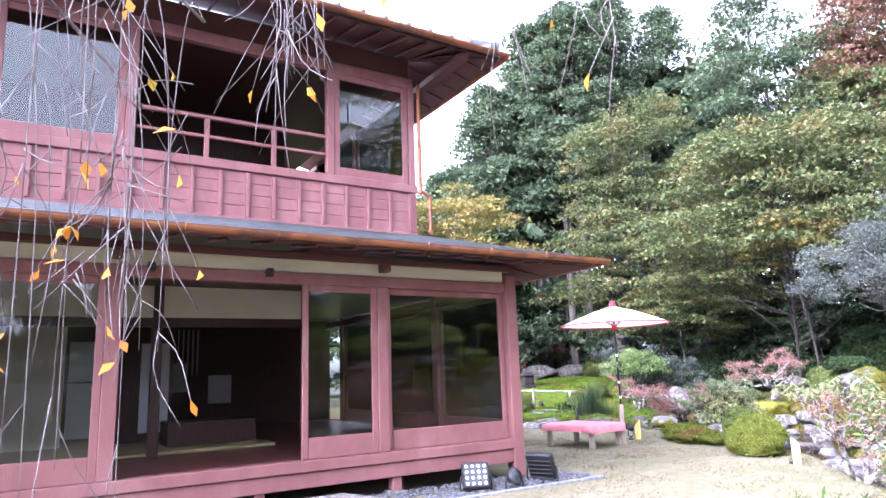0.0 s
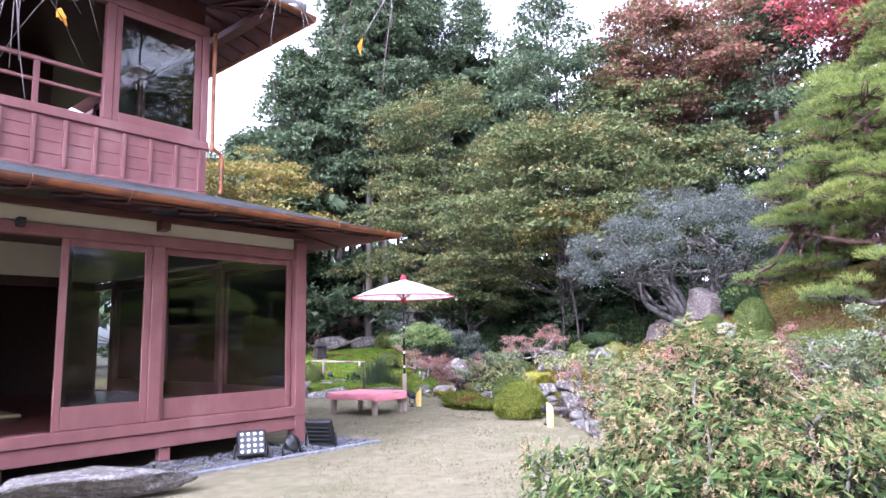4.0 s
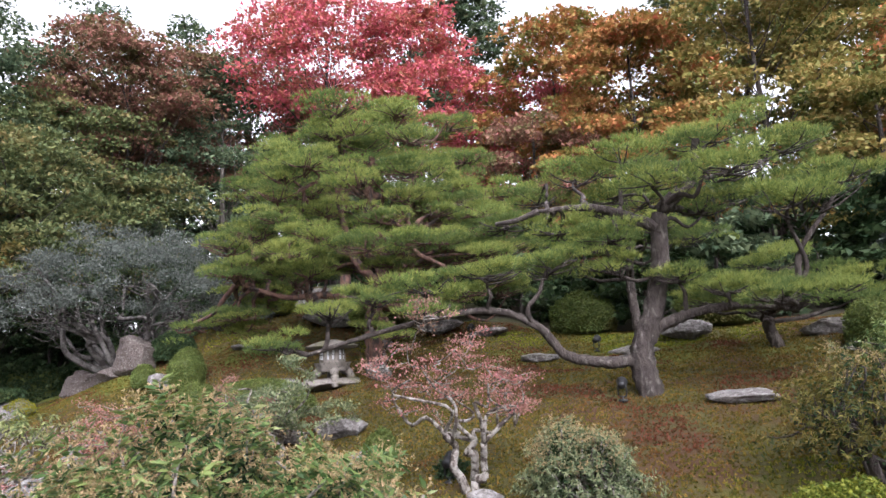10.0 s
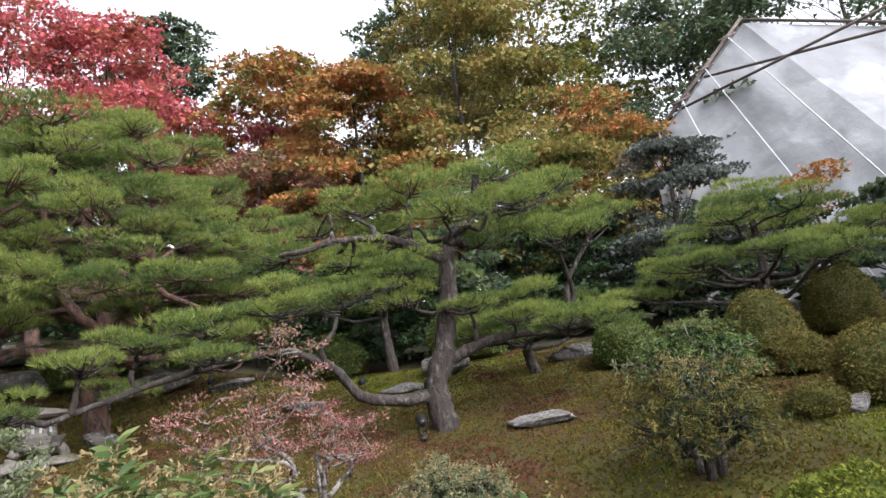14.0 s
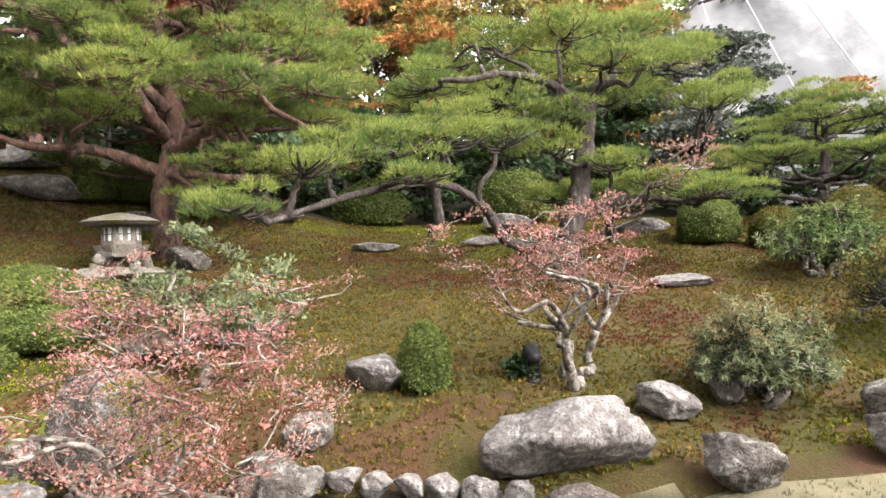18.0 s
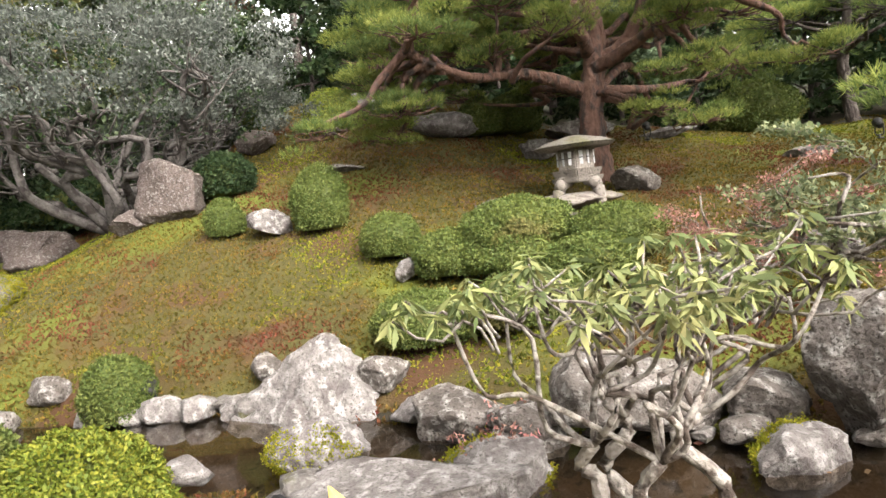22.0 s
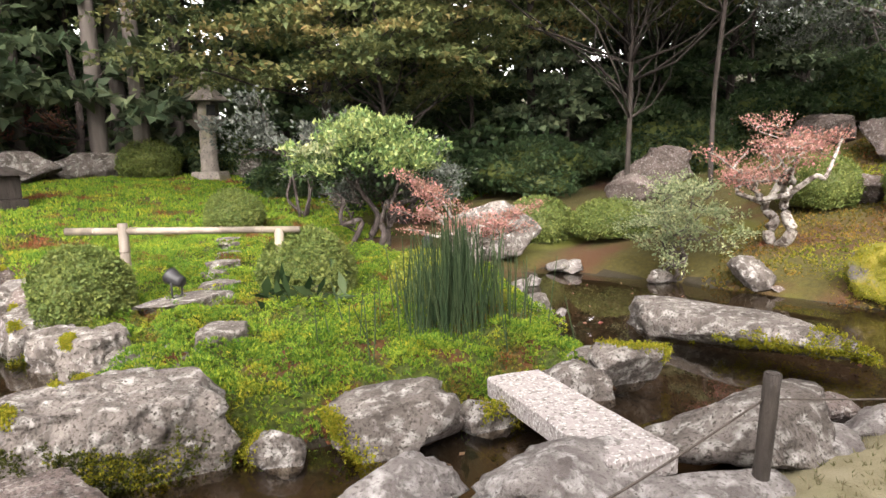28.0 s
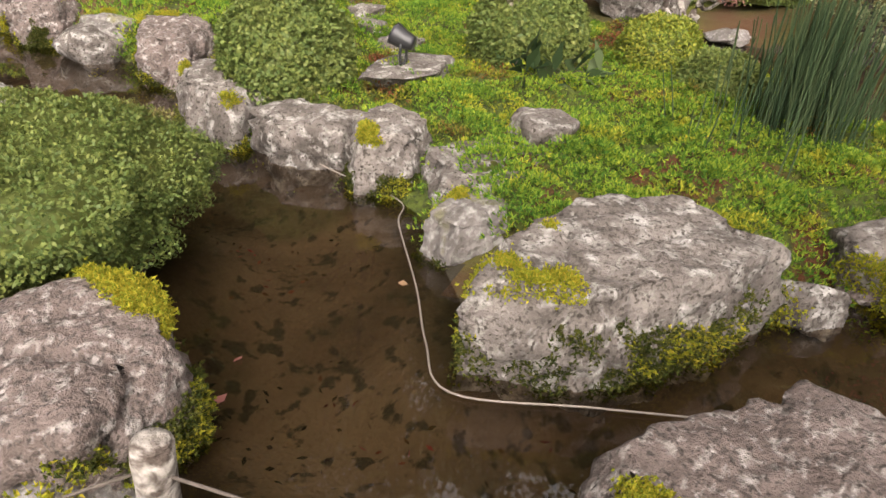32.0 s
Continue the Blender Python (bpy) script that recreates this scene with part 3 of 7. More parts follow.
# ---- plan of the ground ----
POND = [(4.6, 4.3), (4.8, 6), (4.9, 8), (5.15, 10), (5.5, 11.5), (5.6, 12.6), (5.4, 14), (5.15, 15.3), (4.3, 16.3), (3.6, 16.8),
        (2.6, 17.15), (1.4, 17.75), (0.4, 18.3), (-0.5, 19.2), (-0.75, 20.1), (-0.4, 20.5), (0.05, 20.8), (0, 22), (0.2, 24), (-0.1, 27),
        (0.6, 27), (1.0, 24.5), (1.25, 22.5), (0.75, 21.8), (1, 20.9), (0.75, 20.2), (0.1, 19.5), (0.8, 18.95), (1.85, 18.4), (3.3, 18.1),
        (4.4, 19.2), (4.9, 20.2), (6.3, 20.9), (6.6, 19), (6.5, 17.8), (6.6, 16.6), (6.85, 15), (6.95, 12), (6.2, 9.5), (6, 8), (5.7, 6.6), (5.3, 5.4)]
WATER = -0.14
FOOT = [(-12, 4.0), (0, 4.6), (4, 5.2), (8, 6.0), (12, 6.95), (16, 6.7), (20, 6.5), (26, 9)]
SLOPE = [(-12, 0.17), (5.5, 0.21), (9, 0.275), (12.5, 0.45), (15, 0.45), (18.5, 0.25), (24, 0.12), (40, 0.08)]


def pond_distance(x, y):
    """Distance to the pond's edge, negative over water."""
    x, y = np.asarray(x, float), np.asarray(y, float)
    best, inside = np.full(x.shape, 1e9), np.zeros(x.shape, bool)
    for i in range(len(POND)):
        (ax, ay), (bx, by) = POND[i - 1], POND[i]
        dx, dy = bx - ax, by - ay
        k = np.clip(((x - ax) * dx + (y - ay) * dy) / (dx * dx + dy * dy), 0, 1)
        best = np.minimum(best, (x - ax - k * dx) ** 2 + (y - ay - k * dy) ** 2)
        if dy:
            inside ^= ((ay > y) != (by > y)) & (x < ax + (y - ay) / dy * dx)
    return np.where(inside, -1, 1) * np.sqrt(best)


def eased(v, table):
    a, p = np.array(table, float).T
    i = np.clip(np.searchsorted(a, v) - 1, 0, len(a) - 2)
    k = np.clip((v - a[i]) / (a[i + 1] - a[i]), 0, 1)
    k = k * k * (3 - 2 * k)
    return p[i] + (p[i + 1] - p[i]) * k


def hill(x, y):
    d = np.maximum(x - eased(y, FOOT), 0)
    e = np.minimum(d, 9.0)
    h = eased(y, SLOPE) * (e * e / (e + 0.3)) + np.maximum(0, d - 9.0) * 0.12
    rise = 0.11 * np.clip(y - 22, 0, 12) * np.clip((x + 1) / 2, 0, 1)
    return h + np.where(y > 21, rise, 0)


def height(x, y):
    """The ground's height."""
    x, y = np.asarray(x, float), np.asarray(y, float)
    p = pond_distance(x, y)
    h = hill(x, y)
    k = np.clip(p / 0.4, 0, 1)
    rim = np.where((y > 17.2) & (x < 4.5), -0.20, -0.145)
    return np.where(p > 0, h * k + (1 - k) * rim, rim - 0.17 * np.clip(-p / 0.35, 0, 1))


def spread(lo, hi, step, far):
    mid = np.arange(lo, hi + 1e-6, step)
    out = np.geomspace(0.5, far, 26)
    return np.concatenate([lo - out[::-1], mid, hi + out])


gx, gy = spread(-4, 15, 0.16, 900), spread(-4, 29, 0.16, 900)
GX, GY = np.meshgrid(gx, gy, indexing="ij")
GZ = height(GX, GY)
bumps = np.array([noise.fractal(Vector((x * 1.3, y * 1.3, 0)), 0.8, 2.0, 3) for x, y in zip(GX.ravel(), GY.ravel())]).reshape(GX.shape)
soft_hill = np.clip((GX - eased(GY, FOOT)) / 1.0, 0, 1) + ((GY > 18.5) & (GX > 0.5))
GZ = GZ + bumps * (0.012 + 0.05 * np.clip(soft_hill, 0, 1))
ni, nj = GX.shape
ii, jj = np.meshgrid(np.arange(ni - 1), np.arange(nj - 1), indexing="ij")
quads = np.stack([ii * nj + jj, (ii + 1) * nj + jj, (ii + 1) * nj + jj + 1, ii * nj + jj + 1], -1).reshape(-1, 4)
ground_mesh = np_mesh("ground", np.stack([GX, GY, GZ], -1).reshape(-1, 3), quads, None, True)
for m in (M_LAWN, M_MOSS, M_BED, M_FOREST):
    ground_mesh.materials.append(m)
cx, cy = (GX[:-1, :-1] + GX[1:, 1:]) / 2, (GY[:-1, :-1] + GY[1:, 1:]) / 2
cp = pond_distance(cx, cy)


def is_moss(x, y):
    return (x > eased(y, FOOT) - 0.2) | ((y > 18) & (x > 0.3)) | (y > 19.6) | ((pond_distance(x, y) < 0.6) & (y > 17.0) & (x < 3))


kinds = np.where(is_moss(cx, cy), 1, 0)
kinds = np.where((cx > 15.3 + 0.5 * np.sin(cy)) | (cy > 31) | (cx < -14) | (cy < -14), 3, kinds)
kinds = np.where(cp < np.where((cy > 17) & (cx < 4.5), 0.16, 0.06), 2, np.where((cp < 0.5) & (cy > 11.5) & (cx > 4.9), 1, kinds))
ground_mesh.polygons.foreach_set("material_index", kinds.ravel().astype(np.int32))
ground = tagged(new("ground", ground_mesh), "dry lawn, moss hill, pond bed and forest floor", "ground", kind="structure")
wx = np.array([[-3, 2, WATER], [9, 2, WATER], [9, 28, WATER], [-3, 28, WATER]])
water = part("water", (wx, np.array([[0, 1, 2, 3]])), M_WATER)
water.visible_shadow = False
tagged(water, "shallow brown pond water with leaves on its bed", "water", kind="structure")


# ---- the tea house ----
HOUSE = pose(0.78, 9.95, 0, 0, 0, 36)  # x runs along the front towards the corner, y inwards
house = thing("tea_house", HOUSE, "two-storey wooden tea house in red-brown paint with large sliding windows", "house")
FL, WIN_LO, WIN_HI = 0.50, 0.76, 2.40


def hp(name, x0, x1, y0, y1, z0, z1, mat=M_RED, label="", parent=None, bevel=0.008):
    return part(name, box(x0, x1, y0, y1, z0, z1, bevel), mat, parent or house, label)


# ground floor frame
FAR = -11.0
hp("sill_beam", FAR, 0.05, -0.09, 0.07, 0.38, FL)
hp("fascia_board", FAR, 0.03, -0.06, 0.05, 0.21, 0.377)
hp("sill_beam", -0.02, 0.09, 0.072, 6.6, 0.38, FL)
hp("fascia_board", -0.02, 0.06, 0.05, 6.6, 0.21, 0.377)
for x in (-0.55, -1.78, -3.4, -4.9, -6.4, -8):
    hp("floor_post", x - 0.06, x + 0.06, -0.03, 0.09, 0.06, 0.21)
    hp("footing_stone", x - 0.11, x + 0.11, -0.08, 0.14, -0.03, 0.058, M_PALE, "pale footing stone", bevel=0.02)
hp("corner_post", -0.08, 0.085, -0.085, 0.08, 0.03, 2.66)
for x in (-1.95, -4.86, -6.9, -8.9):
    hp("post", x - 0.07, x + 0.07, -0.07, 0.07, FL + 0.002, 2.429)
for y in (1.9, 3.8, 5.7):
    hp("post", -0.07, 0.07, y - 0.07, y + 0.07, FL + 0.002, 2.6)
hp("lintel", FAR, -0.083, -0.06, 0.06, 2.43, 2.56)
hp("lintel", -0.06, 0.06, 0.083, 6.6, 2.43, 2.56)
hp("plaster_band", FAR, -0.09, -0.03, 0.03, 2.562, 2.72, M_PLASTER, "cream plaster band under the eaves")
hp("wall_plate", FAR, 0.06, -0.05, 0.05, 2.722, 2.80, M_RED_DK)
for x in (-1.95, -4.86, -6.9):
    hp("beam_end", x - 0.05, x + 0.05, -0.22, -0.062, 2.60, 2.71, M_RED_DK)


def sash(x0, x1, y, z0, z1, low, rail=0.075, turned=False, parent=house, name="sliding_window"):
    """A framed pane: stiles, rails and glass under one part."""
    f = hp(name, *((x0, x0 + rail, y - 0.018, y + 0.018) if not turned else (y - 0.018, y + 0.018, x0, x0 + rail)), z0, z1, parent=parent)
    rest = [(x1 - rail, x1, z0, z1), (x0 + rail + 0.001, x1 - rail - 0.001, z0, z0 + low), (x0 + rail + 0.001, x1 - rail - 0.001, z1 - rail, z1)]
    for n, (a, b, c, d) in zip(("stile", "bottom_rail", "top_rail"), rest):
        part(n, box(*((a, b, y - 0.018, y + 0.018) if not turned else (y - 0.018, y + 0.018, a, b)), c, d), M_RED, f)
    a, b = x0 + rail - 0.004, x1 - rail + 0.004
    g = part("pane", box(*((a, b, y - 0.003, y + 0.003) if not turned else (y - 0.003, y + 0.003, a, b)), z0 + low - 0.004, z1 - rail + 0.004, 0), M_GLASS, f, "clear glass pane")
    g.visible_shadow = False
    return f


sash(-1.88, -0.09, 0.03, FL + 0.003, 2.427, 0.23)
sash(-2.95, -2.02, -0.03, FL + 0.003, 2.427, 0.23)
sash(-6.83, -4.93, -0.03, FL + 0.003, 2.427, 0.23)
sash(-8.83, -6.97, 0.03, FL + 0.003, 2.427, 0.23)
for a, b in ((0.1, 1.82), (1.98, 3.72), (3.88, 5.62)):
    sash(a, b, 0.0, FL + 0.003, 2.427, 0.23, turned=True)
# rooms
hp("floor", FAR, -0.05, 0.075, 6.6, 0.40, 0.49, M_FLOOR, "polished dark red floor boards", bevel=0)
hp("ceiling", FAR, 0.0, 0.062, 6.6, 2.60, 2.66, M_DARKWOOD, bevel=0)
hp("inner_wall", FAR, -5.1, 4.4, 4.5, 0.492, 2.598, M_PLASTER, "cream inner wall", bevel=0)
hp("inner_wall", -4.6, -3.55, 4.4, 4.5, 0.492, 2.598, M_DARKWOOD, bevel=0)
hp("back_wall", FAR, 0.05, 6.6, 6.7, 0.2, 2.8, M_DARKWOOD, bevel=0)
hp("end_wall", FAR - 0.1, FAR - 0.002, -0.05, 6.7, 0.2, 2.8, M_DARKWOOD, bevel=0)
hp("hanging_wall", FAR, -2.2, 1.75, 1.82, 2.2, 2.598, M_PLASTER, "cream strip wall over the room's opening", bevel=0)
hp("inner_lintel", FAR, -2.2, 1.74, 1.83, 2.08, 2.198, M_DARKWOOD)
for x in (-2.27, -4.2, -6.3, -8.4):
    hp("inner_post", x - 0.06, x + 0.06, 1.72, 1.84, 0.492, 2.6, M_DARKWOOD)
hp("paper_screen", -5.05, -4.64, 4.36, 4.39, 0.6, 2.05, M_PAPER, "pale paper sliding screen")
hp("paper_screen", -3.3, -2.95, 6.5, 6.53, 1.2, 1.75, M_PAPER)
hp("screen_rail", -5.05, -4.64, 4.345, 4.358, 1.42, 1.45, M_DARKWOOD)
hp("paper_screen", -4.05, -3.62, 4.36, 4.39, 0.62, 2.02, M_PAPER, "tall pale paper screen")
hp("paper_screen", -2.55, -2.1, 6.5, 6.53, 0.95, 1.5, M_PAPER)
for k in range(9):
    hp("lattice_bar", -3.5 + 0.09 * k, -3.475 + 0.09 * k, 6.5, 6.53, 1.5, 2.4, M_PAPER, bevel=0.002)
hp("low_table", -3.9, -2.7, 2.6, 3.2, 0.532, 0.85, M_DARKWOOD, "low dark table")
hp("straw_mat", -5.2, -2.6, 2.0, 3.6, 0.492, 0.53, M_TATAMI, "pale straw mat")
for x in (-3.35, -4.55):
    sp = hp("spotlight", x - 0.035, x + 0.035, -0.16, -0.07, 2.49, 2.58, M_BLACK, "black spotlight under the eaves")
# lower roof: a sheet roof with seams and a copper gutter
EO, EZ, TOPZ, SET = 0.92, 2.76, 3.36, 0.92


def slab(name, corners, thick, mat, parent, label=""):
    c = np.array(corners, float)
    n = np.cross(c[1] - c[0], c[2] - c[0])
    n /= np.linalg.norm(n)
    n = n if n[2] > 0 else -n
    V = np.concatenate([c, c - n * thick])
    F = np.array([[0, 1, 2, 3], [7, 6, 5, 4], [0, 4, 5, 1], [1, 5, 6, 2], [2, 6, 7, 3], [3, 7, 4, 0]])
    return part(name, (V, F), mat, parent, label)


front = slab("roof", [(FAR, -EO, EZ + 0.05), (EO, -EO, EZ + 0.05), (-SET, SET, TOPZ), (FAR, SET, TOPZ)], 0.05, M_ROOF, house, "dark sheet-metal roof with fine seams")
side = slab("roof", [(EO, -EO, EZ + 0.048), (EO, 6.6, EZ + 0.048), (-SET, 6.6, TOPZ - 0.002), (-SET, SET, TOPZ - 0.002)], 0.05, M_ROOF, house)
for i in range(1, 9):
    k = i / 9
    y, z = -EO + k * (EO + SET), EZ + 0.052 + k * (TOPZ - EZ - 0.05)
    part("seam", tube([(FAR, y, z + 0.005), (EO - k * (EO + SET) - 0.02, y, z + 0.005)], 0.009, 0.009, 4, 2), M_ROOF, front)
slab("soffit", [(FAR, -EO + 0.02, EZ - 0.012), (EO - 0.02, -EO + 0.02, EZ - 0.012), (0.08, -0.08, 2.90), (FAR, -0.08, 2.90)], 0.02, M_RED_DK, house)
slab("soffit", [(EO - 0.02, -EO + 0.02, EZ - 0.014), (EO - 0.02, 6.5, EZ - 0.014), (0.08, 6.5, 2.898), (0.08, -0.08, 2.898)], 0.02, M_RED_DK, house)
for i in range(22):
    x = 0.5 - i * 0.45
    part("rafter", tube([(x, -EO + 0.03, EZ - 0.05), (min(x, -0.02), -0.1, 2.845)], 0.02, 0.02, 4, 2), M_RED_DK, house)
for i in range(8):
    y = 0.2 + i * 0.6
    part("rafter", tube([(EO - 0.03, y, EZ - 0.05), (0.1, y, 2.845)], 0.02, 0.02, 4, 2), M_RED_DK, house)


def gutter(a, b, r, z_bias=0.0):
    bm = bmesh.new()
    a, b = Vector(a), Vector(b)
    d = (b - a).normalized()
    o = Vector((d.y, -d.x, 0))
    rows = []
    for p in (a, b):
        ring = [bm.verts.new(p + o * (math.cos(t) * rr) + Vector((0, 0, -math.sin(t) * rr))) for rr in (r, r - 0.006) for t in np.linspace(0, math.pi, 9)]
        rows.append(ring)
    for ring_at in (0, 9):
        for i in range(8):
            bm.faces.new((rows[0][ring_at + i], rows[0][ring_at + i + 1], rows[1][ring_at + i + 1], rows[1][ring_at + i]))
    bmesh.ops.recalc_face_normals(bm, faces=bm.faces[:])
    return bm


g1 = part("gutter", gutter((FAR, -EO - 0.06, EZ + 0.035), (EO + 0.06, -EO - 0.06, EZ + 0.035), 0.062), M_COPPER, house, "copper rain gutter")
part("gutter", gutter((EO + 0.06, -EO - 0.05, EZ + 0.03), (EO + 0.06, 6.6, EZ + 0.03), 0.062), M_COPPER, house)
for i in range(9):
    x = 0.7 - i * 0.85
    part("bracket", tube([(x, -EO + 0.02, EZ - 0.06), (x, -EO - 0.03, EZ - 0.055), (x, -EO - 0.125, EZ + 0.0), (x, -EO - 0.13, EZ + 0.05)], 0.006, 0.006, 5, 8), M_COPPER, g1)
# upper storey
UX, UY, WB, WT, US, UT = -0.90, 0.92, 3.34, 3.98, 4.10, 5.62
hp("wainscot", FAR, UX - 0.02, UY, UY + 0.08, WB, WT, label="red-brown boarded wainscot with battens", bevel=0)
hp("wainscot", UX - 0.08, UX - 0.001, UY + 0.081, 6.6, WB, WT, bevel=0)
for i in range(27):
    x = UX - 0.10 - i * 0.335
    hp("batten", x - 0.02, x + 0.02, UY - 0.052, UY - 0.001, WB + 0.05, WT - 0.02, bevel=0.003)
for r in range(4):
    z = WB + 0.05 + r * 0.15
    hp("lap_board", FAR, UX - 0.092, UY - 0.011, UY - 0.0015, z, z + 0.143, bevel=0.003)
hp("base_board", FAR, UX + 0.02, UY - 0.04, UY - 0.001, WB - 0.04, WB + 0.05)
hp("corner_board", UX - 0.09, UX + 0.012, UY - 0.03, UY + 0.1, WB + 0.052, 5.7)
hp("upper_sill", FAR, UX + 0.03, UY - 0.05, UY + 0.09, WT + 0.002, US)
hp("upper_sill", UX - 0.07, UX + 0.02, UY + 0.092, 6.6, WT + 0.002, US)
hp("upper_lintel", FAR, UX, UY - 0.03, UY + 0.08, UT, UT + 0.16)
for x in (-2.22, -4.72, -6.15, -8.2):
    hp("upper_post", x - 0.055, x + 0.055, UY - 0.03, UY + 0.07, US + 0.002, UT)
sash(-2.16, UX - 0.10, UY + 0.01, US + 0.002, UT - 0.003, 0.13, 0.085)
sash(-6.09, -4.78, UY + 0.01, US + 0.002, UT - 0.003, 0.13, 0.085)
sash(-8.14, -6.21, UY + 0.01, US + 0.002, UT - 0.003, 0.13, 0.085)
for a, b in ((1.02, 2.9), (2.96, 4.8)):
    sash(a, b, UX - 0.03, US + 0.002, UT - 0.003, 0.13, 0.085, turned=True)
rail = hp("railing", -4.66, -2.28, UY + 0.0, UY + 0.05, 4.62, 4.67, label="red-brown balcony railing")
part("rail", box(-4.66, -2.28, UY + 0.005, UY + 0.045, 4.37, 4.41), M_RED, rail)
for x in (-3.0, -3.85):
    part("baluster", box(x - 0.03, x + 0.03, UY - 0.002, UY + 0.052, US + 0.003, 4.619), M_RED, rail)
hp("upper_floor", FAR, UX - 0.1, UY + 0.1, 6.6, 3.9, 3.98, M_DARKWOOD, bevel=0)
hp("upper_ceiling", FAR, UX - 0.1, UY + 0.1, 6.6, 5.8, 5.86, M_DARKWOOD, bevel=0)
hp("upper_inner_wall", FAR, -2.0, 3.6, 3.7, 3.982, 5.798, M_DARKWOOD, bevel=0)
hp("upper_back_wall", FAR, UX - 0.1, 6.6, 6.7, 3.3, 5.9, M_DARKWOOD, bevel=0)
pipe = part("downpipe", joined(tube([(UX + 0.07, UY - 0.06, 5.7), (UX + 0.07, UY - 0.06, 4.12), (UX + 0.09, UY - 0.06, 4.02), (UX + 0.2, UY - 0.06, 3.95), (UX + 0.22, UY - 0.06, 3.85), (UX + 0.22, UY - 0.06, 3.38)], 0.03, 0.03, 8, 40)), M_COPPER, house, "copper downpipe")
for z in (5.3, 4.7, 4.2, 3.6):
    x = UX + (0.07 if z > 4.1 else 0.22)
    part("pipe_clip", tube([(x, UY - 0.06, z - 0.012), (x, UY - 0.06, z + 0.012)], 0.034, 0.034, 8, 2), M_COPPER, pipe)
# upper roof: tiled, with rafters and gutter
RO, RZ = 1.0, 5.93
ux0, uy0 = UX + RO, UY - RO
RISE = 0.46
upper = slab("tile_roof", [(FAR, uy0, RZ + 0.06), (ux0, uy0, RZ + 0.06), (ux0 - 3.2, uy0 + 3.2, RZ + 0.06 + 3.2 * RISE), (FAR, uy0 + 3.2, RZ + 0.06 + 3.2 * RISE)], 0.06, M_TILE, house, "grey tiled roof")
slab("tile_roof", [(ux0, uy0, RZ + 0.058), (ux0, 6.6, RZ + 0.058), (ux0 - 3.2, 6.6, RZ + 0.058 + 3.2 * RISE), (ux0 - 3.2, uy0 + 3.2, RZ + 0.058 + 3.2 * RISE)], 0.06, M_TILE, house)
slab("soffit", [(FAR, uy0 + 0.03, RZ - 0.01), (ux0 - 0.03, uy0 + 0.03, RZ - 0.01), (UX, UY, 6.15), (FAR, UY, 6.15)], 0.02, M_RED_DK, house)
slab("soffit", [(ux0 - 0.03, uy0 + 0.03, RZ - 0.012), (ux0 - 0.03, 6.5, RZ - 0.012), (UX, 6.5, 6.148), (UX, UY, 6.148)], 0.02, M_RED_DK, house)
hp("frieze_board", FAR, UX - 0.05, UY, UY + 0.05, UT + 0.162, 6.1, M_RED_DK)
for i in range(24):
    x = ux0 - 0.25 - i * 0.34
    part("roll_tile", tube([(x, uy0 - 0.03, RZ + 0.075), (x, uy0 + min(3.1, 0.25 + i * 0.34), RZ + 0.075 + min(3.1, 0.25 + i * 0.34) * RISE)], 0.055, 0.055, 7, 2), M_TILE, upper)
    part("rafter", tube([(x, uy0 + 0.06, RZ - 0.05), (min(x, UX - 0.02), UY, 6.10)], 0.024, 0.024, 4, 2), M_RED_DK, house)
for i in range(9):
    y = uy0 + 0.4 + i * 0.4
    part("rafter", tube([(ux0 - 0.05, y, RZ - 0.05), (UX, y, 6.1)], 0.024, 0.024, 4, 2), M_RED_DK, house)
part("hip_ridge", tube([(ux0 - 0.05, uy0 + 0.05, RZ + 0.15), (ux0 - 3.2, uy0 + 3.2, RZ + 0.16 + 3.2 * RISE)], 0.10, 0.10, 8, 2), M_TILE, upper, "rounded ridge tiles")
part("ridge_end", tube([(ux0 - 0.5, uy0 + 0.5, RZ + 0.34), (ux0 - 0.35, uy0 + 0.35, RZ + 0.33)], 0.11, 0.11, 9, 2), M_TILE, upper)
part("gutter", gutter((FAR, uy0 - 0.05, RZ + 0.03), (ux0 + 0.05, uy0 - 0.05, RZ + 0.03), 0.06), M_COPPER, house)
part("gutter", gutter((ux0 + 0.05, uy0 - 0.05, RZ + 0.025), (ux0 + 0.05, 6.6, RZ + 0.025), 0.06), M_COPPER, house)
part("eave_beam", box(UX + 0.3, UX + 0.45, UY - 0.9, 6.5, RZ - 0.12, RZ - 0.02), M_RED_DK, house)

# stepping stone and gravel strip by the house
rock(-0.98, 7.3, (1.75, 0.75, 0.27), 31, M_PALE, "long pale stepping stone before the veranda", turn=14, sub=4, sink=0.0, flat=0.45, name="stepping_stone")
strip = thing("gravel_strip", HOUSE, "strip of dark gravel under the eaves", "gravel", kind="stuff")
P = np.stack([RNG.uniform(-5, 0.75, 1500), RNG.uniform(-0.75, 0.15, 1500), np.zeros(1500)], 1)
bmg = bmesh.new()
bmesh.ops.create_icosphere(bmg, subdivisions=1, radius=1)
V0 = np.array([v.co[:] for v in bmg.verts])
F0 = np.array([[v.index for v in f.verts] for f in bmg.faces])
bmg.free()
sc = RNG.uniform(0.012, 0.035, (1500, 1, 3)) * np.array([1.3, 1, 0.7])
GV = (V0[None] * sc + P[:, None] + np.array([0, 0, 0.012])).reshape(-1, 3)
GF = (F0[None] + np.arange(1500)[:, None, None] * len(V0)).reshape(-1, 3)
part("pebbles", (GV, GF), M_GRAVEL, strip)
hp("gravel_edge", -5, 0.78, -0.8, -0.74, -0.02, 0.03, M_GRAVEL, bevel=0.01)


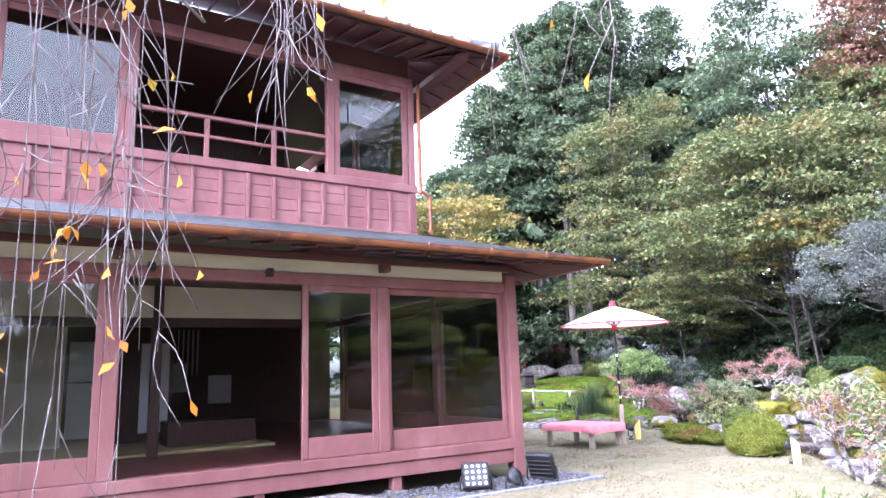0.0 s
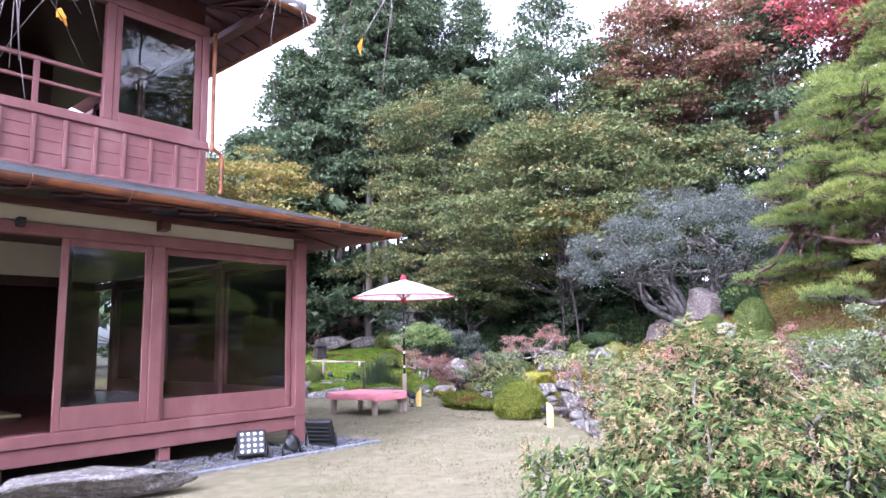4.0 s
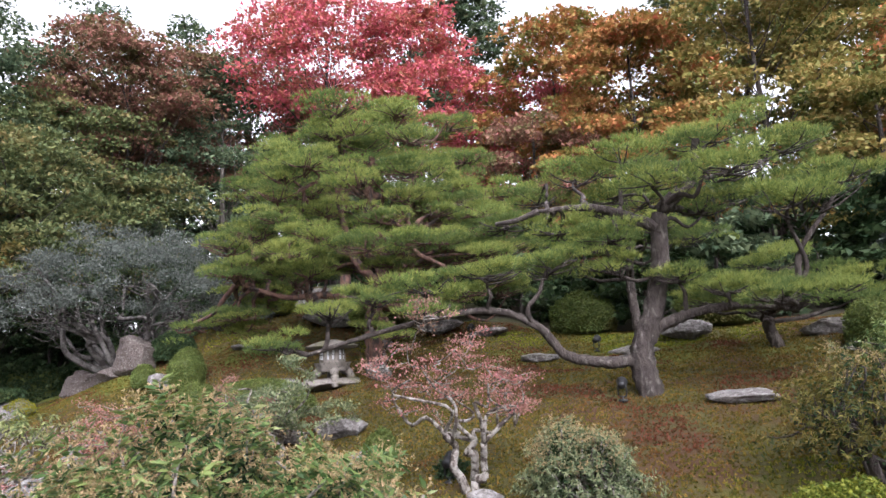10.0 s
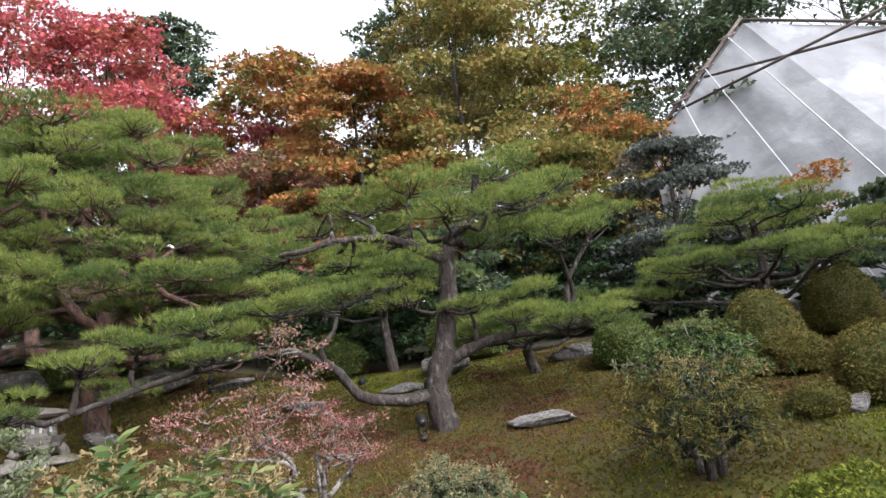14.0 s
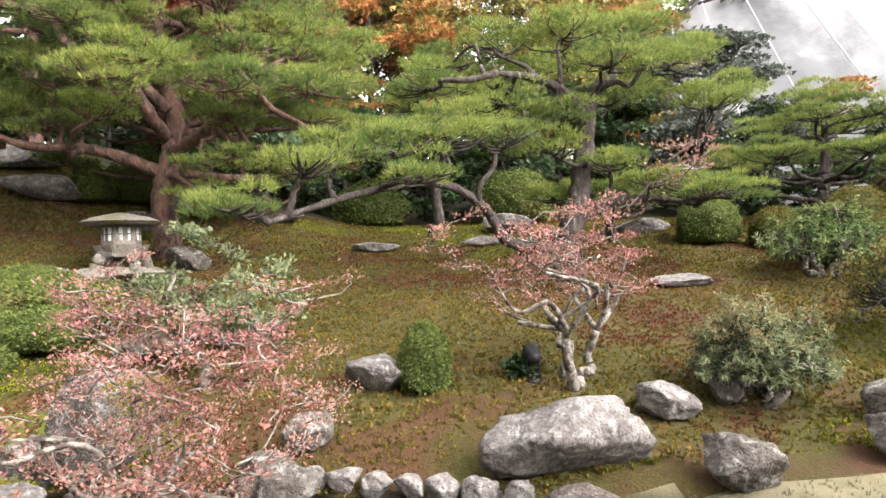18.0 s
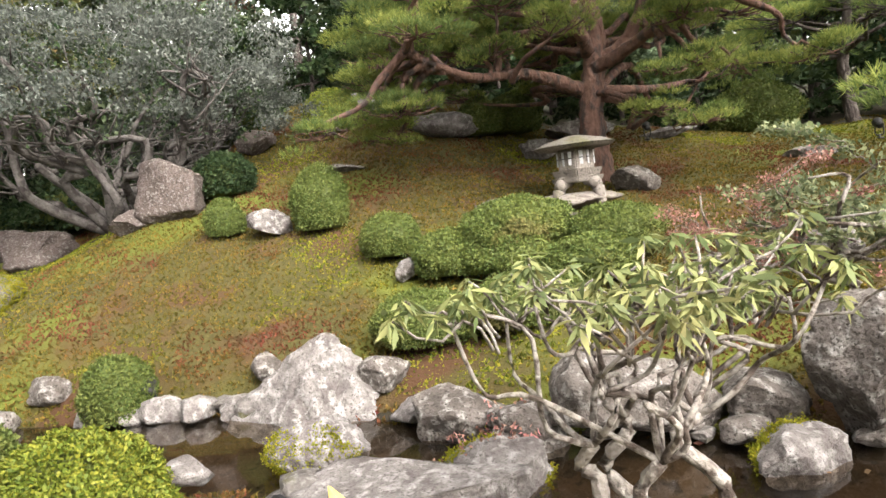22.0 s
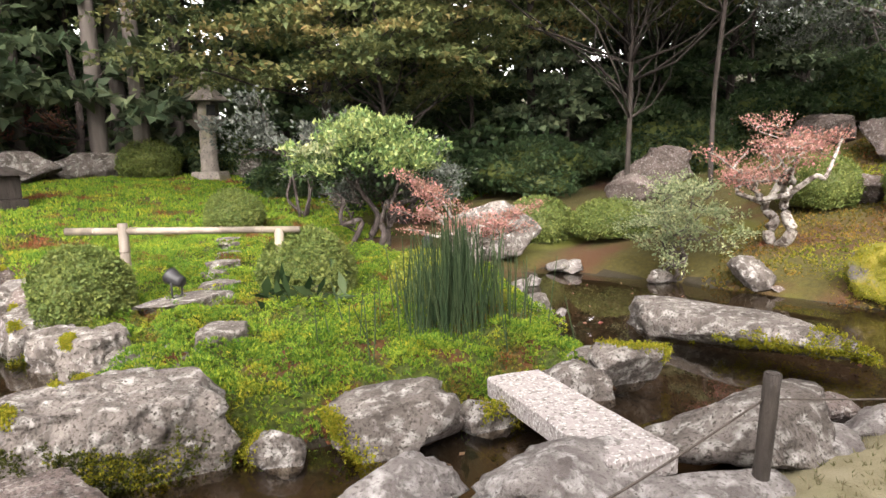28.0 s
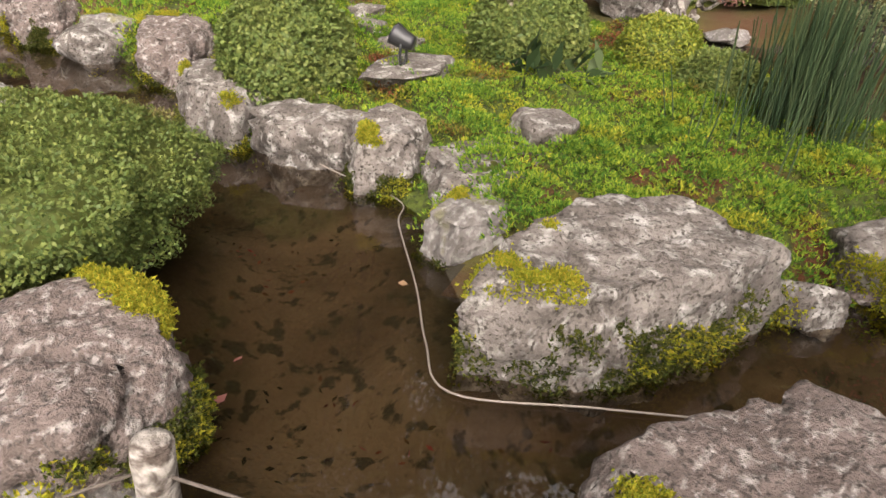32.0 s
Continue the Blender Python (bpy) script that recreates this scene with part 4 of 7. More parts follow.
def floodlight(m, size, label, round_face=False, dots=True):
    ob = thing("floodlight", m, label, "lamp", "garden floodlights")
    w, h = size
    tilt = pose(0, 0, h * 0.62, -25, 0, 0)
    if round_face:
        body = part("housing", tube([(0, 0.10, 0), (0, 0, 0), (0, -0.03, 0)], 0.04, w / 2, 14, 10), M_BLACK, ob, m=tilt)
        part("lens", tube([(0, -0.031, 0), (0, -0.036, 0)], w / 2 - 0.012, w / 2 - 0.014, 16, 2), M_LENS, body, "round glass lens")
    else:
        body = part("housing", box(-w / 2, w / 2, -0.03, 0.05, -h / 2, h / 2, 0.015), M_BLACK, ob, m=tilt)
        for i in range(5):
            part("cooling_fin", box(-w / 2 + 0.03, w / 2 - 0.03, 0.052, 0.075, -h / 2 + 0.03 + i * h / 6, -h / 2 + 0.04 + i * h / 6, 0.002), M_BLACK, body)
        part("lens", box(-w / 2 + 0.02, w / 2 - 0.02, -0.036, -0.0305, -h / 2 + 0.02, h / 2 - 0.02, 0.002), M_LENS, body, "glass face with lamps")
        if dots:
            for i in range(4):
                for j in range(4):
                    x, z = -w / 2 + w * (i + 0.75) / 4.5, -h / 2 + h * (j + 0.75) / 4.5
                    part("led", tube([(x, -0.037, z), (x, -0.044, z)], w * 0.065, w * 0.05, 8, 2), M_WHITE, body)
    part("stand", tube([(-w / 2 - 0.015, 0, h * 0.62), (-w / 2 - 0.015, 0, 0.02), (0, 0.03, 0.012), (w / 2 + 0.015, 0, 0.02), (w / 2 + 0.015, 0, h * 0.62)], 0.012, 0.012, 5, 24), M_BLACK, ob)
    return ob


floodlight(pose(0.27, 8.95, 0, 0, 0, 10), (0.32, 0.30), "black square floodlight on gravel beside the house")
floodlight(pose(0.72, 9.12, 0, 0, 0, 40), (0.22, 0.22), "small round black floodlight by the corner post", True)
floodlight(pose(1.08, 9.50, 0, 0, 0, 150), (0.36, 0.34), "large black floodlight turned to the house", dots=False)


# ---- plants ----
def shrub(x, y, rx, ry, rz, mat, label, seed=0, n=2600, size=0.035, z=None, group="clipped shrubs", name="shrub", lumps=0.06, lift=0.0, flatten=1.0):
    """A clipped shrub: a leafy shell over a solid core, darkened so the gaps read as shade."""
    h = float(height(x, y)) if z is None else z
    ob = thing(name, pose(x, y, h, 0, 0, seed * 37 % 360), label, "shrub", group)
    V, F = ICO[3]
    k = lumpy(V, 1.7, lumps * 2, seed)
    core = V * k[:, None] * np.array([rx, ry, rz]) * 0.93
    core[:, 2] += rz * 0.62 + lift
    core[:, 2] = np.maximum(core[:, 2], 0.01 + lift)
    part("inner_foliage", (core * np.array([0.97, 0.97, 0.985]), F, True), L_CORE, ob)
    n, size = int(n * 1.5), size * 0.82
    D = ball_points(int(n * 2.6))
    D = D[D[:, 2] > -0.55]
    sh = Vector((seed * 7.3, seed * 3.1, seed * 1.7))
    kk = np.array([1 + 2 * lumps * noise.fractal(Vector(v) * 1.7 + sh, 0.9, 2.0, 4) + 0.045 * noise.noise(Vector(v) * 7 + sh) for v in D])
    P = D * (kk * (0.90 + 0.12 * RNG.random(len(D)) ** 0.7))[:, None] * np.array([rx, ry, rz])
    P[:, 2] += rz * 0.62 + lift
    keep = P[:, 2] > 0.01 + lift
    P, D = P[keep], D[keep]
    out = unit(D / np.array([rx, ry, rz]))
    if size < 0.034:
        lv = leaves(P, RNG.normal(size=P.shape) + 0.45 * out, size * 1.2, size * 0.72, jitter=0.0, face=out + np.array([0, 0, 0.3]))
    else:
        lv = sprays(P, RNG.normal(size=P.shape) + 0.45 * out, size * 1.3, size * 0.95, 0.0)
    part("leaves", lv, mat, ob)
    part("stem", tube([(0, 0, -0.05), (0.02, 0, rz * 0.5 + lift)], 0.04 + 0.02 * rx, 0.02, 6), M_BARK, ob)
    return ob


def limb(a, b, bend, r0, r1, sides=6, seed=0, kinks=3, fine=4):
    g = np.random.default_rng(seed)
    a, b = np.array(a, float), np.array(b, float)
    pts = [a]
    for i in range(1, kinks + 1):
        k = i / (kinks + 1)
        pts.append(a + (b - a) * k + g.normal(size=3) * bend * np.linalg.norm(b - a))
    pts.append(b)
    return tube(pts, r0, r1, sides, fine * (kinks + 1), 0.08)


def pine(x, y, trunk, pads, label, bark=M_REDBARK, r=0.17, z=None, seed=1, density=1.25, needle=0.092, boughs=(), fork=0.0):
    """A garden pine: trunk through the given offsets, and pads (dx, dy, dz, radius) of needles, each on its limb."""
    h = float(height(x, y)) if z is None else z
    ob = thing("pine_tree", pose(x, y, h), label, "pine tree", "garden pines")
    part("trunk", tube(trunk, r, 0.04, 14, 60, 0.14, radii=[r * 1.2, r, r * 0.9, r * 0.8, r * 0.68, r * 0.5, 0.05]), bark, ob, radii_label)
    for b in boughs:
        part("great_limb", tube(b, 0.58 * r, 0.025, 10, 44, 0.15), bark, ob)
    t = smooth_path(trunk, 40)
    more = np.concatenate([smooth_path(b, 24)[4:] for b in boughs]) if boughs else np.zeros((0, 3))
    g = np.random.default_rng(seed)
    for i, (dx, dy, dz, pr) in enumerate(pads):
        c = np.array([dx, dy, dz])
        # the limb starts lower on the trunk than its pad
        k = np.argmin(np.abs(t[:, 2] - np.maximum(fork, dz - 0.25 - 0.10 * np.hypot(dx - t[:, 0], dy - t[:, 1]))))
        a = t[k]
        if len(more):
            near = np.linalg.norm(more + np.array([0, 0, 0.2]) - c, axis=1)
            a = more[near.argmin()] if near.min() < 0.8 * np.linalg.norm(c - a) else a
        far = np.linalg.norm(c - a)
        mid = a + (c - a) * 0.5 + np.array([*(g.normal(size=2) * 0.12 * far), -0.06 * far + g.normal() * 0.05])
        wood = tube([a, a + (mid - a) * 0.5 + g.normal(size=3) * 0.08 * far * np.array([1, 1, 0.6]), mid, mid + (c - mid) * 0.5 + g.normal(size=3) * 0.08 * far, c + np.array([0, 0, -0.08])], 0.028 + 0.020 * min(far, 2.2) * (r / 0.17), 0.014, 6, 16, 0.1)
        bits = [wood]
        for j in range(11):
            th = g.uniform(0, 2 * np.pi)
            e = c + np.array([np.cos(th) * pr * 0.75, np.sin(th) * pr * 0.75, g.uniform(-0.06, 0.06)])
            s = c + (mid - c) * g.uniform(0.0, 0.45) + np.array([0, 0, -0.06])
            bits.append(tube([s, (s + e) / 2 + g.normal(size=3) * 0.06 * pr + np.array([0, 0, -0.03]), e], 0.014, 0.006, 4, 4))
        lm = part("limb", joined(*bits), bark, ob)
        # each pad is a loose shelf of small cushions
        for s in range(2):
            m = 4 if s == 0 else 3
            th0 = 2 * np.pi * np.arange(m) / m + g.uniform(0, 2)
            off = pr * g.uniform(0.42, 0.66, m)
            sub = np.stack([np.cos(th0) * off, np.sin(th0) * off, g.normal(size=m) * 0.13 * pr + (0.10 * pr if s else -0.02)], 1) + c
            sr = pr * g.uniform(0.36, 0.52, m)
            k = g.integers(0, m, int(200 * density * pr * pr / 0.36))
            n = len(k)
            th, rad = g.uniform(0, 2 * np.pi, n), np.sqrt(g.random(n))
            q = (rad * sr[k] * (1 + 0.2 * np.sin(3 * th + k)))
            X = sub[k] + np.stack([np.cos(th) * q, np.sin(th) * q, (1 - rad**2) * 0.24 * sr[k] + g.normal(size=n) * 0.018], 1)
            way = np.stack([np.cos(th) * rad * 0.8, np.sin(th) * rad * 0.8, np.full(n, 0.8)], 1)
            part("needles", tufts(X, way, 9, needle, 0.0044, 0.40), L_PINE if (i + s) % 3 else L_PINE_D, lm)
        # the pad's underside holds only the darker needles
        n2 = int(36 * density * pr * pr / 0.36)
        th, rad = g.uniform(0, 2 * np.pi, n2), np.sqrt(g.random(n2))
        X = np.stack([np.cos(th) * rad * pr * 0.9, np.sin(th) * rad * pr * 0.9, -0.03 + g.normal(size=n2) * 0.04], 1) + c
        part("needles", tufts(X, np.stack([np.cos(th), np.sin(th), np.full(n2, 0.1)], 1), 7, needle, 0.0044, 0.5), L_PINE_D, lm)
    return ob


radii_label = "scaly brown bark"


def crown_tree(x, y, tall, spread_r, mat, label, z=None, seed=1, low=0.25, n=9000, size=0.17, clumps=46, trunk_r=0.16, bark=M_BARK, layered=0.35, name="tree", category="tree", lean=(0, 0), shape="dome", width=0.7):
    """A broad tree: trunk, limbs, and a crown of many leafy sprays with gaps."""
    h = float(height(x, y)) if z is None else z
    g = np.random.default_rng(seed)
    ob = thing(name, pose(x, y, h - 0.05), label, category, "trees round the garden")
    top = np.array([lean[0], lean[1], tall * 0.9])
    trunk = [(0, 0, 0), (lean[0] * 0.2 + g.normal() * 0.1, lean[1] * 0.2 + g.normal() * 0.1, tall * 0.3), (lean[0] * 0.6, lean[1] * 0.6, tall * 0.6), tuple(top)]
    part("trunk", tube(trunk, trunk_r, 0.03, 8, 18, 0.08), bark, ob)
    t = smooth_path(trunk, 30)
    C, S = [], []
    for i in range(clumps):
        k = g.uniform(low, 1.0)
        if shape == "cone":
            rr = spread_r * (1.06 - k) / (1.06 - low)
        elif shape == "column":
            rr = spread_r * min(1, 2.2 * (1.05 - k))
        else:
            rr = spread_r * math.sqrt(max(0.05, 1 - ((k - low) / (1.02 - low) * 1.0) ** 2.2)) * (0.75 + 0.25 * min(1, (k - low) * 5))
        th = g.uniform(0, 2 * np.pi)
        rad = rr * math.sqrt(g.uniform(0.2, 1.0))
        base = t[min(29, int(k * 29))]
        C.append((base[0] + math.cos(th) * rad, base[1] + math.sin(th) * rad, k * tall))
        S.append(g.uniform(0.6, 1.25) * max(0.4, spread_r * 0.27))
    C, S = np.array(C), np.array(S)
    wood = []
    for i in range(0, clumps, 3):
        far = math.hypot(C[i, 0], C[i, 1])
        a = t[max(6, min(29, int((C[i, 2] / tall - 0.06 - 0.45 * far / tall) * 29)))]
        wood.append(limb(a, C[i], 0.06, 0.016 + 0.13 * trunk_r * (1 - C[i, 2] / tall), 0.012, 4, seed * 100 + i, 2, 2))
    part("branchwork", joined(*wood), bark, ob)
    per = np.maximum(1, (n * S**2 / (S**2).sum()).astype(int))
    idx = np.repeat(np.arange(clumps), per)
    m = len(idx)
    th, rad = g.uniform(0, 2 * np.pi, m), np.sqrt(g.random(m)) * (0.75 + 0.35 * g.random(m))
    wob = 1 + 0.4 * np.sin(3 * th + idx) * np.sin(2 * th - 2 * idx)
    q = rad * wob
    P = C[idx] + S[idx][:, None] * np.stack([np.cos(th) * q, np.sin(th) * q, (g.random(m) - 0.35) * layered * (1.05 - 0.8 * rad) - 0.22 * rad * rad], 1)
    way = np.stack([np.cos(th), np.sin(th), -0.3 + 0.4 * g.random(m)], 1)
    part("crown", sprays(P, way, size * 1.1, size * width * 1.25, 0.7), mat, ob)
    return ob


def branchy(x, y, tall, spread_r, mat, label, z=None, seed=1, bark=M_PALEBARK, n=1600, size=0.05, r=0.05, stems=2, low=0.35, name="azalea_bush", twig_n=40, flatness=0.5, width=0.55, category="bush"):
    """An open old bush: crooked pale stems, twigs and thin sprays of small leaves."""
    h = float(height(x, y)) if z is None else z
    g = np.random.default_rng(seed)
    ob = thing(name, pose(x, y, h - 0.03), label, category, "open bushes")
    ends, wood = [], []
    for s in range(stems):
        th = 2 * np.pi * s / stems + g.uniform(0, 1)
        b = np.array([math.cos(th) * spread_r * 0.22, math.sin(th) * spread_r * 0.22, tall * g.uniform(0.32, 0.45)])
        part("stem", limb((0.05 * math.cos(th), 0.05 * math.sin(th), 0), b, 0.10, r, r * 0.62, 8, seed * 10 + s, 3), bark, ob)
        for i in range(max(3, 9 // stems)):
            t2 = th + g.uniform(-1.5, 1.5) if stems > 1 else g.uniform(0, 2 * np.pi)
            rad = spread_r * math.sqrt(g.uniform(0.2, 0.9))
            e = np.array([math.cos(t2) * rad, math.sin(t2) * rad, tall * (low + (0.98 - low) * g.random() * (1 - 0.35 * (rad / spread_r) ** 2))])
            wood.append(limb(b, e, 0.13, r * 0.5, r * 0.16, 6, seed * 77 + i * 5 + s, 3))
            ends.append((b, e))
    for i in range(twig_n):
        b, e = ends[i % len(ends)]
        s0 = b + (e - b) * g.uniform(0.35, 1.0)
        t2 = g.uniform(0, 2 * np.pi)
        e2 = s0 + np.array([math.cos(t2), math.sin(t2), g.uniform(-0.1, 0.75)]) * spread_r * g.uniform(0.15, 0.42)
        wood.append(limb(s0, e2, 0.12, r * 0.15, r * 0.05, 4, seed * 31 + i, 2, 2))
        ends.append((s0, e2))
    part("branchwork", joined(*wood), bark, ob)
    A, B = np.array([a for a, _ in ends]), np.array([b for _, b in ends])
    i = g.integers(0, len(A), n)
    k = g.uniform(0.55, 1.08, (n, 1))
    P = A[i] + (B[i] - A[i]) * k + g.normal(size=(n, 3)) * spread_r * 0.07 * np.array([1, 1, flatness])
    part("leaves", leaves(P, unit(B[i] - A[i]) + np.array([0, 0, 0.3]), size, size * width, 0.2, 0.8), mat, ob)
    return ob


def layered_tree(x, y, tall, r, label, seed=5):
    """A small flat-topped tree: several crooked lichened stems and long leaves that droop in whorls."""
    g = np.random.default_rng(seed)
    ob = thing("small_tree", pose(x, y, float(height(x, y)) - 0.03), label, "small tree", "open bushes")
    ends, bits = [], []
    for s in range(4):
        th = 2 * np.pi * s / 4 + 0.4 + g.uniform(-0.3, 0.3)
        b = np.array([math.cos(th) * 0.32 * r, math.sin(th) * 0.36 * r, tall * g.uniform(0.35, 0.5)])
        st = part("stem", limb((0.06 * math.cos(th), 0.06 * math.sin(th), 0), b, 0.12, 0.04, 0.024, 8, seed + s, 3), M_PALEBARK, ob, "knobbly white-lichened stem")
        for i in range(6):
            t2, q = th + g.uniform(-1.2, 1.2), r * math.sqrt(g.uniform(0.15, 1.0))
            c = np.array([math.cos(t2) * q, math.sin(t2) * q * 1.1, tall * g.uniform(0.78, 0.97) - 0.10 * (q / r) ** 2])
            bits.append(limb(b, c, 0.10, 0.014, 0.007, 6, seed * 40 + s * 9 + i, 3))
            for j in range(4):
                e2 = c + np.array([g.normal() * 0.13, g.normal() * 0.13, g.uniform(0.02, 0.14)])
                bits.append(limb(c + (b - c) * g.uniform(0, 0.25), e2, 0.08, 0.007, 0.004, 5, seed * 60 + s * 31 + i * 5 + j, 2, 2))
                ends.append(e2)
    part("branchwork", joined(*bits), M_PALEBARK, ob)
    E = np.array(ends)
    k = np.repeat(np.arange(len(E)), 17)
    th = g.uniform(0, 2 * np.pi, len(k))
    way = np.stack([np.cos(th), np.sin(th), g.uniform(-1.5, 0.1, len(k))], 1)
    part("leaves", leaves(E[k] + g.normal(size=(len(k), 3)) * 0.012, way, 0.08, 0.019, 0.35, 0.12), L_DROOP, ob, "drooping pale yellow-green leaves")
    return ob


def dome_tree(x, y, tall, rx, ry, mat, label, seed=1, n=70000, size=0.075, stems=9, foot=0.28, girth=0.10, clumps=360, under=-0.22, name="tree", bark=None, puff=0.13, inner=0.2):
    """A wide old tree: crooked limbs fanning from the foot under a dense dome of small leaves."""
    bark = bark or M_GREYBARK
    g = np.random.default_rng(seed)
    ob = thing(name, pose(x, y, float(height(x, y)) - 0.05), label, "tree", "trees round the garden")
    sh = Vector((seed * 1.3, 4.1, 0.7))
    for i in range(stems):
        th = 2 * np.pi * i / stems + g.uniform(-0.3, 0.3)
        k = g.uniform(0.35, 0.8)
        a = np.array([math.cos(th) * 2.2 * girth, math.sin(th) * 2.2 * girth, 0])
        e1 = np.array([math.cos(th) * rx * k, math.sin(th) * ry * k, tall * g.uniform(0.38, 0.75)])
        lm = part("limb", limb(a, e1, 0.09, girth, girth * 0.35, 8, seed * 13 + i, 4), bark, ob)
        bits = []
        for j in range(12):
            s0 = a + (e1 - a) * g.uniform(0.4, 1.0)
            t2 = th + g.uniform(-1.1, 1.1)
            e2 = s0 + np.array([math.cos(t2) * rx * 0.34, math.sin(t2) * ry * 0.34, tall * g.uniform(0.0, 0.24)]) * g.uniform(0.5, 1.0)
            bits.append(limb(s0, e2, 0.10, girth * 0.26, girth * 0.08, 5, seed * 71 + i * 9 + j, 3, 3))
        part("branchwork", joined(*bits), bark, lm)
    m = clumps
    D = unit(g.normal(size=(m, 3)))
    D[:, 2] = np.abs(D[:, 2]) * 1.15 + under
    D = unit(D)
    k = np.array([1 + 0.35 * noise.fractal(Vector(v) * 1.6 + sh, 0.9, 2, 3) for v in D]) * g.uniform(0.74, 1.0, m)
    C = D * k[:, None] * np.array([rx, ry, tall * (1 - foot)]) + np.array([0, 0, tall * foot])
    idx = g.integers(0, m, n)
    P = C[idx] + g.normal(size=(n, 3)) * np.array([puff, puff, puff * 0.55])
    P, idx = P[P[:, 2] > 0.25], idx[P[:, 2] > 0.25]
    part("crown", sprays(P, g.normal(size=(len(P), 3)) * 0.6 + np.array([0, 0, 0.5]) + D[idx] * 0.5, size * 1.1, size * 0.6, 0.4), mat, ob)
    # leaves deep in the crown take a darker colour, standing for its inner shade
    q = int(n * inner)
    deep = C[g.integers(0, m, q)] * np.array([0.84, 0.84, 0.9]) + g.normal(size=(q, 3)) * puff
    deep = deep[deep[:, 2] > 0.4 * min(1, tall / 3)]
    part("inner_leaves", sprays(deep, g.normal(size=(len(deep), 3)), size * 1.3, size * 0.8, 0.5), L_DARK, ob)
    return ob


def whorled(x, y, tall, rx, ry, label, seed=1, whorls=420, size=0.085, z=None, flowers=0.35, mat=None, bark=M_PALEBARK, name="andromeda_bush", low=0.1):
    """A bush of long leaves in whorls, with pale flower sprays on top."""
    mat = mat or L_PIERIS
    h = float(height(x, y)) if z is None else z
    g = np.random.default_rng(seed)
    ob = thing(name, pose(x, y, h - 0.03), label, "bush", "open bushes")
    D = unit(g.normal(size=(whorls, 3)))
    D[:, 2] = np.abs(D[:, 2]) * 1.1 - 0.28
    lump = np.array([1 + 0.55 * noise.fractal(Vector(v) * 1.9 + Vector((seed, 0, 0)), 0.9, 2, 3) for v in D])
    P = D * (lump * g.uniform(0.72, 1.0, whorls))[:, None] * np.array([rx, ry, tall * 0.62]) + np.array([0, 0, tall * 0.42])
    P[:, 2] = np.maximum(P[:, 2], tall * low)
    wood = []
    for i in range(5):
        th = 2 * np.pi * i / 5 + g.uniform(0, 0.8)
        part("stem", limb((0.08 * math.cos(th), 0.08 * math.sin(th), 0), (math.cos(th) * rx * 0.45, math.sin(th) * ry * 0.45, tall * 0.45), 0.13, 0.045, 0.024, 7, seed * 9 + i, 3), bark, ob)
    for i in range(0, whorls, 6):
        th = math.atan2(P[i, 1], P[i, 0])
        a = np.array([math.cos(th) * rx * 0.35, math.sin(th) * ry * 0.35, tall * 0.38])
        wood.append(limb(a, P[i], 0.08, 0.014, 0.005, 4, seed * 50 + i, 2, 2))
    part("branchwork", joined(*wood), bark, ob)
    k = 11
    out = unit(D + np.array([0, 0, 0.5]))
    tang = unit(g.normal(size=(whorls * k, 3)))
    W0 = np.repeat(out, k, 0)
    tang = unit(tang - (tang * W0).sum(1, keepdims=True) * W0)
    way = tang + W0 * g.uniform(0.0, 0.7, (whorls * k, 1)) + np.array([0, 0, -0.12])
    part("leaves", leaves(np.repeat(P, k, 0) + W0 * g.uniform(-0.04, 0.02, (whorls * k, 1)), way, size, size * 0.25, 0.3, 0.12), mat, ob)
    # dark leaves inside the bush: shade put in by colour
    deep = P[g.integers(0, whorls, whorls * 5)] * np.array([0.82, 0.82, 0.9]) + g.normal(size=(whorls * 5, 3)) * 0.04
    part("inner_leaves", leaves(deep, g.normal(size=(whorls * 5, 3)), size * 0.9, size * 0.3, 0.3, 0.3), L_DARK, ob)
    m = int(whorls * flowers)
    if m:
        top = np.argsort(-P[:, 2] - 0.3 * g.random(whorls))[:m]
        Q = np.repeat(P[top], 5, 0)
        way5 = g.normal(size=(m * 5, 3)) * 0.9 + np.array([0, 0, 0.15])
        q = np.repeat(Q + unit(way5) * 0.02, 7, 0) + np.repeat(unit(way5), 7, 0) * g.random((m * 35, 1)) * size * 1.1 - np.array([0, 0, 1.0]) * (g.random((m * 35, 1)) * 0.02)
        part("flower_sprays", tufts(q, g.normal(size=q.shape), 2, 0.016, 0.0034, 0.8), L_CREAM, ob, "cream flower sprays")
    return ob


# ---- rocks round the pond and on the hill ----
PALE, GREY, DARK, MOSSY = (M_PALE, "pale lichened garden rock"), (M_STONE, "grey lichen-spotted garden rock"), (M_DARKST, "dark weathered garden rock"), (M_MOSSST, "mossy garden rock")


def rocks(kind, tail, rows, **more):
    mat, label = kind
    for i, (x, y, w, d, h, turn) in enumerate(rows):
        h = min(h, 0.62 * (w + d) / 2 + 0.05) if h < 0.9 else h
        rock(x, y, (w * 1.05, d * 1.05, h), int(x * 131 + y * 17 + w * 7) % 9973, mat, label + " " + tail, turn, **more)


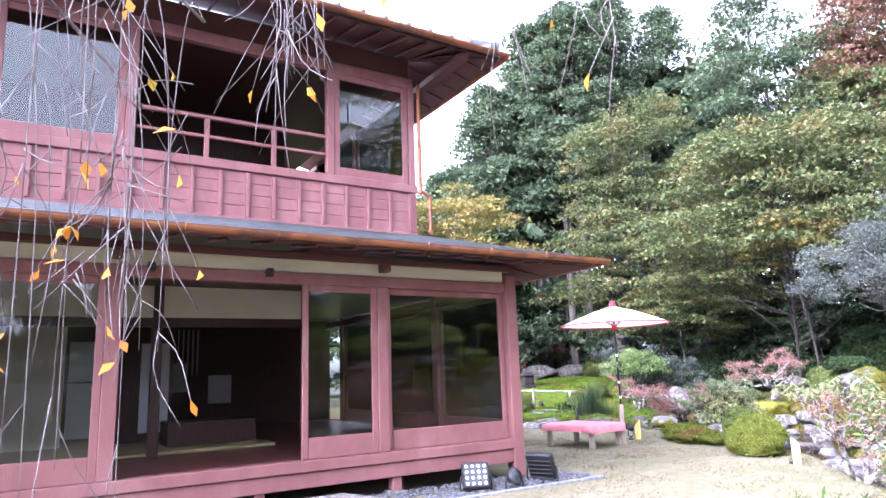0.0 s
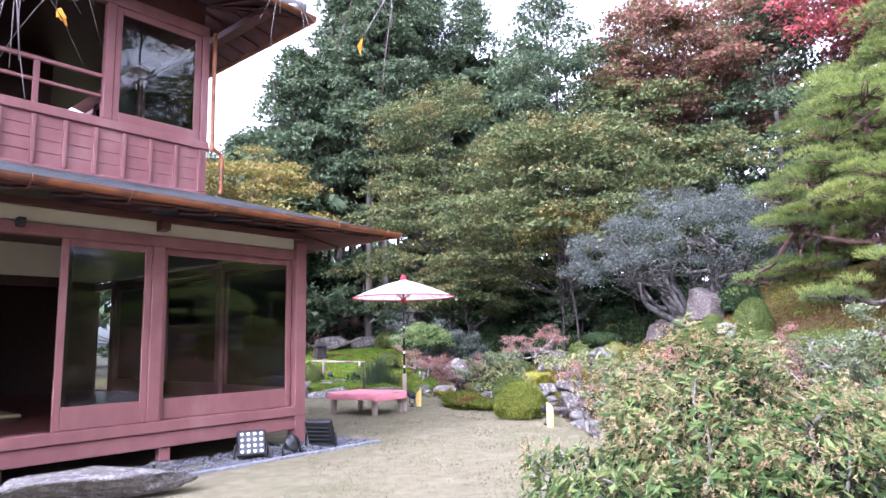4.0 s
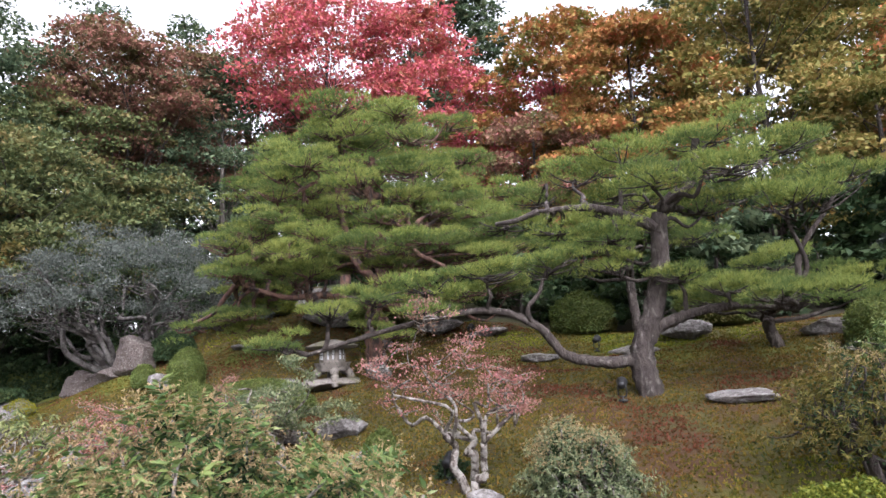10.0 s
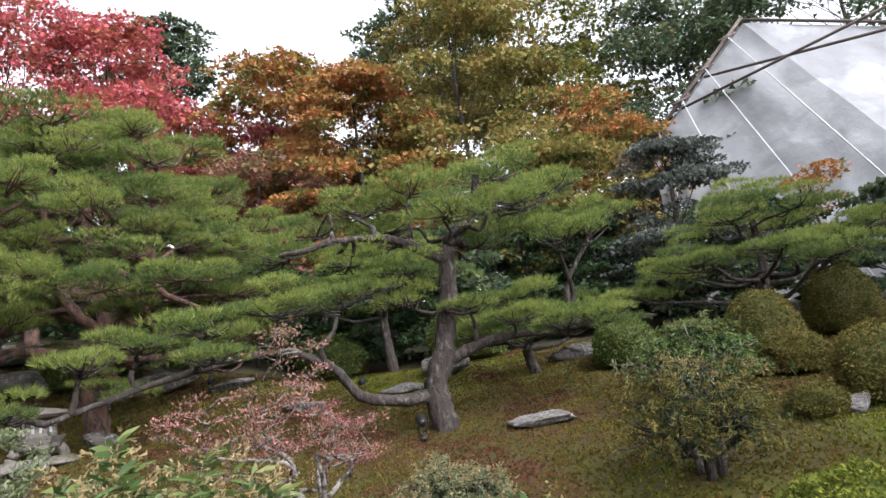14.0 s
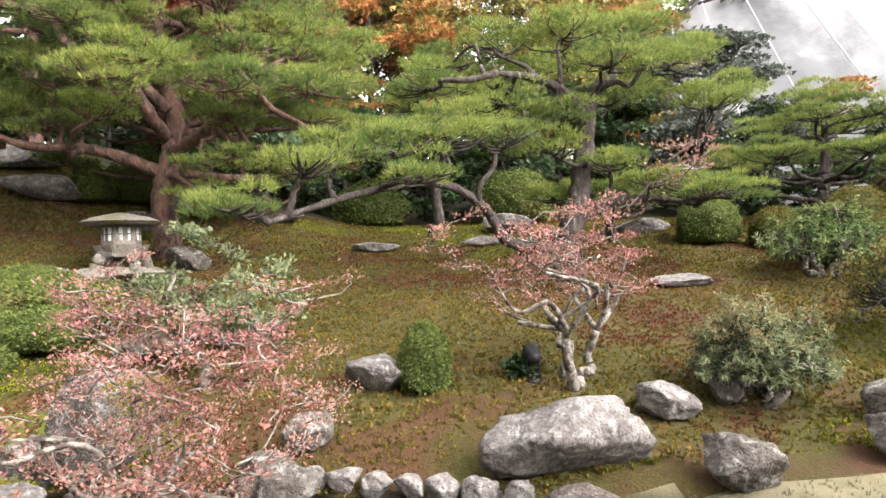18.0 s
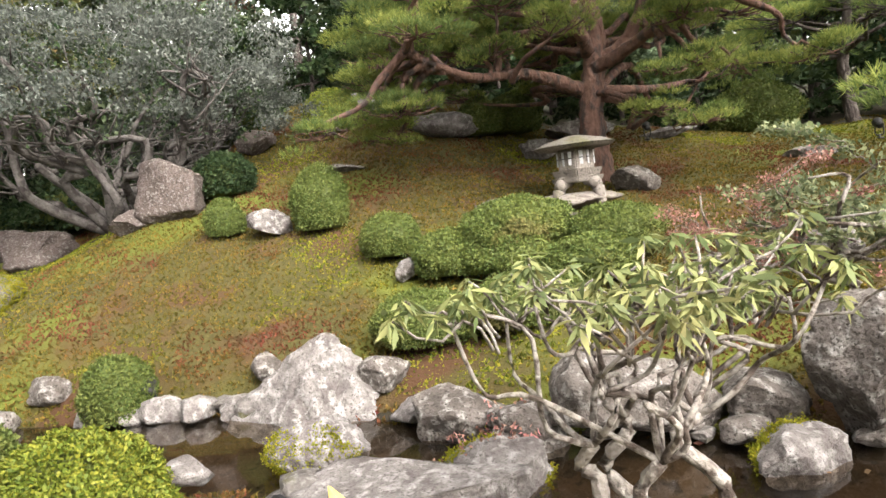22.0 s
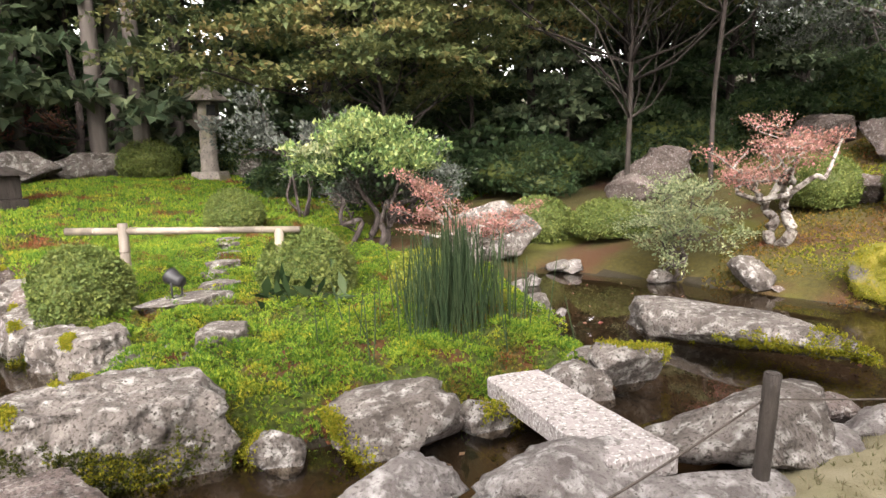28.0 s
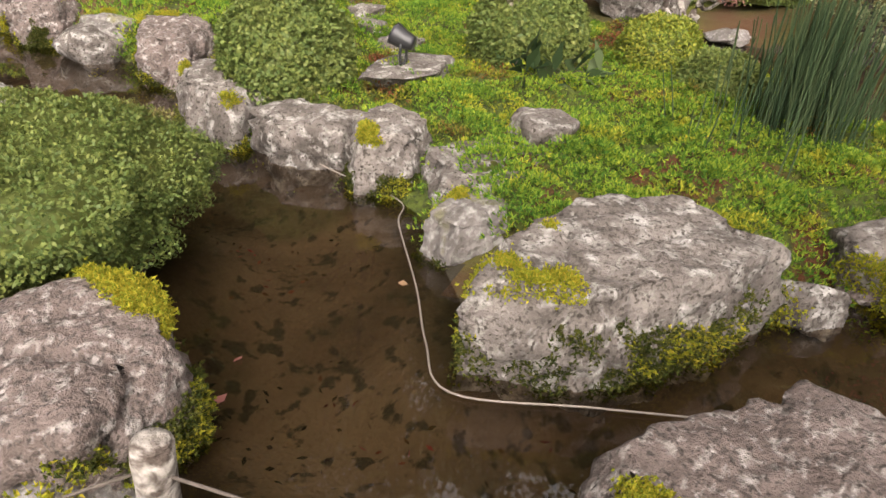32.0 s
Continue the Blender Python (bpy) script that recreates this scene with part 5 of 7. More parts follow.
rocks(PALE, "on the moss hill", [(6.95, 6.1, 0.5, 0.42, 0.36, 70), (6.03, 4.1, 0.42, 0.35, 0.28, 20), (8.72, 11.13, 0.36, 0.3, 0.42, 30), (7.98, 8.15, 0.6, 0.4, 0.28, 80), (9.9, 13.2, 0.5, 0.6, 0.5, 0)])
rock(5.5, 5.0, (0.7, 1.05, 0.5), 205, M_PALE, "large pale boulder on the pond's edge", 8, sub=4, sink=0.15)
block(7.0, 11.5, [(-0.22, 0.84), (-0.46, 0.1), (-0.42, -0.68), (0.1, -0.74), (0.5, -0.2), (0.35, 0.6)], -0.25, 0.41, 319, M_PALE, "pale pointed boulder at the water's edge", 0.2, (0.0, 0.0), taper=1.15, apex=(0.0, -0.1))
rocks(PALE, "standing in the water", [(6.05, 11.1, 0.45, 0.62, 0.36, 20), (5.55, 9.87, 0.42, 0.55, 0.34, 50), (5.7, 8.36, 0.36, 0.5, 0.3, 10), (5.78, 9.97, 0.36, 0.42, 0.3, 70)], z=-0.22, moss=0.25, sub=4)
rock(5.3, 10.4, (0.7, 1.5, 0.26), 77, M_PALE, "long flat pale rock on the near bank", 10, flat=0.25, sink=0, z=-0.24)
rocks(GREY, "on the pond's far bank", [(6.2, 9.1, 0.7, 1.0, 0.6, 5), (6.2, 8.4, 0.4, 0.45, 0.55, 40), (6.33, 10.2, 0.5, 0.6, 0.5, 20), (6.18, 9.75, 0.5, 0.5, 0.45, 75), (6.75, 14.6, 0.45, 0.6, 0.48, 0), (7.15, 14.2, 0.3, 0.4, 0.3, 0), (7.0, 10.95, 0.35, 0.4, 0.3, 0), (6.15, 6.6, 0.34, 0.34, 0.32, 0), (5.75, 6.75, 0.4, 0.5, 0.3, 0), (7.1, 15.6, 0.4, 0.5, 0.3, 0), (6.9, 16.2, 0.4, 0.6, 0.3, 0), (6.7, 18.5, 0.5, 0.45, 0.5, 30), (6.75, 16.55, 0.35, 0.5, 0.3, 0), (7.3, 12.1, 0.3, 0.35, 0.25, 0)])
rocks(PALE, "in a row along the water", [(6.9, 12.2 + 0.32 * i, 0.25 + 0.06 * (i % 3), 0.3, 0.26 + 0.05 * (i % 2), 40 * i) for i in range(5)])
rocks(PALE, "in a row along the water", [(5.28 + 0.08 * i, 5.35 + 0.2 * i, 0.17 + 0.03 * (i % 3), 0.19, 0.18 + 0.04 * (i % 2), 53 * i) for i in range(7)])
rocks(GREY, "by the pond", [(5.0, 4.15, 0.45, 0.4, 0.3, 0), (5.15, 3.0, 0.42, 0.4, 0.42, 0), (5.5, 2.4, 0.5, 0.85, 0.5, 0), (6.15, 3.55, 0.3, 0.26, 0.26, 0), (4.8, 5.1, 0.4, 0.4, 0.2, 0)])
rock(6.02, 7.82, (0.62, 0.8, 0.86), 92, M_STONE, "tall grey boulder draped with moss by the water", 0, sub=4, sink=0.08, moss=0.3)
rocks(DARK, "on the moss hill", [(10.6, 15.0, 0.7, 0.95, 1.0, 10), (12.9, 14.8, 0.6, 0.7, 0.5, 0), (11.3, 18.2, 0.9, 1.1, 0.7, 0), (10.35, 15.55, 0.5, 0.6, 0.6, 50), (9.3, 18.2, 0.5, 0.7, 0.5, 0), (12.2, 19.6, 0.8, 1.1, 0.7, 0), (11.2, 22.0, 1.0, 1.4, 0.9, 0), (9.5, 21.5, 0.8, 1.0, 0.6, 0)])
rocks(PALE, "lying flat in the moss", [(13.2, 11.5, 0.8, 1.2, 0.5, 0), (11.7, 12.8, 0.4, 0.7, 0.14, 0), (9.3, 2.3, 0.5, 0.8, 0.16, 0), (12.5, 6.0, 0.4, 0.8, 0.18, 0), (14.2, 7.8, 0.5, 1.0, 0.2, 0), (13.0, 9.9, 0.5, 0.6, 0.35, 0), (14.4, 9.2, 0.9, 1.2, 0.4, 0), (8.3, 7.35, 0.5, 0.6, 0.3, 0), (12.4, 4.2, 0.4, 0.9, 0.2, 20), (13.6, 3.5, 0.5, 0.9, 0.4, 0), (12.8, 1.2, 0.5, 0.9, 0.3, 0), (7.9, -0.6, 0.3, 0.4, 0.2, 0), (14.3, 12.9, 0.8, 2.6, 0.5, 0)])
rock(10.55, 9.42, (1.2, 1.4, 0.3), 11, M_LANT, "broad flat stone under the lantern", 0, flat=0.3, sink=0.4)
rocks(GREY, "beside the lantern", [(10.9, 8.6, 0.5, 0.6, 0.36, 0), (10.2, 10.2, 0.5, 0.8, 0.3, 0), (9.4, 9.4, 0.45, 0.5, 0.35, 0)])
rock(8.75, 16.7, (0.8, 1.15, 0.62), 53, M_MOSSST, "grey block with moss and small plants on top", 0, sub=4, moss=0.4)
rock(6.85, 17.1, (0.85, 1.15, 0.55), 17, M_YMOSS, "low boulder covered with yellow moss", 20, sub=4, moss=0.85)
rock(4.6, 12.95, (0.6, 0.85, 0.36), 64, M_STONE, "large flat grey rock on the near bank", 15, sub=5, flat=0.45, sink=0.05, cuts=5)
rock(4.72, 17.85, (0.72, 1.9, 0.34), 87, M_STONE, "long flat slab lying in the water", 4, sub=4, flat=0.2, sink=0.1, z=-0.2, moss=0.10)
rock(6.1, 21.5, (0.95, 1.2, 0.85), 29, M_STONE, "big grey boulder behind the bushes", 30, sub=4, sink=0.12)
# the stones of the narrow channel
block(0.68, 19.2, [(-0.60, 0.30), (-0.33, -0.08), (0.05, -0.32), (0.50, -0.47), (0.60, -0.10), (0.58, 0.06), (0.22, 0.36), (-0.30, 0.40)], -0.3, 0.24, 141, M_STONE, "great split grey rock standing in the water", 0.93, (0.02, 0.03), moss=0.62)
block(0.08, 18.42, [(-0.44, 0.42), (-0.2, 0.50), (0.36, 0.16), (0.42, -0.16), (0.3, -0.42), (-0.3, -0.42), (-0.62, 0.1)], -0.3, 0.19, 152, M_DARKST, "broad flat rock at the water with moss on its end", 0.93, (0.03, 0.0), moss=0.55, end=(-0.9, 0.3))
rocks(GREY, "edging the island", [(1.38, 18.72, 0.34, 0.34, 0.42, 20), (1.88, 18.45, 0.68, 0.5, 0.42, -25), (2.36, 18.24, 0.32, 0.3, 0.36, 0), (3.1, 18.1, 0.4, 0.4, 0.42, 0), (3.48, 18.05, 0.62, 0.45, 0.42, -10), (1.1, 23.8, 0.5, 0.6, 0.36, 0), (0.95, 25.2, 0.6, 0.7, 0.36, 0), (4.4, 19.5, 0.4, 0.4, 0.3, 0)], z=-0.2, moss=0.2, sub=4)
rocks(GREY, "flat in the moss of the island", [(1.78, 20.2, 0.46, 0.36, 0.26, 0), (2.0, 21.35, 0.85, 0.5, 0.26, 0), (2.55, 21.95, 0.42, 0.24, 0.22, 0), (2.7, 22.35, 0.36, 0.22, 0.22, 30), (2.95, 22.7, 0.36, 0.22, 0.22, 10), (3.2, 23.05, 0.32, 0.22, 0.22, 0), (3.4, 23.5, 0.36, 0.22, 0.22, 40), (3.7, 24.1, 0.3, 0.22, 0.1, 0), (3.95, 24.7, 0.3, 0.24, 0.1, 0), (4.2, 25.3, 0.3, 0.24, 0.1, 0)], sink=0.25, flat=0.3, name="stepping_stone")
rocks(PALE, "on the near bank", [(1.92, 17.38, 0.72, 0.5, 0.34, -30), (1.42, 17.82, 0.6, 0.42, 0.3, -30), (2.26, 16.95, 0.8, 0.42, 0.26, -25), (3.65, 16.6, 0.6, 0.3, 0.22, -30), (4.3, 16.25, 0.7, 0.32, 0.22, -40), (4.85, 15.75, 0.8, 0.34, 0.22, -50), (5.15, 15.2, 0.5, 0.3, 0.2, -60), (3.1, 16.75, 0.4, 0.3, 0.22, 0)], z=-0.16, sub=4)
rock(2.82, 17.0, (0.95, 0.6, 0.42), 23, M_STONE, "grey rounded rock by the stone bridge", -20, sub=4, z=-0.2, sink=0)
rocks(MOSSY, "on the west bank", [(-0.93, 19.86, 0.3, 0.26, 0.3, 0), (-0.4, 24.4, 0.8, 0.8, 0.4, 0), (-1.3, 20.9, 0.6, 0.5, 0.3, 0), (-0.45, 23.2, 0.6, 0.6, 0.36, 0)], z=-0.14, moss=0.22, sub=4)
rocks(GREY, "at the edge of the wood", [(2.6, 31.0, 1.6, 1.0, 0.7, 0), (4.0, 31.4, 1.8, 1.0, 0.6, 10), (7.6, 30.3, 1.6, 0.9, 0.55, 0), (0.8, 30.5, 1.2, 1.0, 0.5, 0)])

SPLIT = "angular lichened stone edging the channel"
block(0.95, 21.9, [(0.17, 0.42), (0.30, 0.10), (0.10, -0.30), (-0.22, -0.38), (-0.26, 0.05), (-0.05, 0.40)], -0.3, 0.16, 161, M_STONE, SPLIT, 0.9, (0.02, 0.04), moss=0.25)
block(0.98, 21.22, [(-0.14, 0.30), (0.20, 0.26), (0.28, -0.18), (0.0, -0.30), (-0.22, -0.02)], -0.3, 0.10, 162, M_STONE, SPLIT, 0.94, (0.05, 0.02))
block(1.11, 20.72, [(-0.04, 0.25), (0.25, 0.20), (0.20, -0.16), (-0.10, -0.26), (-0.25, -0.02)], -0.3, 0.17, 163, M_STONE, SPLIT, 0.9, (0.03, -0.03), moss=0.4)
block(1.25, 20.16, [(-0.12, 0.36), (0.28, 0.24), (0.36, -0.14), (0.12, -0.28), (-0.27, -0.18), (-0.36, 0.04)], -0.3, 0.08, 164, M_STONE, SPLIT, 0.95, (0.0, 0.05))
block(0.80, 19.94, [(-0.15, 0.15), (0.14, 0.16), (0.23, -0.07), (0.01, -0.2), (-0.2, -0.06)], -0.3, 0.06, 165, M_MOSSST, SPLIT, 0.85, (0.1, 0.0), moss=0.4)
block(-0.80, 20.08, [(-0.22, 0.40), (0.20, 0.24), (0.30, 0.05), (0.20, -0.24), (-0.12, -0.32), (-0.45, -0.05)], -0.3, 0.21, 166, M_DARKST, "broad flat-topped mossy stone on the west bank", 0.93, (0.04, 0.0), moss=0.4, end=(0.9, 0.1))
block(-0.18, 22.2, [(0.10, 0.50), (0.24, 0.20), (0.12, -0.30), (-0.24, -0.42), (-0.40, 0.1)], -0.3, 0.17, 167, M_MOSSST, "mossy stone on the west bank of the channel", 0.88, (0.05, 0.03), moss=0.25)
for x, y, w, q, zt in ((1.22, 23.8, 0.24, 0.28, 0.12), (1.04, 24.42, 0.28, 0.24, 0.20), (0.98, 25.1, 0.3, 0.32, 0.13), (0.86, 25.95, 0.28, 0.36, 0.18)):
    block(x, y, [(-0.3 * w, q), (0.9 * w, 0.7 * q), (w, -0.5 * q), (0.1 * w, -q), (-w, -0.3 * q)], -0.3, zt, int(170 + y * 10), M_DARKST if zt > 0.12 else M_MOSSST, SPLIT, 0.84, (0.05, 0.02), moss=0.2)
block(-0.86, 18.72, [(-0.40, 0.30), (0.10, 0.36), (0.38, 0.10), (0.42, -0.22), (0.0, -0.40), (-0.45, -0.25)], -0.3, 0.17, 176, M_DARKST, "broad flat stone with yellow moss on the near bank", 0.92, (0.0, 0.04), moss=0.4, end=(0.7, 0.7))
block(1.33, 23.0, [(-0.02, 0.45), (0.36, 0.30), (0.26, -0.18), (-0.20, -0.48), (-0.36, -0.1)], -0.3, 0.20, 168, M_DARKST, SPLIT, 0.88, (0.06, 0.02), moss=0.25)

# stone bridge
bridge = thing("stone_bridge", pose(2.42, 17.72, 0.02, 0, 2, 66), "straight granite plank bridge over the narrow channel", "bridge")
bm = box(-0.62, 0.62, -0.17, 0.17, -0.06, 0.06, 0.012)
bmesh.ops.subdivide_edges(bm, edges=bm.edges[:], cuts=5, use_grid_fill=True)
for v in bm.verts:
    v.co += Vector((0, 0, 0.005 * noise.noise(v.co * 9))) + Vector((0, 0.006 * noise.noise(v.co * 5 + Vector((3, 0, 0))), 0))
part("plank", bm, M_GRANITE, bridge)


# small stones along the water's edge
g = np.random.default_rng(91)
for i in range(len(POND)):
    p, q = np.array(POND[i - 1], float), np.array(POND[i], float)
    for k in range(int(np.linalg.norm(q - p) / 0.34)):
        c = p + (q - p) * g.random() + g.normal(size=2) * 0.07
        if g.random() < 0.55 and (c[1] > 10 or c[0] > 5.0) and not (c[0] < 1.6 and c[1] > 18):
            w = g.uniform(0.12, 0.34)
            rock(float(c[0]), float(c[1]), (w, w * g.uniform(0.8, 1.4), w * g.uniform(0.45, 0.7)), int(g.integers(1, 9000)), (M_STONE, M_PALE, M_MOSSST, M_DARKST)[int(g.integers(0, 4))], "small weathered stone at the water's edge", float(g.uniform(0, 360)), sub=3, sink=0.15, z=-0.13)

# ---- lanterns ----
def prism(sides, r0, r1, z0, z1, mat, ob, name, dz=0.0, turn=0.0, label=""):
    bm = bmesh.new()
    bmesh.ops.create_cone(bm, cap_ends=True, segments=sides, radius1=r0, radius2=r1, depth=z1 - z0, matrix=pose(0, 0, (z0 + z1) / 2, 0, 0, turn))
    bmesh.ops.bevel(bm, geom=bm.edges[:], offset=0.012, segments=2, affect="EDGES")
    return part(name, bm, mat, ob, label)


yuki = thing("stone_lantern", pose(10.55, 9.32, float(height(10.55, 9.32)) + 0.06, 0, 0, 0), "broad-roofed stone snow lantern on arched legs", "stone lantern")
for i in range(4):
    a = radians(45 + 90 * i)
    c, sn = math.cos(a), math.sin(a)
    part("leg", tube([(c * 0.36, sn * 0.36, -0.04), (c * 0.35, sn * 0.35, 0.10), (c * 0.29, sn * 0.29, 0.22), (c * 0.16, sn * 0.16, 0.28)], 0.062, 0.085, 10, 14), M_LANT, yuki)
prism(8, 0.30, 0.33, 0.24, 0.31, M_LANT, yuki, "leg_ring")
prism(6, 0.30, 0.36, 0.305, 0.40, M_LANT, yuki, "platform", turn=30)
fire = prism(6, 0.25, 0.24, 0.395, 0.66, M_LANT, yuki, "fire_box", turn=30)
for i in range(6):
    a = radians(60 * i)
    b = part("window_grid", box(-0.088, 0.088, -0.004, 0.004, 0.455, 0.62, 0.002), M_PAPER, fire, "pale paper window", pose(math.cos(a) * 0.213, math.sin(a) * 0.213, 0, 0, 0, 60 * i + 90))
    for x in (-0.029, 0.029):
        part("bar", box(x - 0.006, x + 0.006, -0.012, 0.012, 0.45, 0.625, 0.001), M_SHADEBARK, b)
    part("bar", box(-0.09, 0.09, -0.011, 0.011, 0.532, 0.543, 0.001), M_SHADEBARK, b)
prism(18, 0.44, 0.51, 0.655, 0.70, M_LANT, yuki, "roof_rim")
prism(18, 0.515, 0.34, 0.695, 0.765, M_LANT, yuki, "roof", label="low domed mossy roof")
prism(18, 0.345, 0.08, 0.76, 0.82, M_LANT, yuki, "roof_crown")


def post_lantern(x, y, tall, label):
    ob = thing("stone_lantern", pose(x, y, float(height(x, y)) - 0.03), label, "stone lantern", "stone lanterns")
    k = tall / 1.85
    for nm, s, a, b, z0, z1 in (("base", 6, 0.34, 0.30, 0, 0.16), ("shaft", 12, 0.15, 0.13, 0.155, 0.85), ("collar", 12, 0.165, 0.165, 0.46, 0.53), ("platform", 6, 0.18, 0.33, 0.845, 1.02), ("fire_box", 6, 0.22, 0.21, 1.015, 1.32), ("roof", 6, 0.42, 0.10, 1.315, 1.58), ("finial", 10, 0.09, 0.03, 1.575, 1.8)):
        prism(s, a * k, b * k, z0 * k, z1 * k, M_LANT, ob, nm)
    # window opening as a black block: its inner shade put in as colour
    part("window", box(-0.07 * k, 0.07 * k, -0.215 * k, -0.15 * k, 1.08 * k, 1.25 * k, 0.003), M_BLACK, ob)
    return ob


post_lantern(6.2, 30.1, 2.45, "tall mossy stone lantern at the edge of the wood")
post_lantern(14.1, 12.9, 1.0, "small stone lantern on a rock high on the hill")
wl = thing("wooden_lantern", pose(1.9, 28.1, float(height(1.9, 28.1)) - 0.02, 0, 0, 20), "low dark wooden lantern box with a flat roof on the moss", "lantern")
part("body", box(-0.2, 0.2, -0.2, 0.2, 0.15, 0.52, 0.015), M_SHADEBARK, wl)
part("foot", box(-0.26, 0.26, -0.26, 0.26, -0.02, 0.148, 0.015), M_SHADEBARK, wl)
prism(4, 0.46, 0.14, 0.522, 0.66, M_SHADEBARK, wl, "roof", turn=45)
pag = thing("stone_pagoda", pose(4.3, 35.5, float(height(4.3, 35.5)) - 0.05), "tiered dark stone pagoda among the trunks", "stone pagoda")
for i in range(7):
    prism(4, 0.55 - 0.03 * i, 0.55 - 0.03 * i, 0.62 * i, 0.62 * i + 0.35, M_DARKST, pag, "storey", turn=45)
    prism(4, 1.0 - 0.07 * i, 0.7 - 0.05 * i, 0.62 * i + 0.352, 0.62 * i + 0.6, M_DARKST, pag, "tier_roof", turn=45)

# ---- umbrella and bench ----
UM = pose(2.83, 13.4, 0)
umb = thing("paper_umbrella", UM, "large white paper umbrella with a red rim on a black pole", "umbrella")
R, RIM, TOP = 0.98, 2.16, 2.50
V, F = [], []
NR = 40
for j, k in enumerate((0.04, 0.35, 0.7, 1.0)):
    for i in range(NR):
        a = 2 * math.pi * i / NR
        sag = 1.0 if i % 2 == 0 else 0.985
        V.append((math.cos(a) * R * k * sag, math.sin(a) * R * k * sag, TOP - (TOP - RIM) * k**1.25))
for j in range(3):
    for i in range(NR):
        F.append((j * NR + i, (j + 1) * NR + i, (j + 1) * NR + (i + 1) % NR, j * NR + (i + 1) % NR))
can = part("canopy", (np.array(V), np.array(F)), M_WASHI, umb, "translucent white paper canopy")
for i in range(NR // 2):
    a = 4 * math.pi * i / NR
    c, s = math.cos(a), math.sin(a)
    pts = [(c * R * k, s * R * k, TOP - 0.012 - (TOP - RIM) * k**1.25) for k in (0.05, 0.35, 0.7, 1.0)]
    part("rib", tube(pts, 0.006, 0.005, 4, 4), M_GREYWOOD, can)
    part("strut", tube([(c * 0.04, s * 0.04, RIM - 0.03), (c * R * 0.36, s * R * 0.36, TOP - 0.03 - (TOP - RIM) * 0.28)], 0.005, 0.005, 4, 2), M_GREYWOOD, umb)
rim = [(math.cos(2 * math.pi * i / NR) * R * (1 if i % 2 == 0 else 0.985), math.sin(2 * math.pi * i / NR) * R * (1 if i % 2 == 0 else 0.985), RIM - 0.005) for i in range(NR + 1)]
part("red_rim", tube(rim, 0.012, 0.012, 5, 0), M_CRIMSON, umb)
part("crown_cap", tube([(0, 0, TOP - 0.05), (0, 0, TOP + 0.04), (0, 0, TOP + 0.09)], 0.075, 0.03, 12, 8), M_CRIMSON, umb)
part("hub", tube([(0, 0, RIM - 0.10), (0, 0, RIM)], 0.045, 0.05, 12, 3), M_CRIMSON, umb)
pole = part("pole", tube([(0, 0, 0.55), (0, 0, TOP)], 0.019, 0.017, 10, 3), M_LACQUER, umb)
for z in (0.83, 1.10, 1.585):
    part("white_band", tube([(0, 0, z - 0.022), (0, 0, z + 0.022)], 0.021, 0.021, 10, 2), M_WHITE, pole)
part("bamboo_band", tube([(0, 0, 1.37), (0, 0, 1.47)], 0.0205, 0.0205, 10, 2), M_BAMBOO, pole)
part("wooden_stake", box(-0.035, 0.035, -0.035, 0.035, -0.05, 0.70, 0.006), M_GREYWOOD, umb, "pale wooden stake that holds the pole")

bench = thing("bench", pose(2.12, 13.42, 0, 0, 0, 44), "low wooden bench spread with a pink-red felt cloth", "bench")
for x in (-0.38, 0.38):
    for y in (-0.48, 0.48):
        part("leg", box(x - 0.04, x + 0.04, y - 0.04, y + 0.04, -0.02, 0.33, 0.005), M_GREYWOOD, bench)
part("frame", box(-0.45, 0.45, -0.58, 0.58, 0.325, 0.385, 0.006), M_GREYWOOD, bench)
n = 26
xs, ys = np.linspace(-0.52, 0.52, n), np.linspace(-0.655, 0.655, n)
X, Y = np.meshgrid(xs, ys, indexing="ij")
ex, ey = np.maximum(np.abs(X) - 0.465, 0), np.maximum(np.abs(Y) - 0.59, 0)
Z = 0.392 - 2.1 * np.maximum(ex, ey) - 0.8 * np.minimum(ex, ey) + 0.004 * np.sin(X * 9 + Y * 5)
XX, YY = np.clip(X, -0.475, 0.475) + 0.02 * np.sin(Y * 14) * (ex > 0), np.clip(Y, -0.6, 0.6) + 0.02 * np.sin(X * 14) * (ey > 0)
i, j = np.meshgrid(np.arange(n - 1), np.arange(n - 1), indexing="ij")
part("felt_cloth", (np.stack([XX, YY, Z], -1).reshape(-1, 3), np.stack([i * n + j, (i + 1) * n + j, (i + 1) * n + j + 1, i * n + j + 1], -1).reshape(-1, 4), True), M_FELT, bench, "pink-red felt cloth hanging over the edges")


# ---- fences, stakes and small fittings ----
def garden_spot(x, y, turn, label="small black garden spotlight on a spike", lift=0.0):
    ob = thing("garden_spotlight", pose(x, y, float(height(x, y)) + lift, 0, 0, turn), label, "lamp", "garden spotlights")
    h = part("head", tube([(0, 0.07, 0.20), (0, 0.0, 0.22), (0, -0.07, 0.25)], 0.045, 0.075, 12, 8), M_BLACK, ob)
    part("lens", tube([(0, -0.071, 0.2505), (0, -0.075, 0.252)], 0.062, 0.06, 12, 2), M_LENS, h)
    part("bracket", tube([(0.05, 0, 0.2), (0.05, 0, 0.08), (0, 0, 0.06), (-0.05, 0, 0.08), (-0.05, 0, 0.2)], 0.01, 0.01, 5, 14), M_BLACK, ob)
    part("spike", tube([(0, 0, 0.07), (0, 0, -0.06)], 0.016, 0.008, 6, 2), M_BLACK, ob)
    part("base", tube([(0, 0, 0.0), (0, 0, 0.03)], 0.06, 0.05, 10, 2), M_BLACK, ob)
    return ob


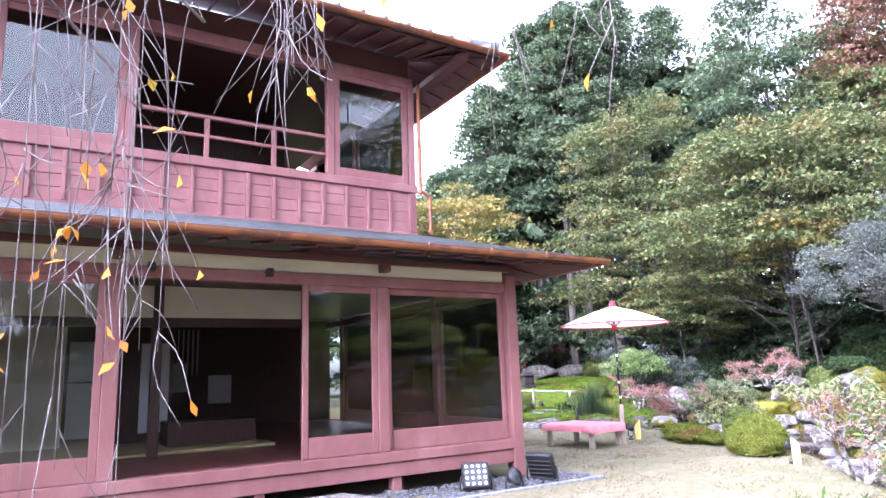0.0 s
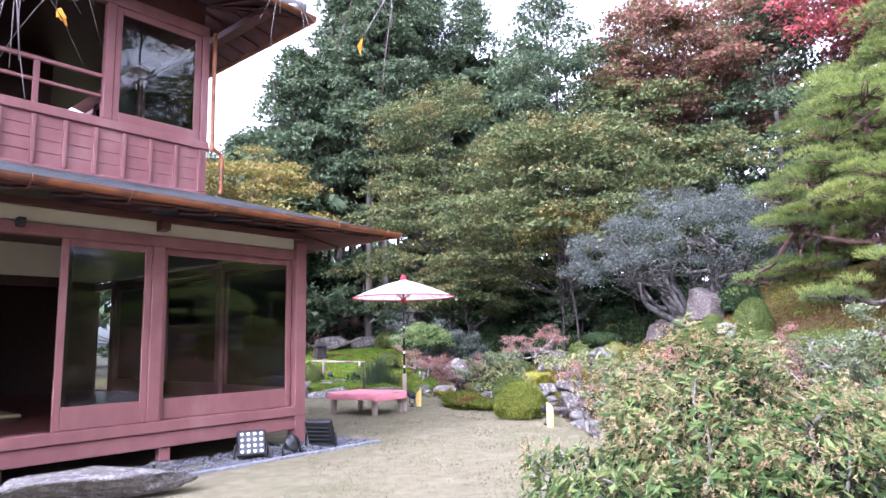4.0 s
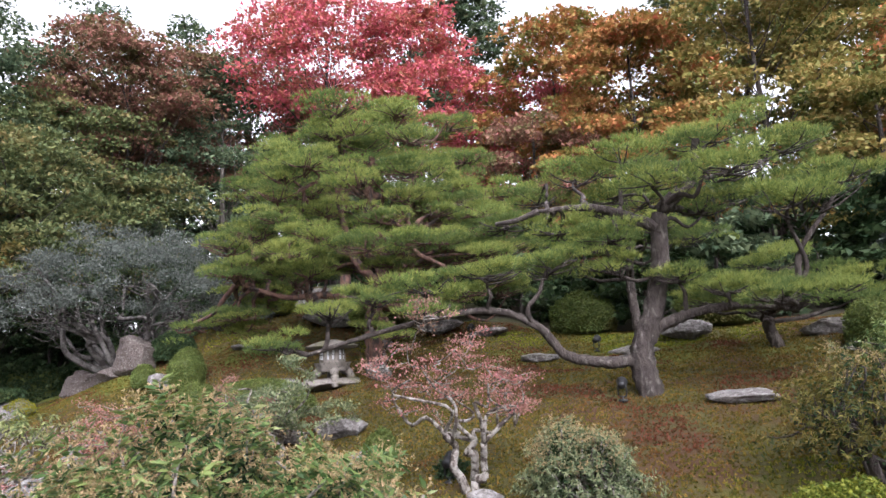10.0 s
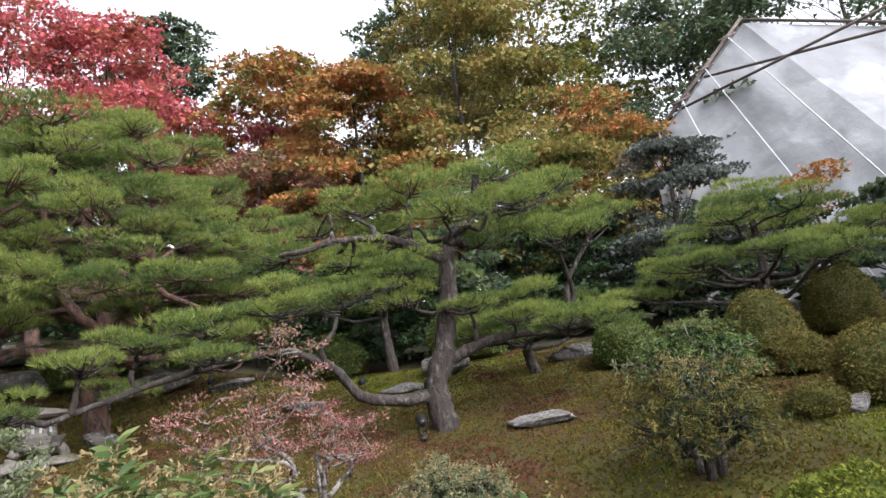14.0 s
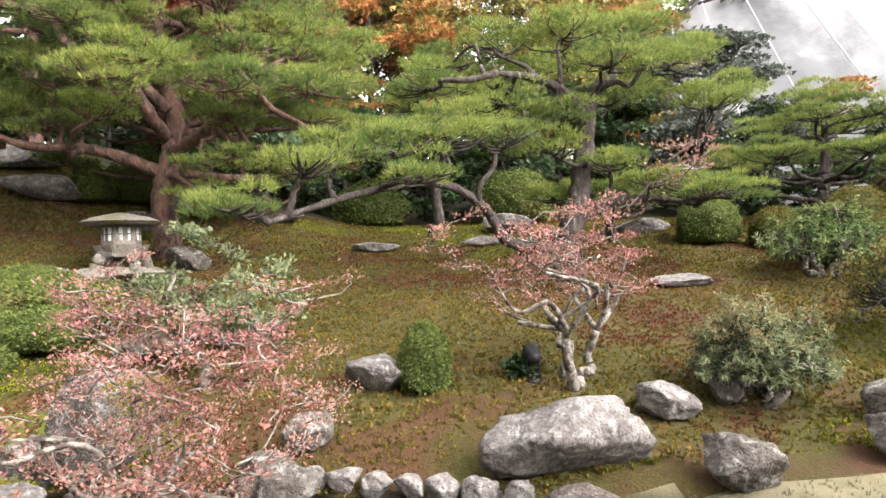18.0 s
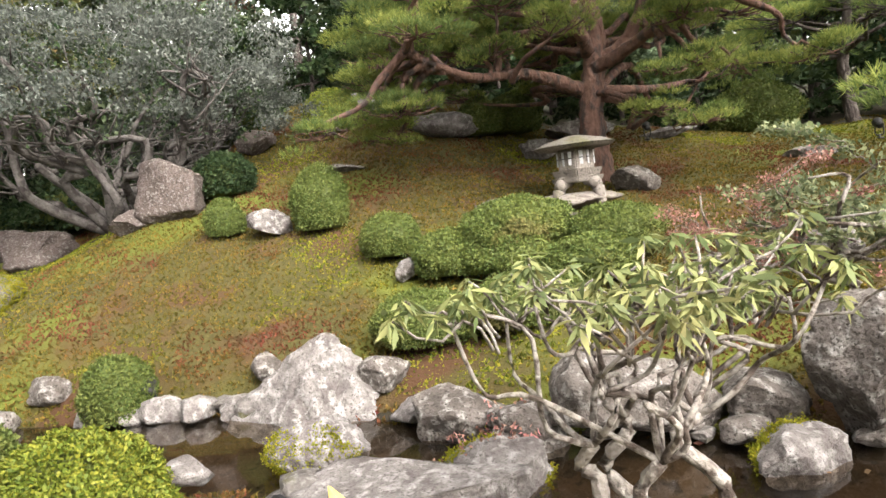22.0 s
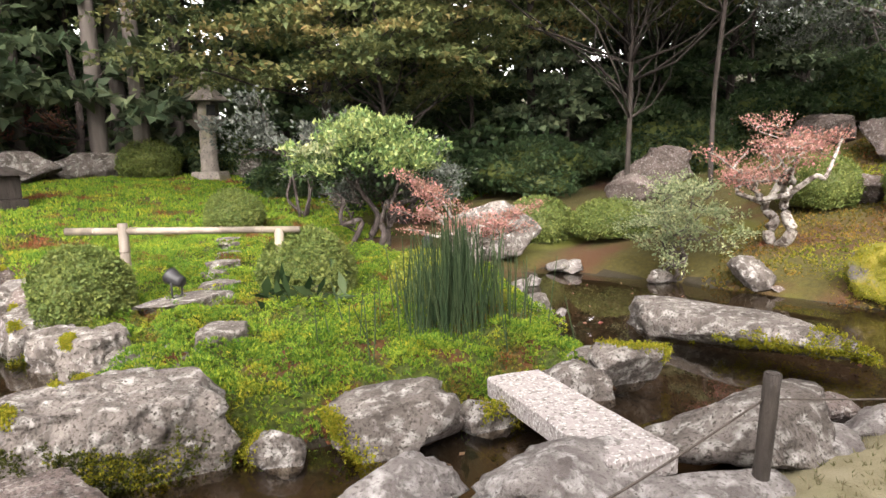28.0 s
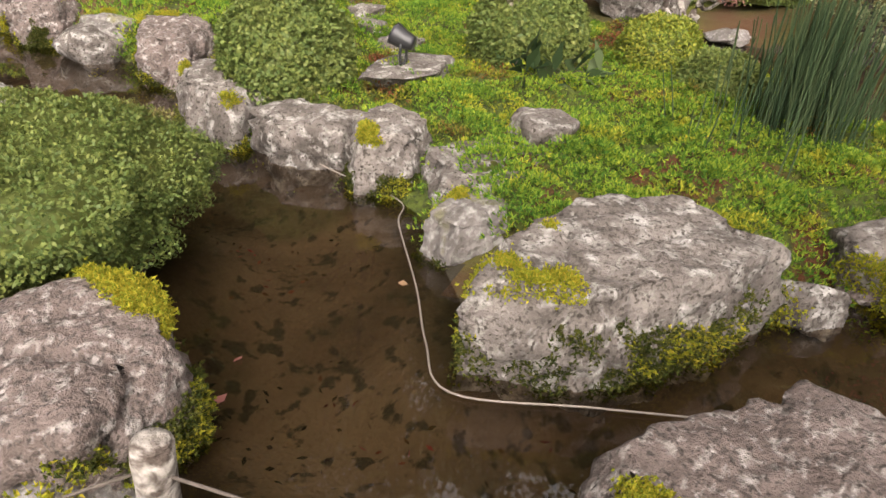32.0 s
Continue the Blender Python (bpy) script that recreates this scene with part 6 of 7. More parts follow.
for x, y, a in ((1.93, 21.35, 200), (9.5, 3.75, 100), (6.75, 4.85, 90), (7.0, 13.05, 120), (13.9, 8.1, 90), (5.3, 21.9, 150), (3.1, 14.1, 200), (4.55, 10.55, 250), (12.9, 5.0, 80)):
    garden_spot(x, y, a, lift=0.13 if y > 21 and x < 2 else 0.0)

fence = thing("bamboo_fence", pose(0, 0, 0), "low fence of one grey bamboo rail on short posts", "fence")
for x, y, t in ((1.75, 22.0, 0.80), (2.78, 21.1, 0.72)):
    p = part("post", tube([(x, y, -0.05), (x, y, t)], 0.045, 0.043, 10, 2), M_BAMBOO, fence)
    for z in (0.3, 0.55):
        part("node", tube([(x, y, z - 0.008), (x, y, z + 0.008)], 0.048, 0.048, 10, 2), M_BAMBOO, p)
ra, rb = np.array([1.38, 22.34, 0.74]), np.array([2.92, 20.98, 0.70])
rl = part("rail", tube([ra, rb], 0.034, 0.03, 10, 2), M_BAMBOO, fence)
for k in (0.12, 0.3, 0.48, 0.66, 0.84):
    c = ra + (rb - ra) * k
    d = (rb - ra) / 2.4 * 0.008
    part("node", tube([c - d, c + d], 0.036, 0.036, 10, 2), M_BAMBOO, rl)


def stake(x, y, h, label="short charred round fence post on the lawn edge", mat=M_POST, r=0.034):
    ob = thing("fence_post", pose(x, y, float(height(x, y)), 3, 2, 0), label, "post", "lawn edge posts")
    part("wood", tube([(0, 0, -0.08), (0, 0, h * 0.5), (0, 0, h)], r, r * 0.94, 12, 6, 0.05), mat, ob)
    part("end_grain", tube([(0, 0, h + 0.0005), (0, 0, h + 0.004)], r * 0.88, r * 0.8, 12, 2), mat, ob)


STAKES = [(4.42, 15.6), (2.42, 16.8), (0.2, 17.1), (-0.86, 19.58)]
for x, y in STAKES[:3]:
    stake(x, y, 0.47)
stake(*STAKES[3], 0.34, "short pale weathered post on the west bank", M_PALEBARK, 0.046)

for a, b in zip([(5.3, 13.9, 0.3)] + [(x, y, 0.36) for x, y in STAKES[:3]] + [(-0.86, 19.58, 0.18)], [(x, y, 0.36) for x, y in STAKES[:3]] + [(-0.86, 19.58, 0.18), (-2.6, 20.4, 0.3)]):
    a, b = np.array(a), np.array(b)
    cd = part("cord", tube([a, (a + b) / 2 - np.array([0, 0, 0.10]), b], 0.0045, 0.0045, 5, 14), M_CORD)
    tagged(cd, "thin dark cord strung between the lawn posts", "rope", "lawn edge cords")


def bamboo_stub(x, y, h, turn):
    ob = thing("bamboo_stub", pose(x, y, float(height(x, y)), 0, 0, turn), "yellow bamboo tube with a slanting cut top", "bamboo stake", "bamboo stakes")
    n, r = 16, 0.05
    a = np.linspace(0, 2 * np.pi, n, endpoint=False)
    rows = []
    for rr, top in ((r, True), (r - 0.009, True)):
        rows.append(np.stack([np.cos(a) * rr, np.sin(a) * rr, np.full(n, -0.05)], 1))
        rows.append(np.stack([np.cos(a) * rr, np.sin(a) * rr, h + np.cos(a) * 0.06], 1))
    V = np.concatenate(rows)
    s = np.arange(n)
    t = (s + 1) % n
    F = np.concatenate([np.stack([s, t, n + t, n + s], 1), np.stack([2 * n + s, 3 * n + s, 3 * n + t, 2 * n + t], 1), np.stack([n + s, n + t, 3 * n + t, 3 * n + s], 1)])
    part("tube", (V, F), M_YBAMBOO, ob)
    part("node", tube([(0, 0, h * 0.4), (0, 0, h * 0.4 + 0.012)], 0.053, 0.053, 14, 2), M_YBAMBOO, ob)


for x, y, a in ((2.25, 4.45, 30), (2.62, 5.3, 200), (4.5, 10.3, 120), (2.0, 3.2, 60), (3.25, 14.15, 0)):
    bamboo_stub(x, y, 0.30, a)
cable = part("cable", tube([(1.29, 17.95, -0.12), (0.94, 18.1, -0.128), (0.78, 18.33, -0.128), (0.5, 18.75, -0.128), (0.28, 19.07, -0.128), (0.03, 19.44, -0.128), (0.17, 19.66, -0.128), (0.41, 19.91, -0.128), (0.75, 20.31, -0.128), (0.93, 20.47, -0.128), (0.93, 20.95, -0.12), (0.97, 21.59, -0.1)], 0.0038, 0.0038, 6, 80), M_CABLE)
tagged(cable, "pale lamp cable lying in the water", "cable")

# ---- garden pines ----
g = np.random.default_rng(5)
pads = []
for lvl in range(8):
    z = 1.05 + lvl * 0.545
    rr = 3.15 * math.sqrt(1 - (lvl / 8.6) ** 2)
    k = max(4, int(2 * math.pi * rr / 1.5))
    for i in range(k):
        a = 2 * math.pi * (i + 0.5 * (lvl % 2)) / k + g.uniform(-0.2, 0.2)
        q = rr * g.uniform(0.75, 1.0)
        pads.append((math.cos(a) * q, math.sin(a) * q + 0.1, z + g.uniform(-0.2, 0.2) - 0.08 * q, g.uniform(0.5, 0.78)))
    if rr > 1.7:
        for i in range(k // 2):
            a = 2 * math.pi * i / (k // 2) + g.uniform(-0.3, 0.3)
            pads.append((math.cos(a) * rr * 0.5, math.sin(a) * rr * 0.5, z + 0.3 + g.uniform(-0.1, 0.1), g.uniform(0.45, 0.65)))
# the pads behind the trunk hang higher, and the lantern stands clear
pads = [(a, b, c + 0.95 if a > -0.6 and c < 2.3 else c, d) for a, b, c, d in pads]
pads = [q for q in pads if not (q[2] < 1.75 and q[0] < 0.3 and q[1] < 2.0)]
pads += [(-1.21, 3.07, 1.15, 0.5), (-1.74, 3.34, 0.97, 0.45), (-0.72, 2.47, 1.41, 0.55), (-0.73, 2.06, 2.1, 0.6), (-1.06, 2.56, 2.3, 0.55), (-0.41, 1.29, 1.95, 0.5), (-1.11, -0.65, 0.78, 0.42), (-1.28, -1.18, 0.58, 0.42), (-0.81, -1.83, 1.1, 0.5), (-1.01, -2.51, 1.16, 0.5), (0.2, 0, 4.95, 0.8), (-0.6, 0.6, 4.8, 0.7), (-0.4, -0.7, 4.8, 0.7), (-1.3, -1.2, 1.25, 0.4), (-1.5, -0.75, 1.15, 0.35)]
pine(11.6, 9.0, [(0, 0, -0.1), (-0.1, 0.05, 0.9), (0.1, -0.1, 2.0), (-0.05, 0.1, 3.2), (0.1, 0, 4.8)], pads, "tall many-tiered garden pine with red-brown bark on the moss hill", r=0.175, seed=3, fork=1.2,
     boughs=[[(0, 0, 1.75), (-0.45, 0.15, 2.1), (-0.35, 0.5, 2.9), (-0.7, 0.4, 3.7), (-0.5, 0.3, 4.6)], [(0, 0, 1.6), (0.1, -0.55, 1.9), (-0.1, -0.85, 2.7), (0.2, -0.9, 3.6), (-0.1, -1.2, 4.4)], [(0, 0, 1.2), (-0.5, 0.8, 1.5), (-1.0, 1.5, 1.5), (-1.6, 2.2, 1.8)], [(0, 0, 1.5), (-0.5, -0.6, 1.7), (-0.9, -1.2, 2.1), (-1.2, -1.6, 2.4)], [(0, 0, 2.2), (-0.8, 0.5, 2.7), (-1.5, 0.9, 3.0)]])

pads = [(0.42, -1.03, 3.84, 0.75), (-0.03, 0.06, 3.6, 0.7), (0.35, 0.89, 3.62, 0.6), (0.67, -1.9, 3.55, 0.65), (-0.29, -1.33, 3.04, 0.6), (-0.6, -0.41, 2.92, 0.6), (0.39, -2.45, 2.78, 0.6), (-0.14, -1.94, 2.43, 0.6), (0.4, 1.54, 3.25, 0.55), (-0.12, 1.91, 2.68, 0.6), (-0.39, 0.98, 2.34, 0.55), (1.0, 0.6, 3.32, 0.6), (-0.37, 0.32, 2.07, 0.55), (1.51, -0.5, 3.7, 0.7), (1.5, -1.55, 3.15, 0.7), (0.72, -0.86, 2.69, 0.6)]
low = [(-0.37, 0.35, 1.69, 0.45), (-0.19, -0.51, 1.53, 0.45), (-0.71, 1.02, 1.78, 0.5), (-1.22, 1.73, 1.71, 0.6), (-1.69, 2.36, 1.54, 0.5), (-2.26, 2.83, 1.41, 0.5), (-2.72, 3.19, 1.24, 0.4), (-2.14, 2.15, 1.16, 0.4), (-3.1, 3.75, 0.85, 0.42),
       (-0.1, -1.1, 1.3, 0.5), (0.2, -1.7, 1.22, 0.6), (-0.3, -2.2, 1.1, 0.5), (0.5, -2.3, 1.25, 0.45), (-0.6, -1.6, 1.1, 0.4)]
pads = [(a, b, 2.0 + (c - 2.0) * 0.78, d) for a, b, c, d in pads]
pine(9.9, 3.45, [(0, 0, -0.1), (-0.05, 0.08, 0.5), (0.0, -0.1, 1.0), (0.15, -0.25, 1.7), (0.05, -0.35, 2.4), (0.3, -0.75, 2.85), (0.2, -0.9, 3.4)], pads + low, "spreading garden pine with thick leaning trunk and long low branch", bark=M_BARK, r=0.155, seed=9,
     boughs=[[(-0.02, 0.02, 0.45), (-0.25, 0.5, 0.42), (-0.45, 1.0, 0.55), (-0.65, 1.3, 0.95), (-1.0, 1.9, 1.2), (-1.9, 2.8, 1.0), (-2.8, 3.5, 0.7)], [(0.0, -0.05, 0.8), (0.05, -0.6, 1.0), (0.1, -1.2, 1.05), (0.1, -1.8, 0.95)], [(0.05, -0.3, 2.2), (-0.4, 0.4, 2.5), (-0.8, 1.1, 2.5)]])
pine(12.3, 1.95, [(0, 0, -0.1), (-0.2, 0.1, 0.4), (0.1, -0.2, 0.8), (0.2, -0.3, 1.2)], [(-0.5, 0.6, 0.75, 0.6), (0.2, 1.0, 0.8, 0.6), (-0.3, -0.6, 0.9, 0.65), (0.3, -1.2, 0.75, 0.6), (0.2, 0, 1.3, 0.7), (-0.8, 0, 0.6, 0.5)], "low spreading pine behind the great pine", bark=M_BARK, r=0.09, seed=12)
pads = [(math.cos(a) * q, math.sin(a) * q, z, r) for a, q, z, r in ((0.2, 1.5, 1.5, 0.7), (1.1, 1.6, 1.4, 0.7), (2.0, 1.7, 1.35, 0.75), (2.9, 1.6, 1.3, 0.7), (3.8, 1.5, 1.45, 0.7), (4.8, 1.7, 1.3, 0.7), (5.6, 1.5, 1.5, 0.7), (0.8, 0.9, 2.0, 0.7), (2.4, 1.0, 2.0, 0.7), (3.9, 0.9, 2.1, 0.7), (5.3, 1.0, 2.0, 0.7), (1.5, 2.2, 1.0, 0.6), (3.1, 2.3, 1.0, 0.6), (0.0, 0.2, 2.45, 0.7))]
pine(12.6, -2.3, [(0, 0, -0.1), (-0.1, 0.15, 0.6), (0.1, -0.05, 1.2), (0, 0, 2.2)], pads, "broad low garden pine before the scaffold", bark=M_BARK, r=0.12, seed=21)
pine(14.8, 4.6, [(0, 0, -0.1), (0.05, 0.1, 1.0), (-0.05, 0, 2.0), (0, 0, 3.0)], [(m[0] * 0.8, m[1] * 0.8, m[2] + 0.6, m[3]) for m in pads], "slim pine behind the great pines", bark=M_BARK, r=0.10, seed=22)
pine(15.2, 12.5, [(0, 0, -0.1), (0.1, 0.1, 1.4), (-0.1, -0.1, 2.8), (0, 0, 4.4)], [(m[0] * 1.1, m[1] * 1.1, m[2] + 1.9, m[3]) for m in pads], "pine higher on the hill", bark=M_REDBARK, r=0.14, seed=23)

# ---- clipped shrubs ----
for i, (x, y, rx, ry, rz, mat, n, s) in enumerate([
    (6.83, 5.72, 0.2, 0.2, 0.33, L_AZALEA, 2000, 0.03), (4.2, 1.5, 0.44, 0.44, 0.5, L_YELLOW, 10000, 0.022),
    (8.75, 10.7, 0.36, 0.42, 0.28, L_AZALEA, 2600, 0.032), (8.75, 10.15, 0.45, 0.55, 0.28, L_AZALEA, 2800, 0.032), (7.55, 10.7, 0.38, 0.46, 0.27, L_AZALEA, 3000, 0.03),
    (7.7, 9.85, 0.45, 0.55, 0.25, L_AZALEA, 3400, 0.03), (9.3, 10.0, 0.6, 0.95, 0.34, L_AZALEA, 5200, 0.034), (8.95, 9.0, 0.45, 0.55, 0.3, L_AZALEA, 2600, 0.032), (8.4, 9.3, 0.4, 0.48, 0.25, L_AZALEA, 2600, 0.032),
    (9.92, 12.5, 0.34, 0.36, 0.5, L_AZALEA, 2800, 0.032), (9.95, 13.85, 0.26, 0.26, 0.3, L_AZALEA, 1500, 0.03), (9.24, 11.42, 0.34, 0.36, 0.3, L_AZALEA, 1800, 0.03),
    (11.2, 14.5, 0.45, 0.5, 0.4, L_DARK, 2200, 0.05), (9.0, 18.6, 0.45, 0.5, 0.42, L_AZALEA, 2400, 0.034), (9.0, 17.45, 0.42, 0.44, 0.42, L_AZALEA, 2600, 0.034),
    (6.95, 13.3, 0.28, 0.3, 0.34, L_AZALEA, 2400, 0.03), (4.52, 12.15, 0.31, 0.31, 0.41, L_AZALEA, 6500, 0.026), (4.48, 11.54, 0.41, 0.42, 0.36, L_YELLOW, 9000, 0.024),
    (3.05, 21.1, 0.42, 0.42, 0.42, L_AZALEA, 4200, 0.034), (1.32, 21.75, 0.38, 0.38, 0.42, L_AZALEA, 4600, 0.03), (4.15, 24.8, 0.42, 0.42, 0.36, L_AZALEA, 2400, 0.035),
    (3.85, 20.4, 0.32, 0.32, 0.28, L_YELLOW, 2400, 0.03), (3.5, 19.8, 0.28, 0.28, 0.22, L_AZALEA, 1800, 0.03), (5.2, 31.0, 0.7, 0.6, 0.5, L_AZALEA, 2200, 0.05),
    (9.8, -1.0, 0.46, 0.46, 0.34, L_OLIVE, 4200, 0.035), (10.4, -1.05, 0.5, 0.5, 0.62, L_OLIVE, 3600, 0.035), (12.0, -3.1, 0.56, 0.56, 0.66, L_OLIVE, 4600, 0.035), (11.0, -0.2, 0.4, 0.4, 0.4, L_OLIVE, 2200, 0.035), (7.95, -0.3, 0.28, 0.28, 0.2, L_OLIVE, 1600, 0.03), (8.2, -1.15, 0.4, 0.5, 0.5, L_OLIVE, 2600, 0.035), (9.8, -0.2, 0.35, 0.4, 0.35, L_AZALEA, 1800, 0.035), (11.6, 0.6, 0.5, 0.5, 0.45, L_AZALEA, 2000, 0.04), (8.9, -2.0, 0.35, 0.35, 0.3, L_AZALEA, 1500, 0.035),
    (14.2, 10.4, 0.5, 0.55, 0.45, L_AZALEA, 2200, 0.04), (13.6, 10.9, 0.35, 0.4, 0.4, L_AZALEA, 1600, 0.04), (15.0, 3.0, 0.8, 0.9, 0.7, L_AZALEA, 2600, 0.05), (13.7, 13.6, 0.5, 0.5, 0.45, L_YELLOW, 1800, 0.04), (15.5, 6.0, 0.7, 0.8, 0.6, L_AZALEA, 2400, 0.05), (7.4, 21.8, 0.5, 0.5, 0.4, L_AZALEA, 1800, 0.04), (7.6, 20.7, 0.5, 0.6, 0.3, L_AZALEA, 1800, 0.04)]):
    shrub(x, y, rx, ry, rz, mat, "rounded clipped azalea, pale green" if mat is L_YELLOW else ("dark low evergreen shrub" if mat is L_DARK else "round clipped box, olive green and rust" if mat is L_OLIVE else "rounded clipped azalea, dull green"), i + 1, n, s)
shrub(-0.6, 21.1, 0.64, 0.8, 0.29, L_AZALEA, "wide low azalea hanging over the water", 61, 15000, 0.019, lumps=0.16, name="azalea_bush")
shrub(8.75, 17.0, 0.5, 0.3, 0.16, L_DARK, "blue-green creeping juniper on a block of stone", 62, 900, 0.05, lift=0.55)
shrub(4.3, 13.85, 0.62, 1.1, 0.17, L_MOUND, "low mound of clipped ground cover under the small trees", 63, 12000, 0.026, lumps=0.12, name="ground_cover")
# undergrowth in the dark leaf colour, which stands for the wood's shade
for i, (x, y, r, z) in enumerate(((8.6, 26.0, 1.0, 0.8), (10.8, 24.5, 1.2, 0.9), (9.6, 27.5, 1.3, 1.0), (12.8, 22.5, 1.2, 1.0), (6.9, 27.3, 0.8, 0.6), (7.3, 31.0, 1.1, 0.9), (13.8, 19.0, 1.2, 0.9), (15.3, 16.5, 1.2, 0.9), (14.2, 21.0, 1.0, 0.8), (-1.5, 27.0, 1.0, 0.9), (-2.5, 29.5, 1.2, 1.0))):
    shrub(x, y, r, r * 1.15, z * 0.75, L_DARK, "evergreen undergrowth bush at the wood's edge, coloured dark for the shade there", 80 + i, 2400, 0.09, lumps=0.2, name="bush", group="undergrowth")

# ---- open bushes and small trees ----
whorled(2.72, 3.68, 1.3, 0.9, 0.92, "large andromeda bush with cream flower sprays and glossy leaves", 4, 2100, 0.06, flowers=0.45)
whorled(6.15, 3.3, 0.82, 0.5, 0.5, "grey-green andromeda bush with faded flowers", 5, 620, 0.05, flowers=0.3, mat=L_PALEGREEN)
whorled(6.9, 1.2, 1.05, 0.8, 0.8, "loose olive-brown bush on the lower hill", 6, 430, 0.055, flowers=0.1, mat=L_OLIVE, bark=M_BARK)
whorled(4.85, 13.5, 0.95, 0.5, 0.5, "pale andromeda shrub with drooping leaves", 7, 200, 0.085, flowers=0.3, low=0.45, mat=L_DROOP)
whorled(9.2, 0.4, 1.0, 0.8, 0.8, "loose green bush behind the boulder", 8, 300, 0.08, flowers=0.05)
branchy(6.62, 4.55, 1.3, 0.85, L_ROSE, "small maple-like tree with white stems and rose-red leaves", seed=3, n=5200, size=0.03, r=0.05, stems=3, low=0.5, name="small_tree", twig_n=80, flatness=0.25)
branchy(4.76, 7.27, 0.98, 0.66, L_ROSE, "old azalea with lichened branches and rose-red leaves", seed=4, n=11500, size=0.022, r=0.04, stems=4, low=0.2, twig_n=190, flatness=0.3)
layered_tree(4.72, 9.15, 1.18, 0.66, "small lichened tree with drooping yellow-green leaves by the water")
branchy(7.2, 7.5, 1.15, 0.75, L_PALEGREEN, "small pale-stemmed tree with grey-green leaves", seed=6, n=4200, size=0.05, r=0.05, stems=1, low=0.5, name="small_tree")
branchy(7.25, 8.2, 1.15, 0.6, L_PALEROSE, "thin rose-leaved azalea behind the boulder", seed=7, n=3500, size=0.026, r=0.035, stems=2, low=0.4)
branchy(4.38, 15.15, 1.1, 0.75, L_PALEROSE, "small spreading azalea with rusty pink leaves beside the pond", seed=8, n=7000, size=0.028, r=0.05, stems=2, low=0.45, bark=M_BARK)
branchy(4.72, 14.1, 1.05, 0.7, L_PALEGREEN, "small crooked tree with pale green leaves on the mound", seed=9, n=2600, size=0.06, r=0.055, stems=2, low=0.45, bark=M_BARK, name="small_tree")
branchy(7.65, 18.6, 1.4, 1.0, L_PALEROSE, "white-stemmed azalea with rose-red leaves on the bank", seed=10, n=5200, size=0.034, r=0.07, stems=2, low=0.5)
branchy(4.68, 20.6, 1.3, 0.72, L_PALEROSE, "rose-leaved azalea by the big boulder", seed=11, n=5000, size=0.03, r=0.04, stems=3, low=0.4)
dome_tree(5.1, 22.8, 1.75, 1.0, 1.05, L_PIERIS, "rounded old azalea tree with pale green leaves and grey trunk", seed=12, n=11000, size=0.06, stems=4, foot=0.6, girth=0.055, clumps=110, under=0.10, name="small_tree", bark=M_BARK, puff=0.08, inner=0.2)
dome_tree(6.6, 24.0, 1.5, 1.0, 1.0, L_GREY, "grey-green rounded bush tree", seed=13, n=8000, size=0.06, stems=4, foot=0.4, girth=0.05, clumps=90, under=-0.15, name="small_tree", bark=M_BARK, puff=0.10, inner=0.35)
branchy(6.65, 19.3, 1.35, 0.66, L_PALEGREEN, "feathery grey-green bush over the water", seed=14, n=6500, size=0.04, r=0.02, stems=6, low=0.12, bark=M_BARK, twig_n=110)
branchy(-1.5, 22.3, 1.2, 0.9, L_DARK, "dark leafy bush on the west bank", seed=15, n=3500, size=0.08, r=0.03, stems=5, low=0.2, bark=M_BARK)
branchy(6.0, 10.0, 0.5, 0.35, L_ROSE, "low azalea twigs between the bank rocks", seed=16, n=500, size=0.04, r=0.02, stems=3, low=0.2)
branchy(6.9, 4.9, 0.22, 0.16, L_DARK, "small fern-like plant at the tree's foot", seed=17, n=300, size=0.07, r=0.008, stems=4, low=0.2, bark=M_BARK)
branchy(2.85, 20.75, 0.35, 0.4, L_DARK, "broad-leaved plant under the shrub", seed=18, n=60, size=0.22, r=0.008, stems=5, low=0.3, bark=M_BARK, width=0.35, twig_n=12)
for s, (x, y, t, r) in enumerate(((5.6, 25.3, 2.4, 1.3), (0.6, 29.2, 2.0, 1.2), (3.2, 33.0, 2.2, 1.2))):
    branchy(x, y, t, r, L_DULLRED if s else L_GREY, "thin undergrowth bush before the trunks", seed=30 + s, n=1800, size=0.09, r=0.03, stems=4, low=0.2, bark=M_BARK)

reeds = thing("horsetail_clump", pose(3.1, 19.2, 0), "dense clump of dark green horsetail stems in the moss", "horsetail", kind="stuff")
n = 330
rr = np.abs(RNG.normal(size=n)) * 0.30
aa = RNG.uniform(0, 2 * np.pi, n)
base = np.stack([np.cos(aa) * rr * 1.25, np.sin(aa) * rr, np.full(n, -0.02)], 1)
tip = base + np.stack([RNG.normal(size=n) * 0.06, RNG.normal(size=n) * 0.06, (0.95 - 0.6 * rr) * RNG.uniform(0.6, 1.05, n)], 1)
w = 0.0055
d1, d2 = np.array([w, 0, 0]), np.array([-w / 2, w * 0.87, 0])
d3 = np.array([-w / 2, -w * 0.87, 0])
V = np.stack([base + d1, base + d2, base + d3, tip + d1 * 0.7, tip + d2 * 0.7, tip + d3 * 0.7], 1).reshape(-1, 3)
o = np.arange(n)[:, None] * 6
F = np.concatenate([o + np.array([[0, 1, 4, 3]]), o + np.array([[1, 2, 5, 4]]), o + np.array([[2, 0, 3, 5]])])
part("stems", (V, F), L_REED, reeds)

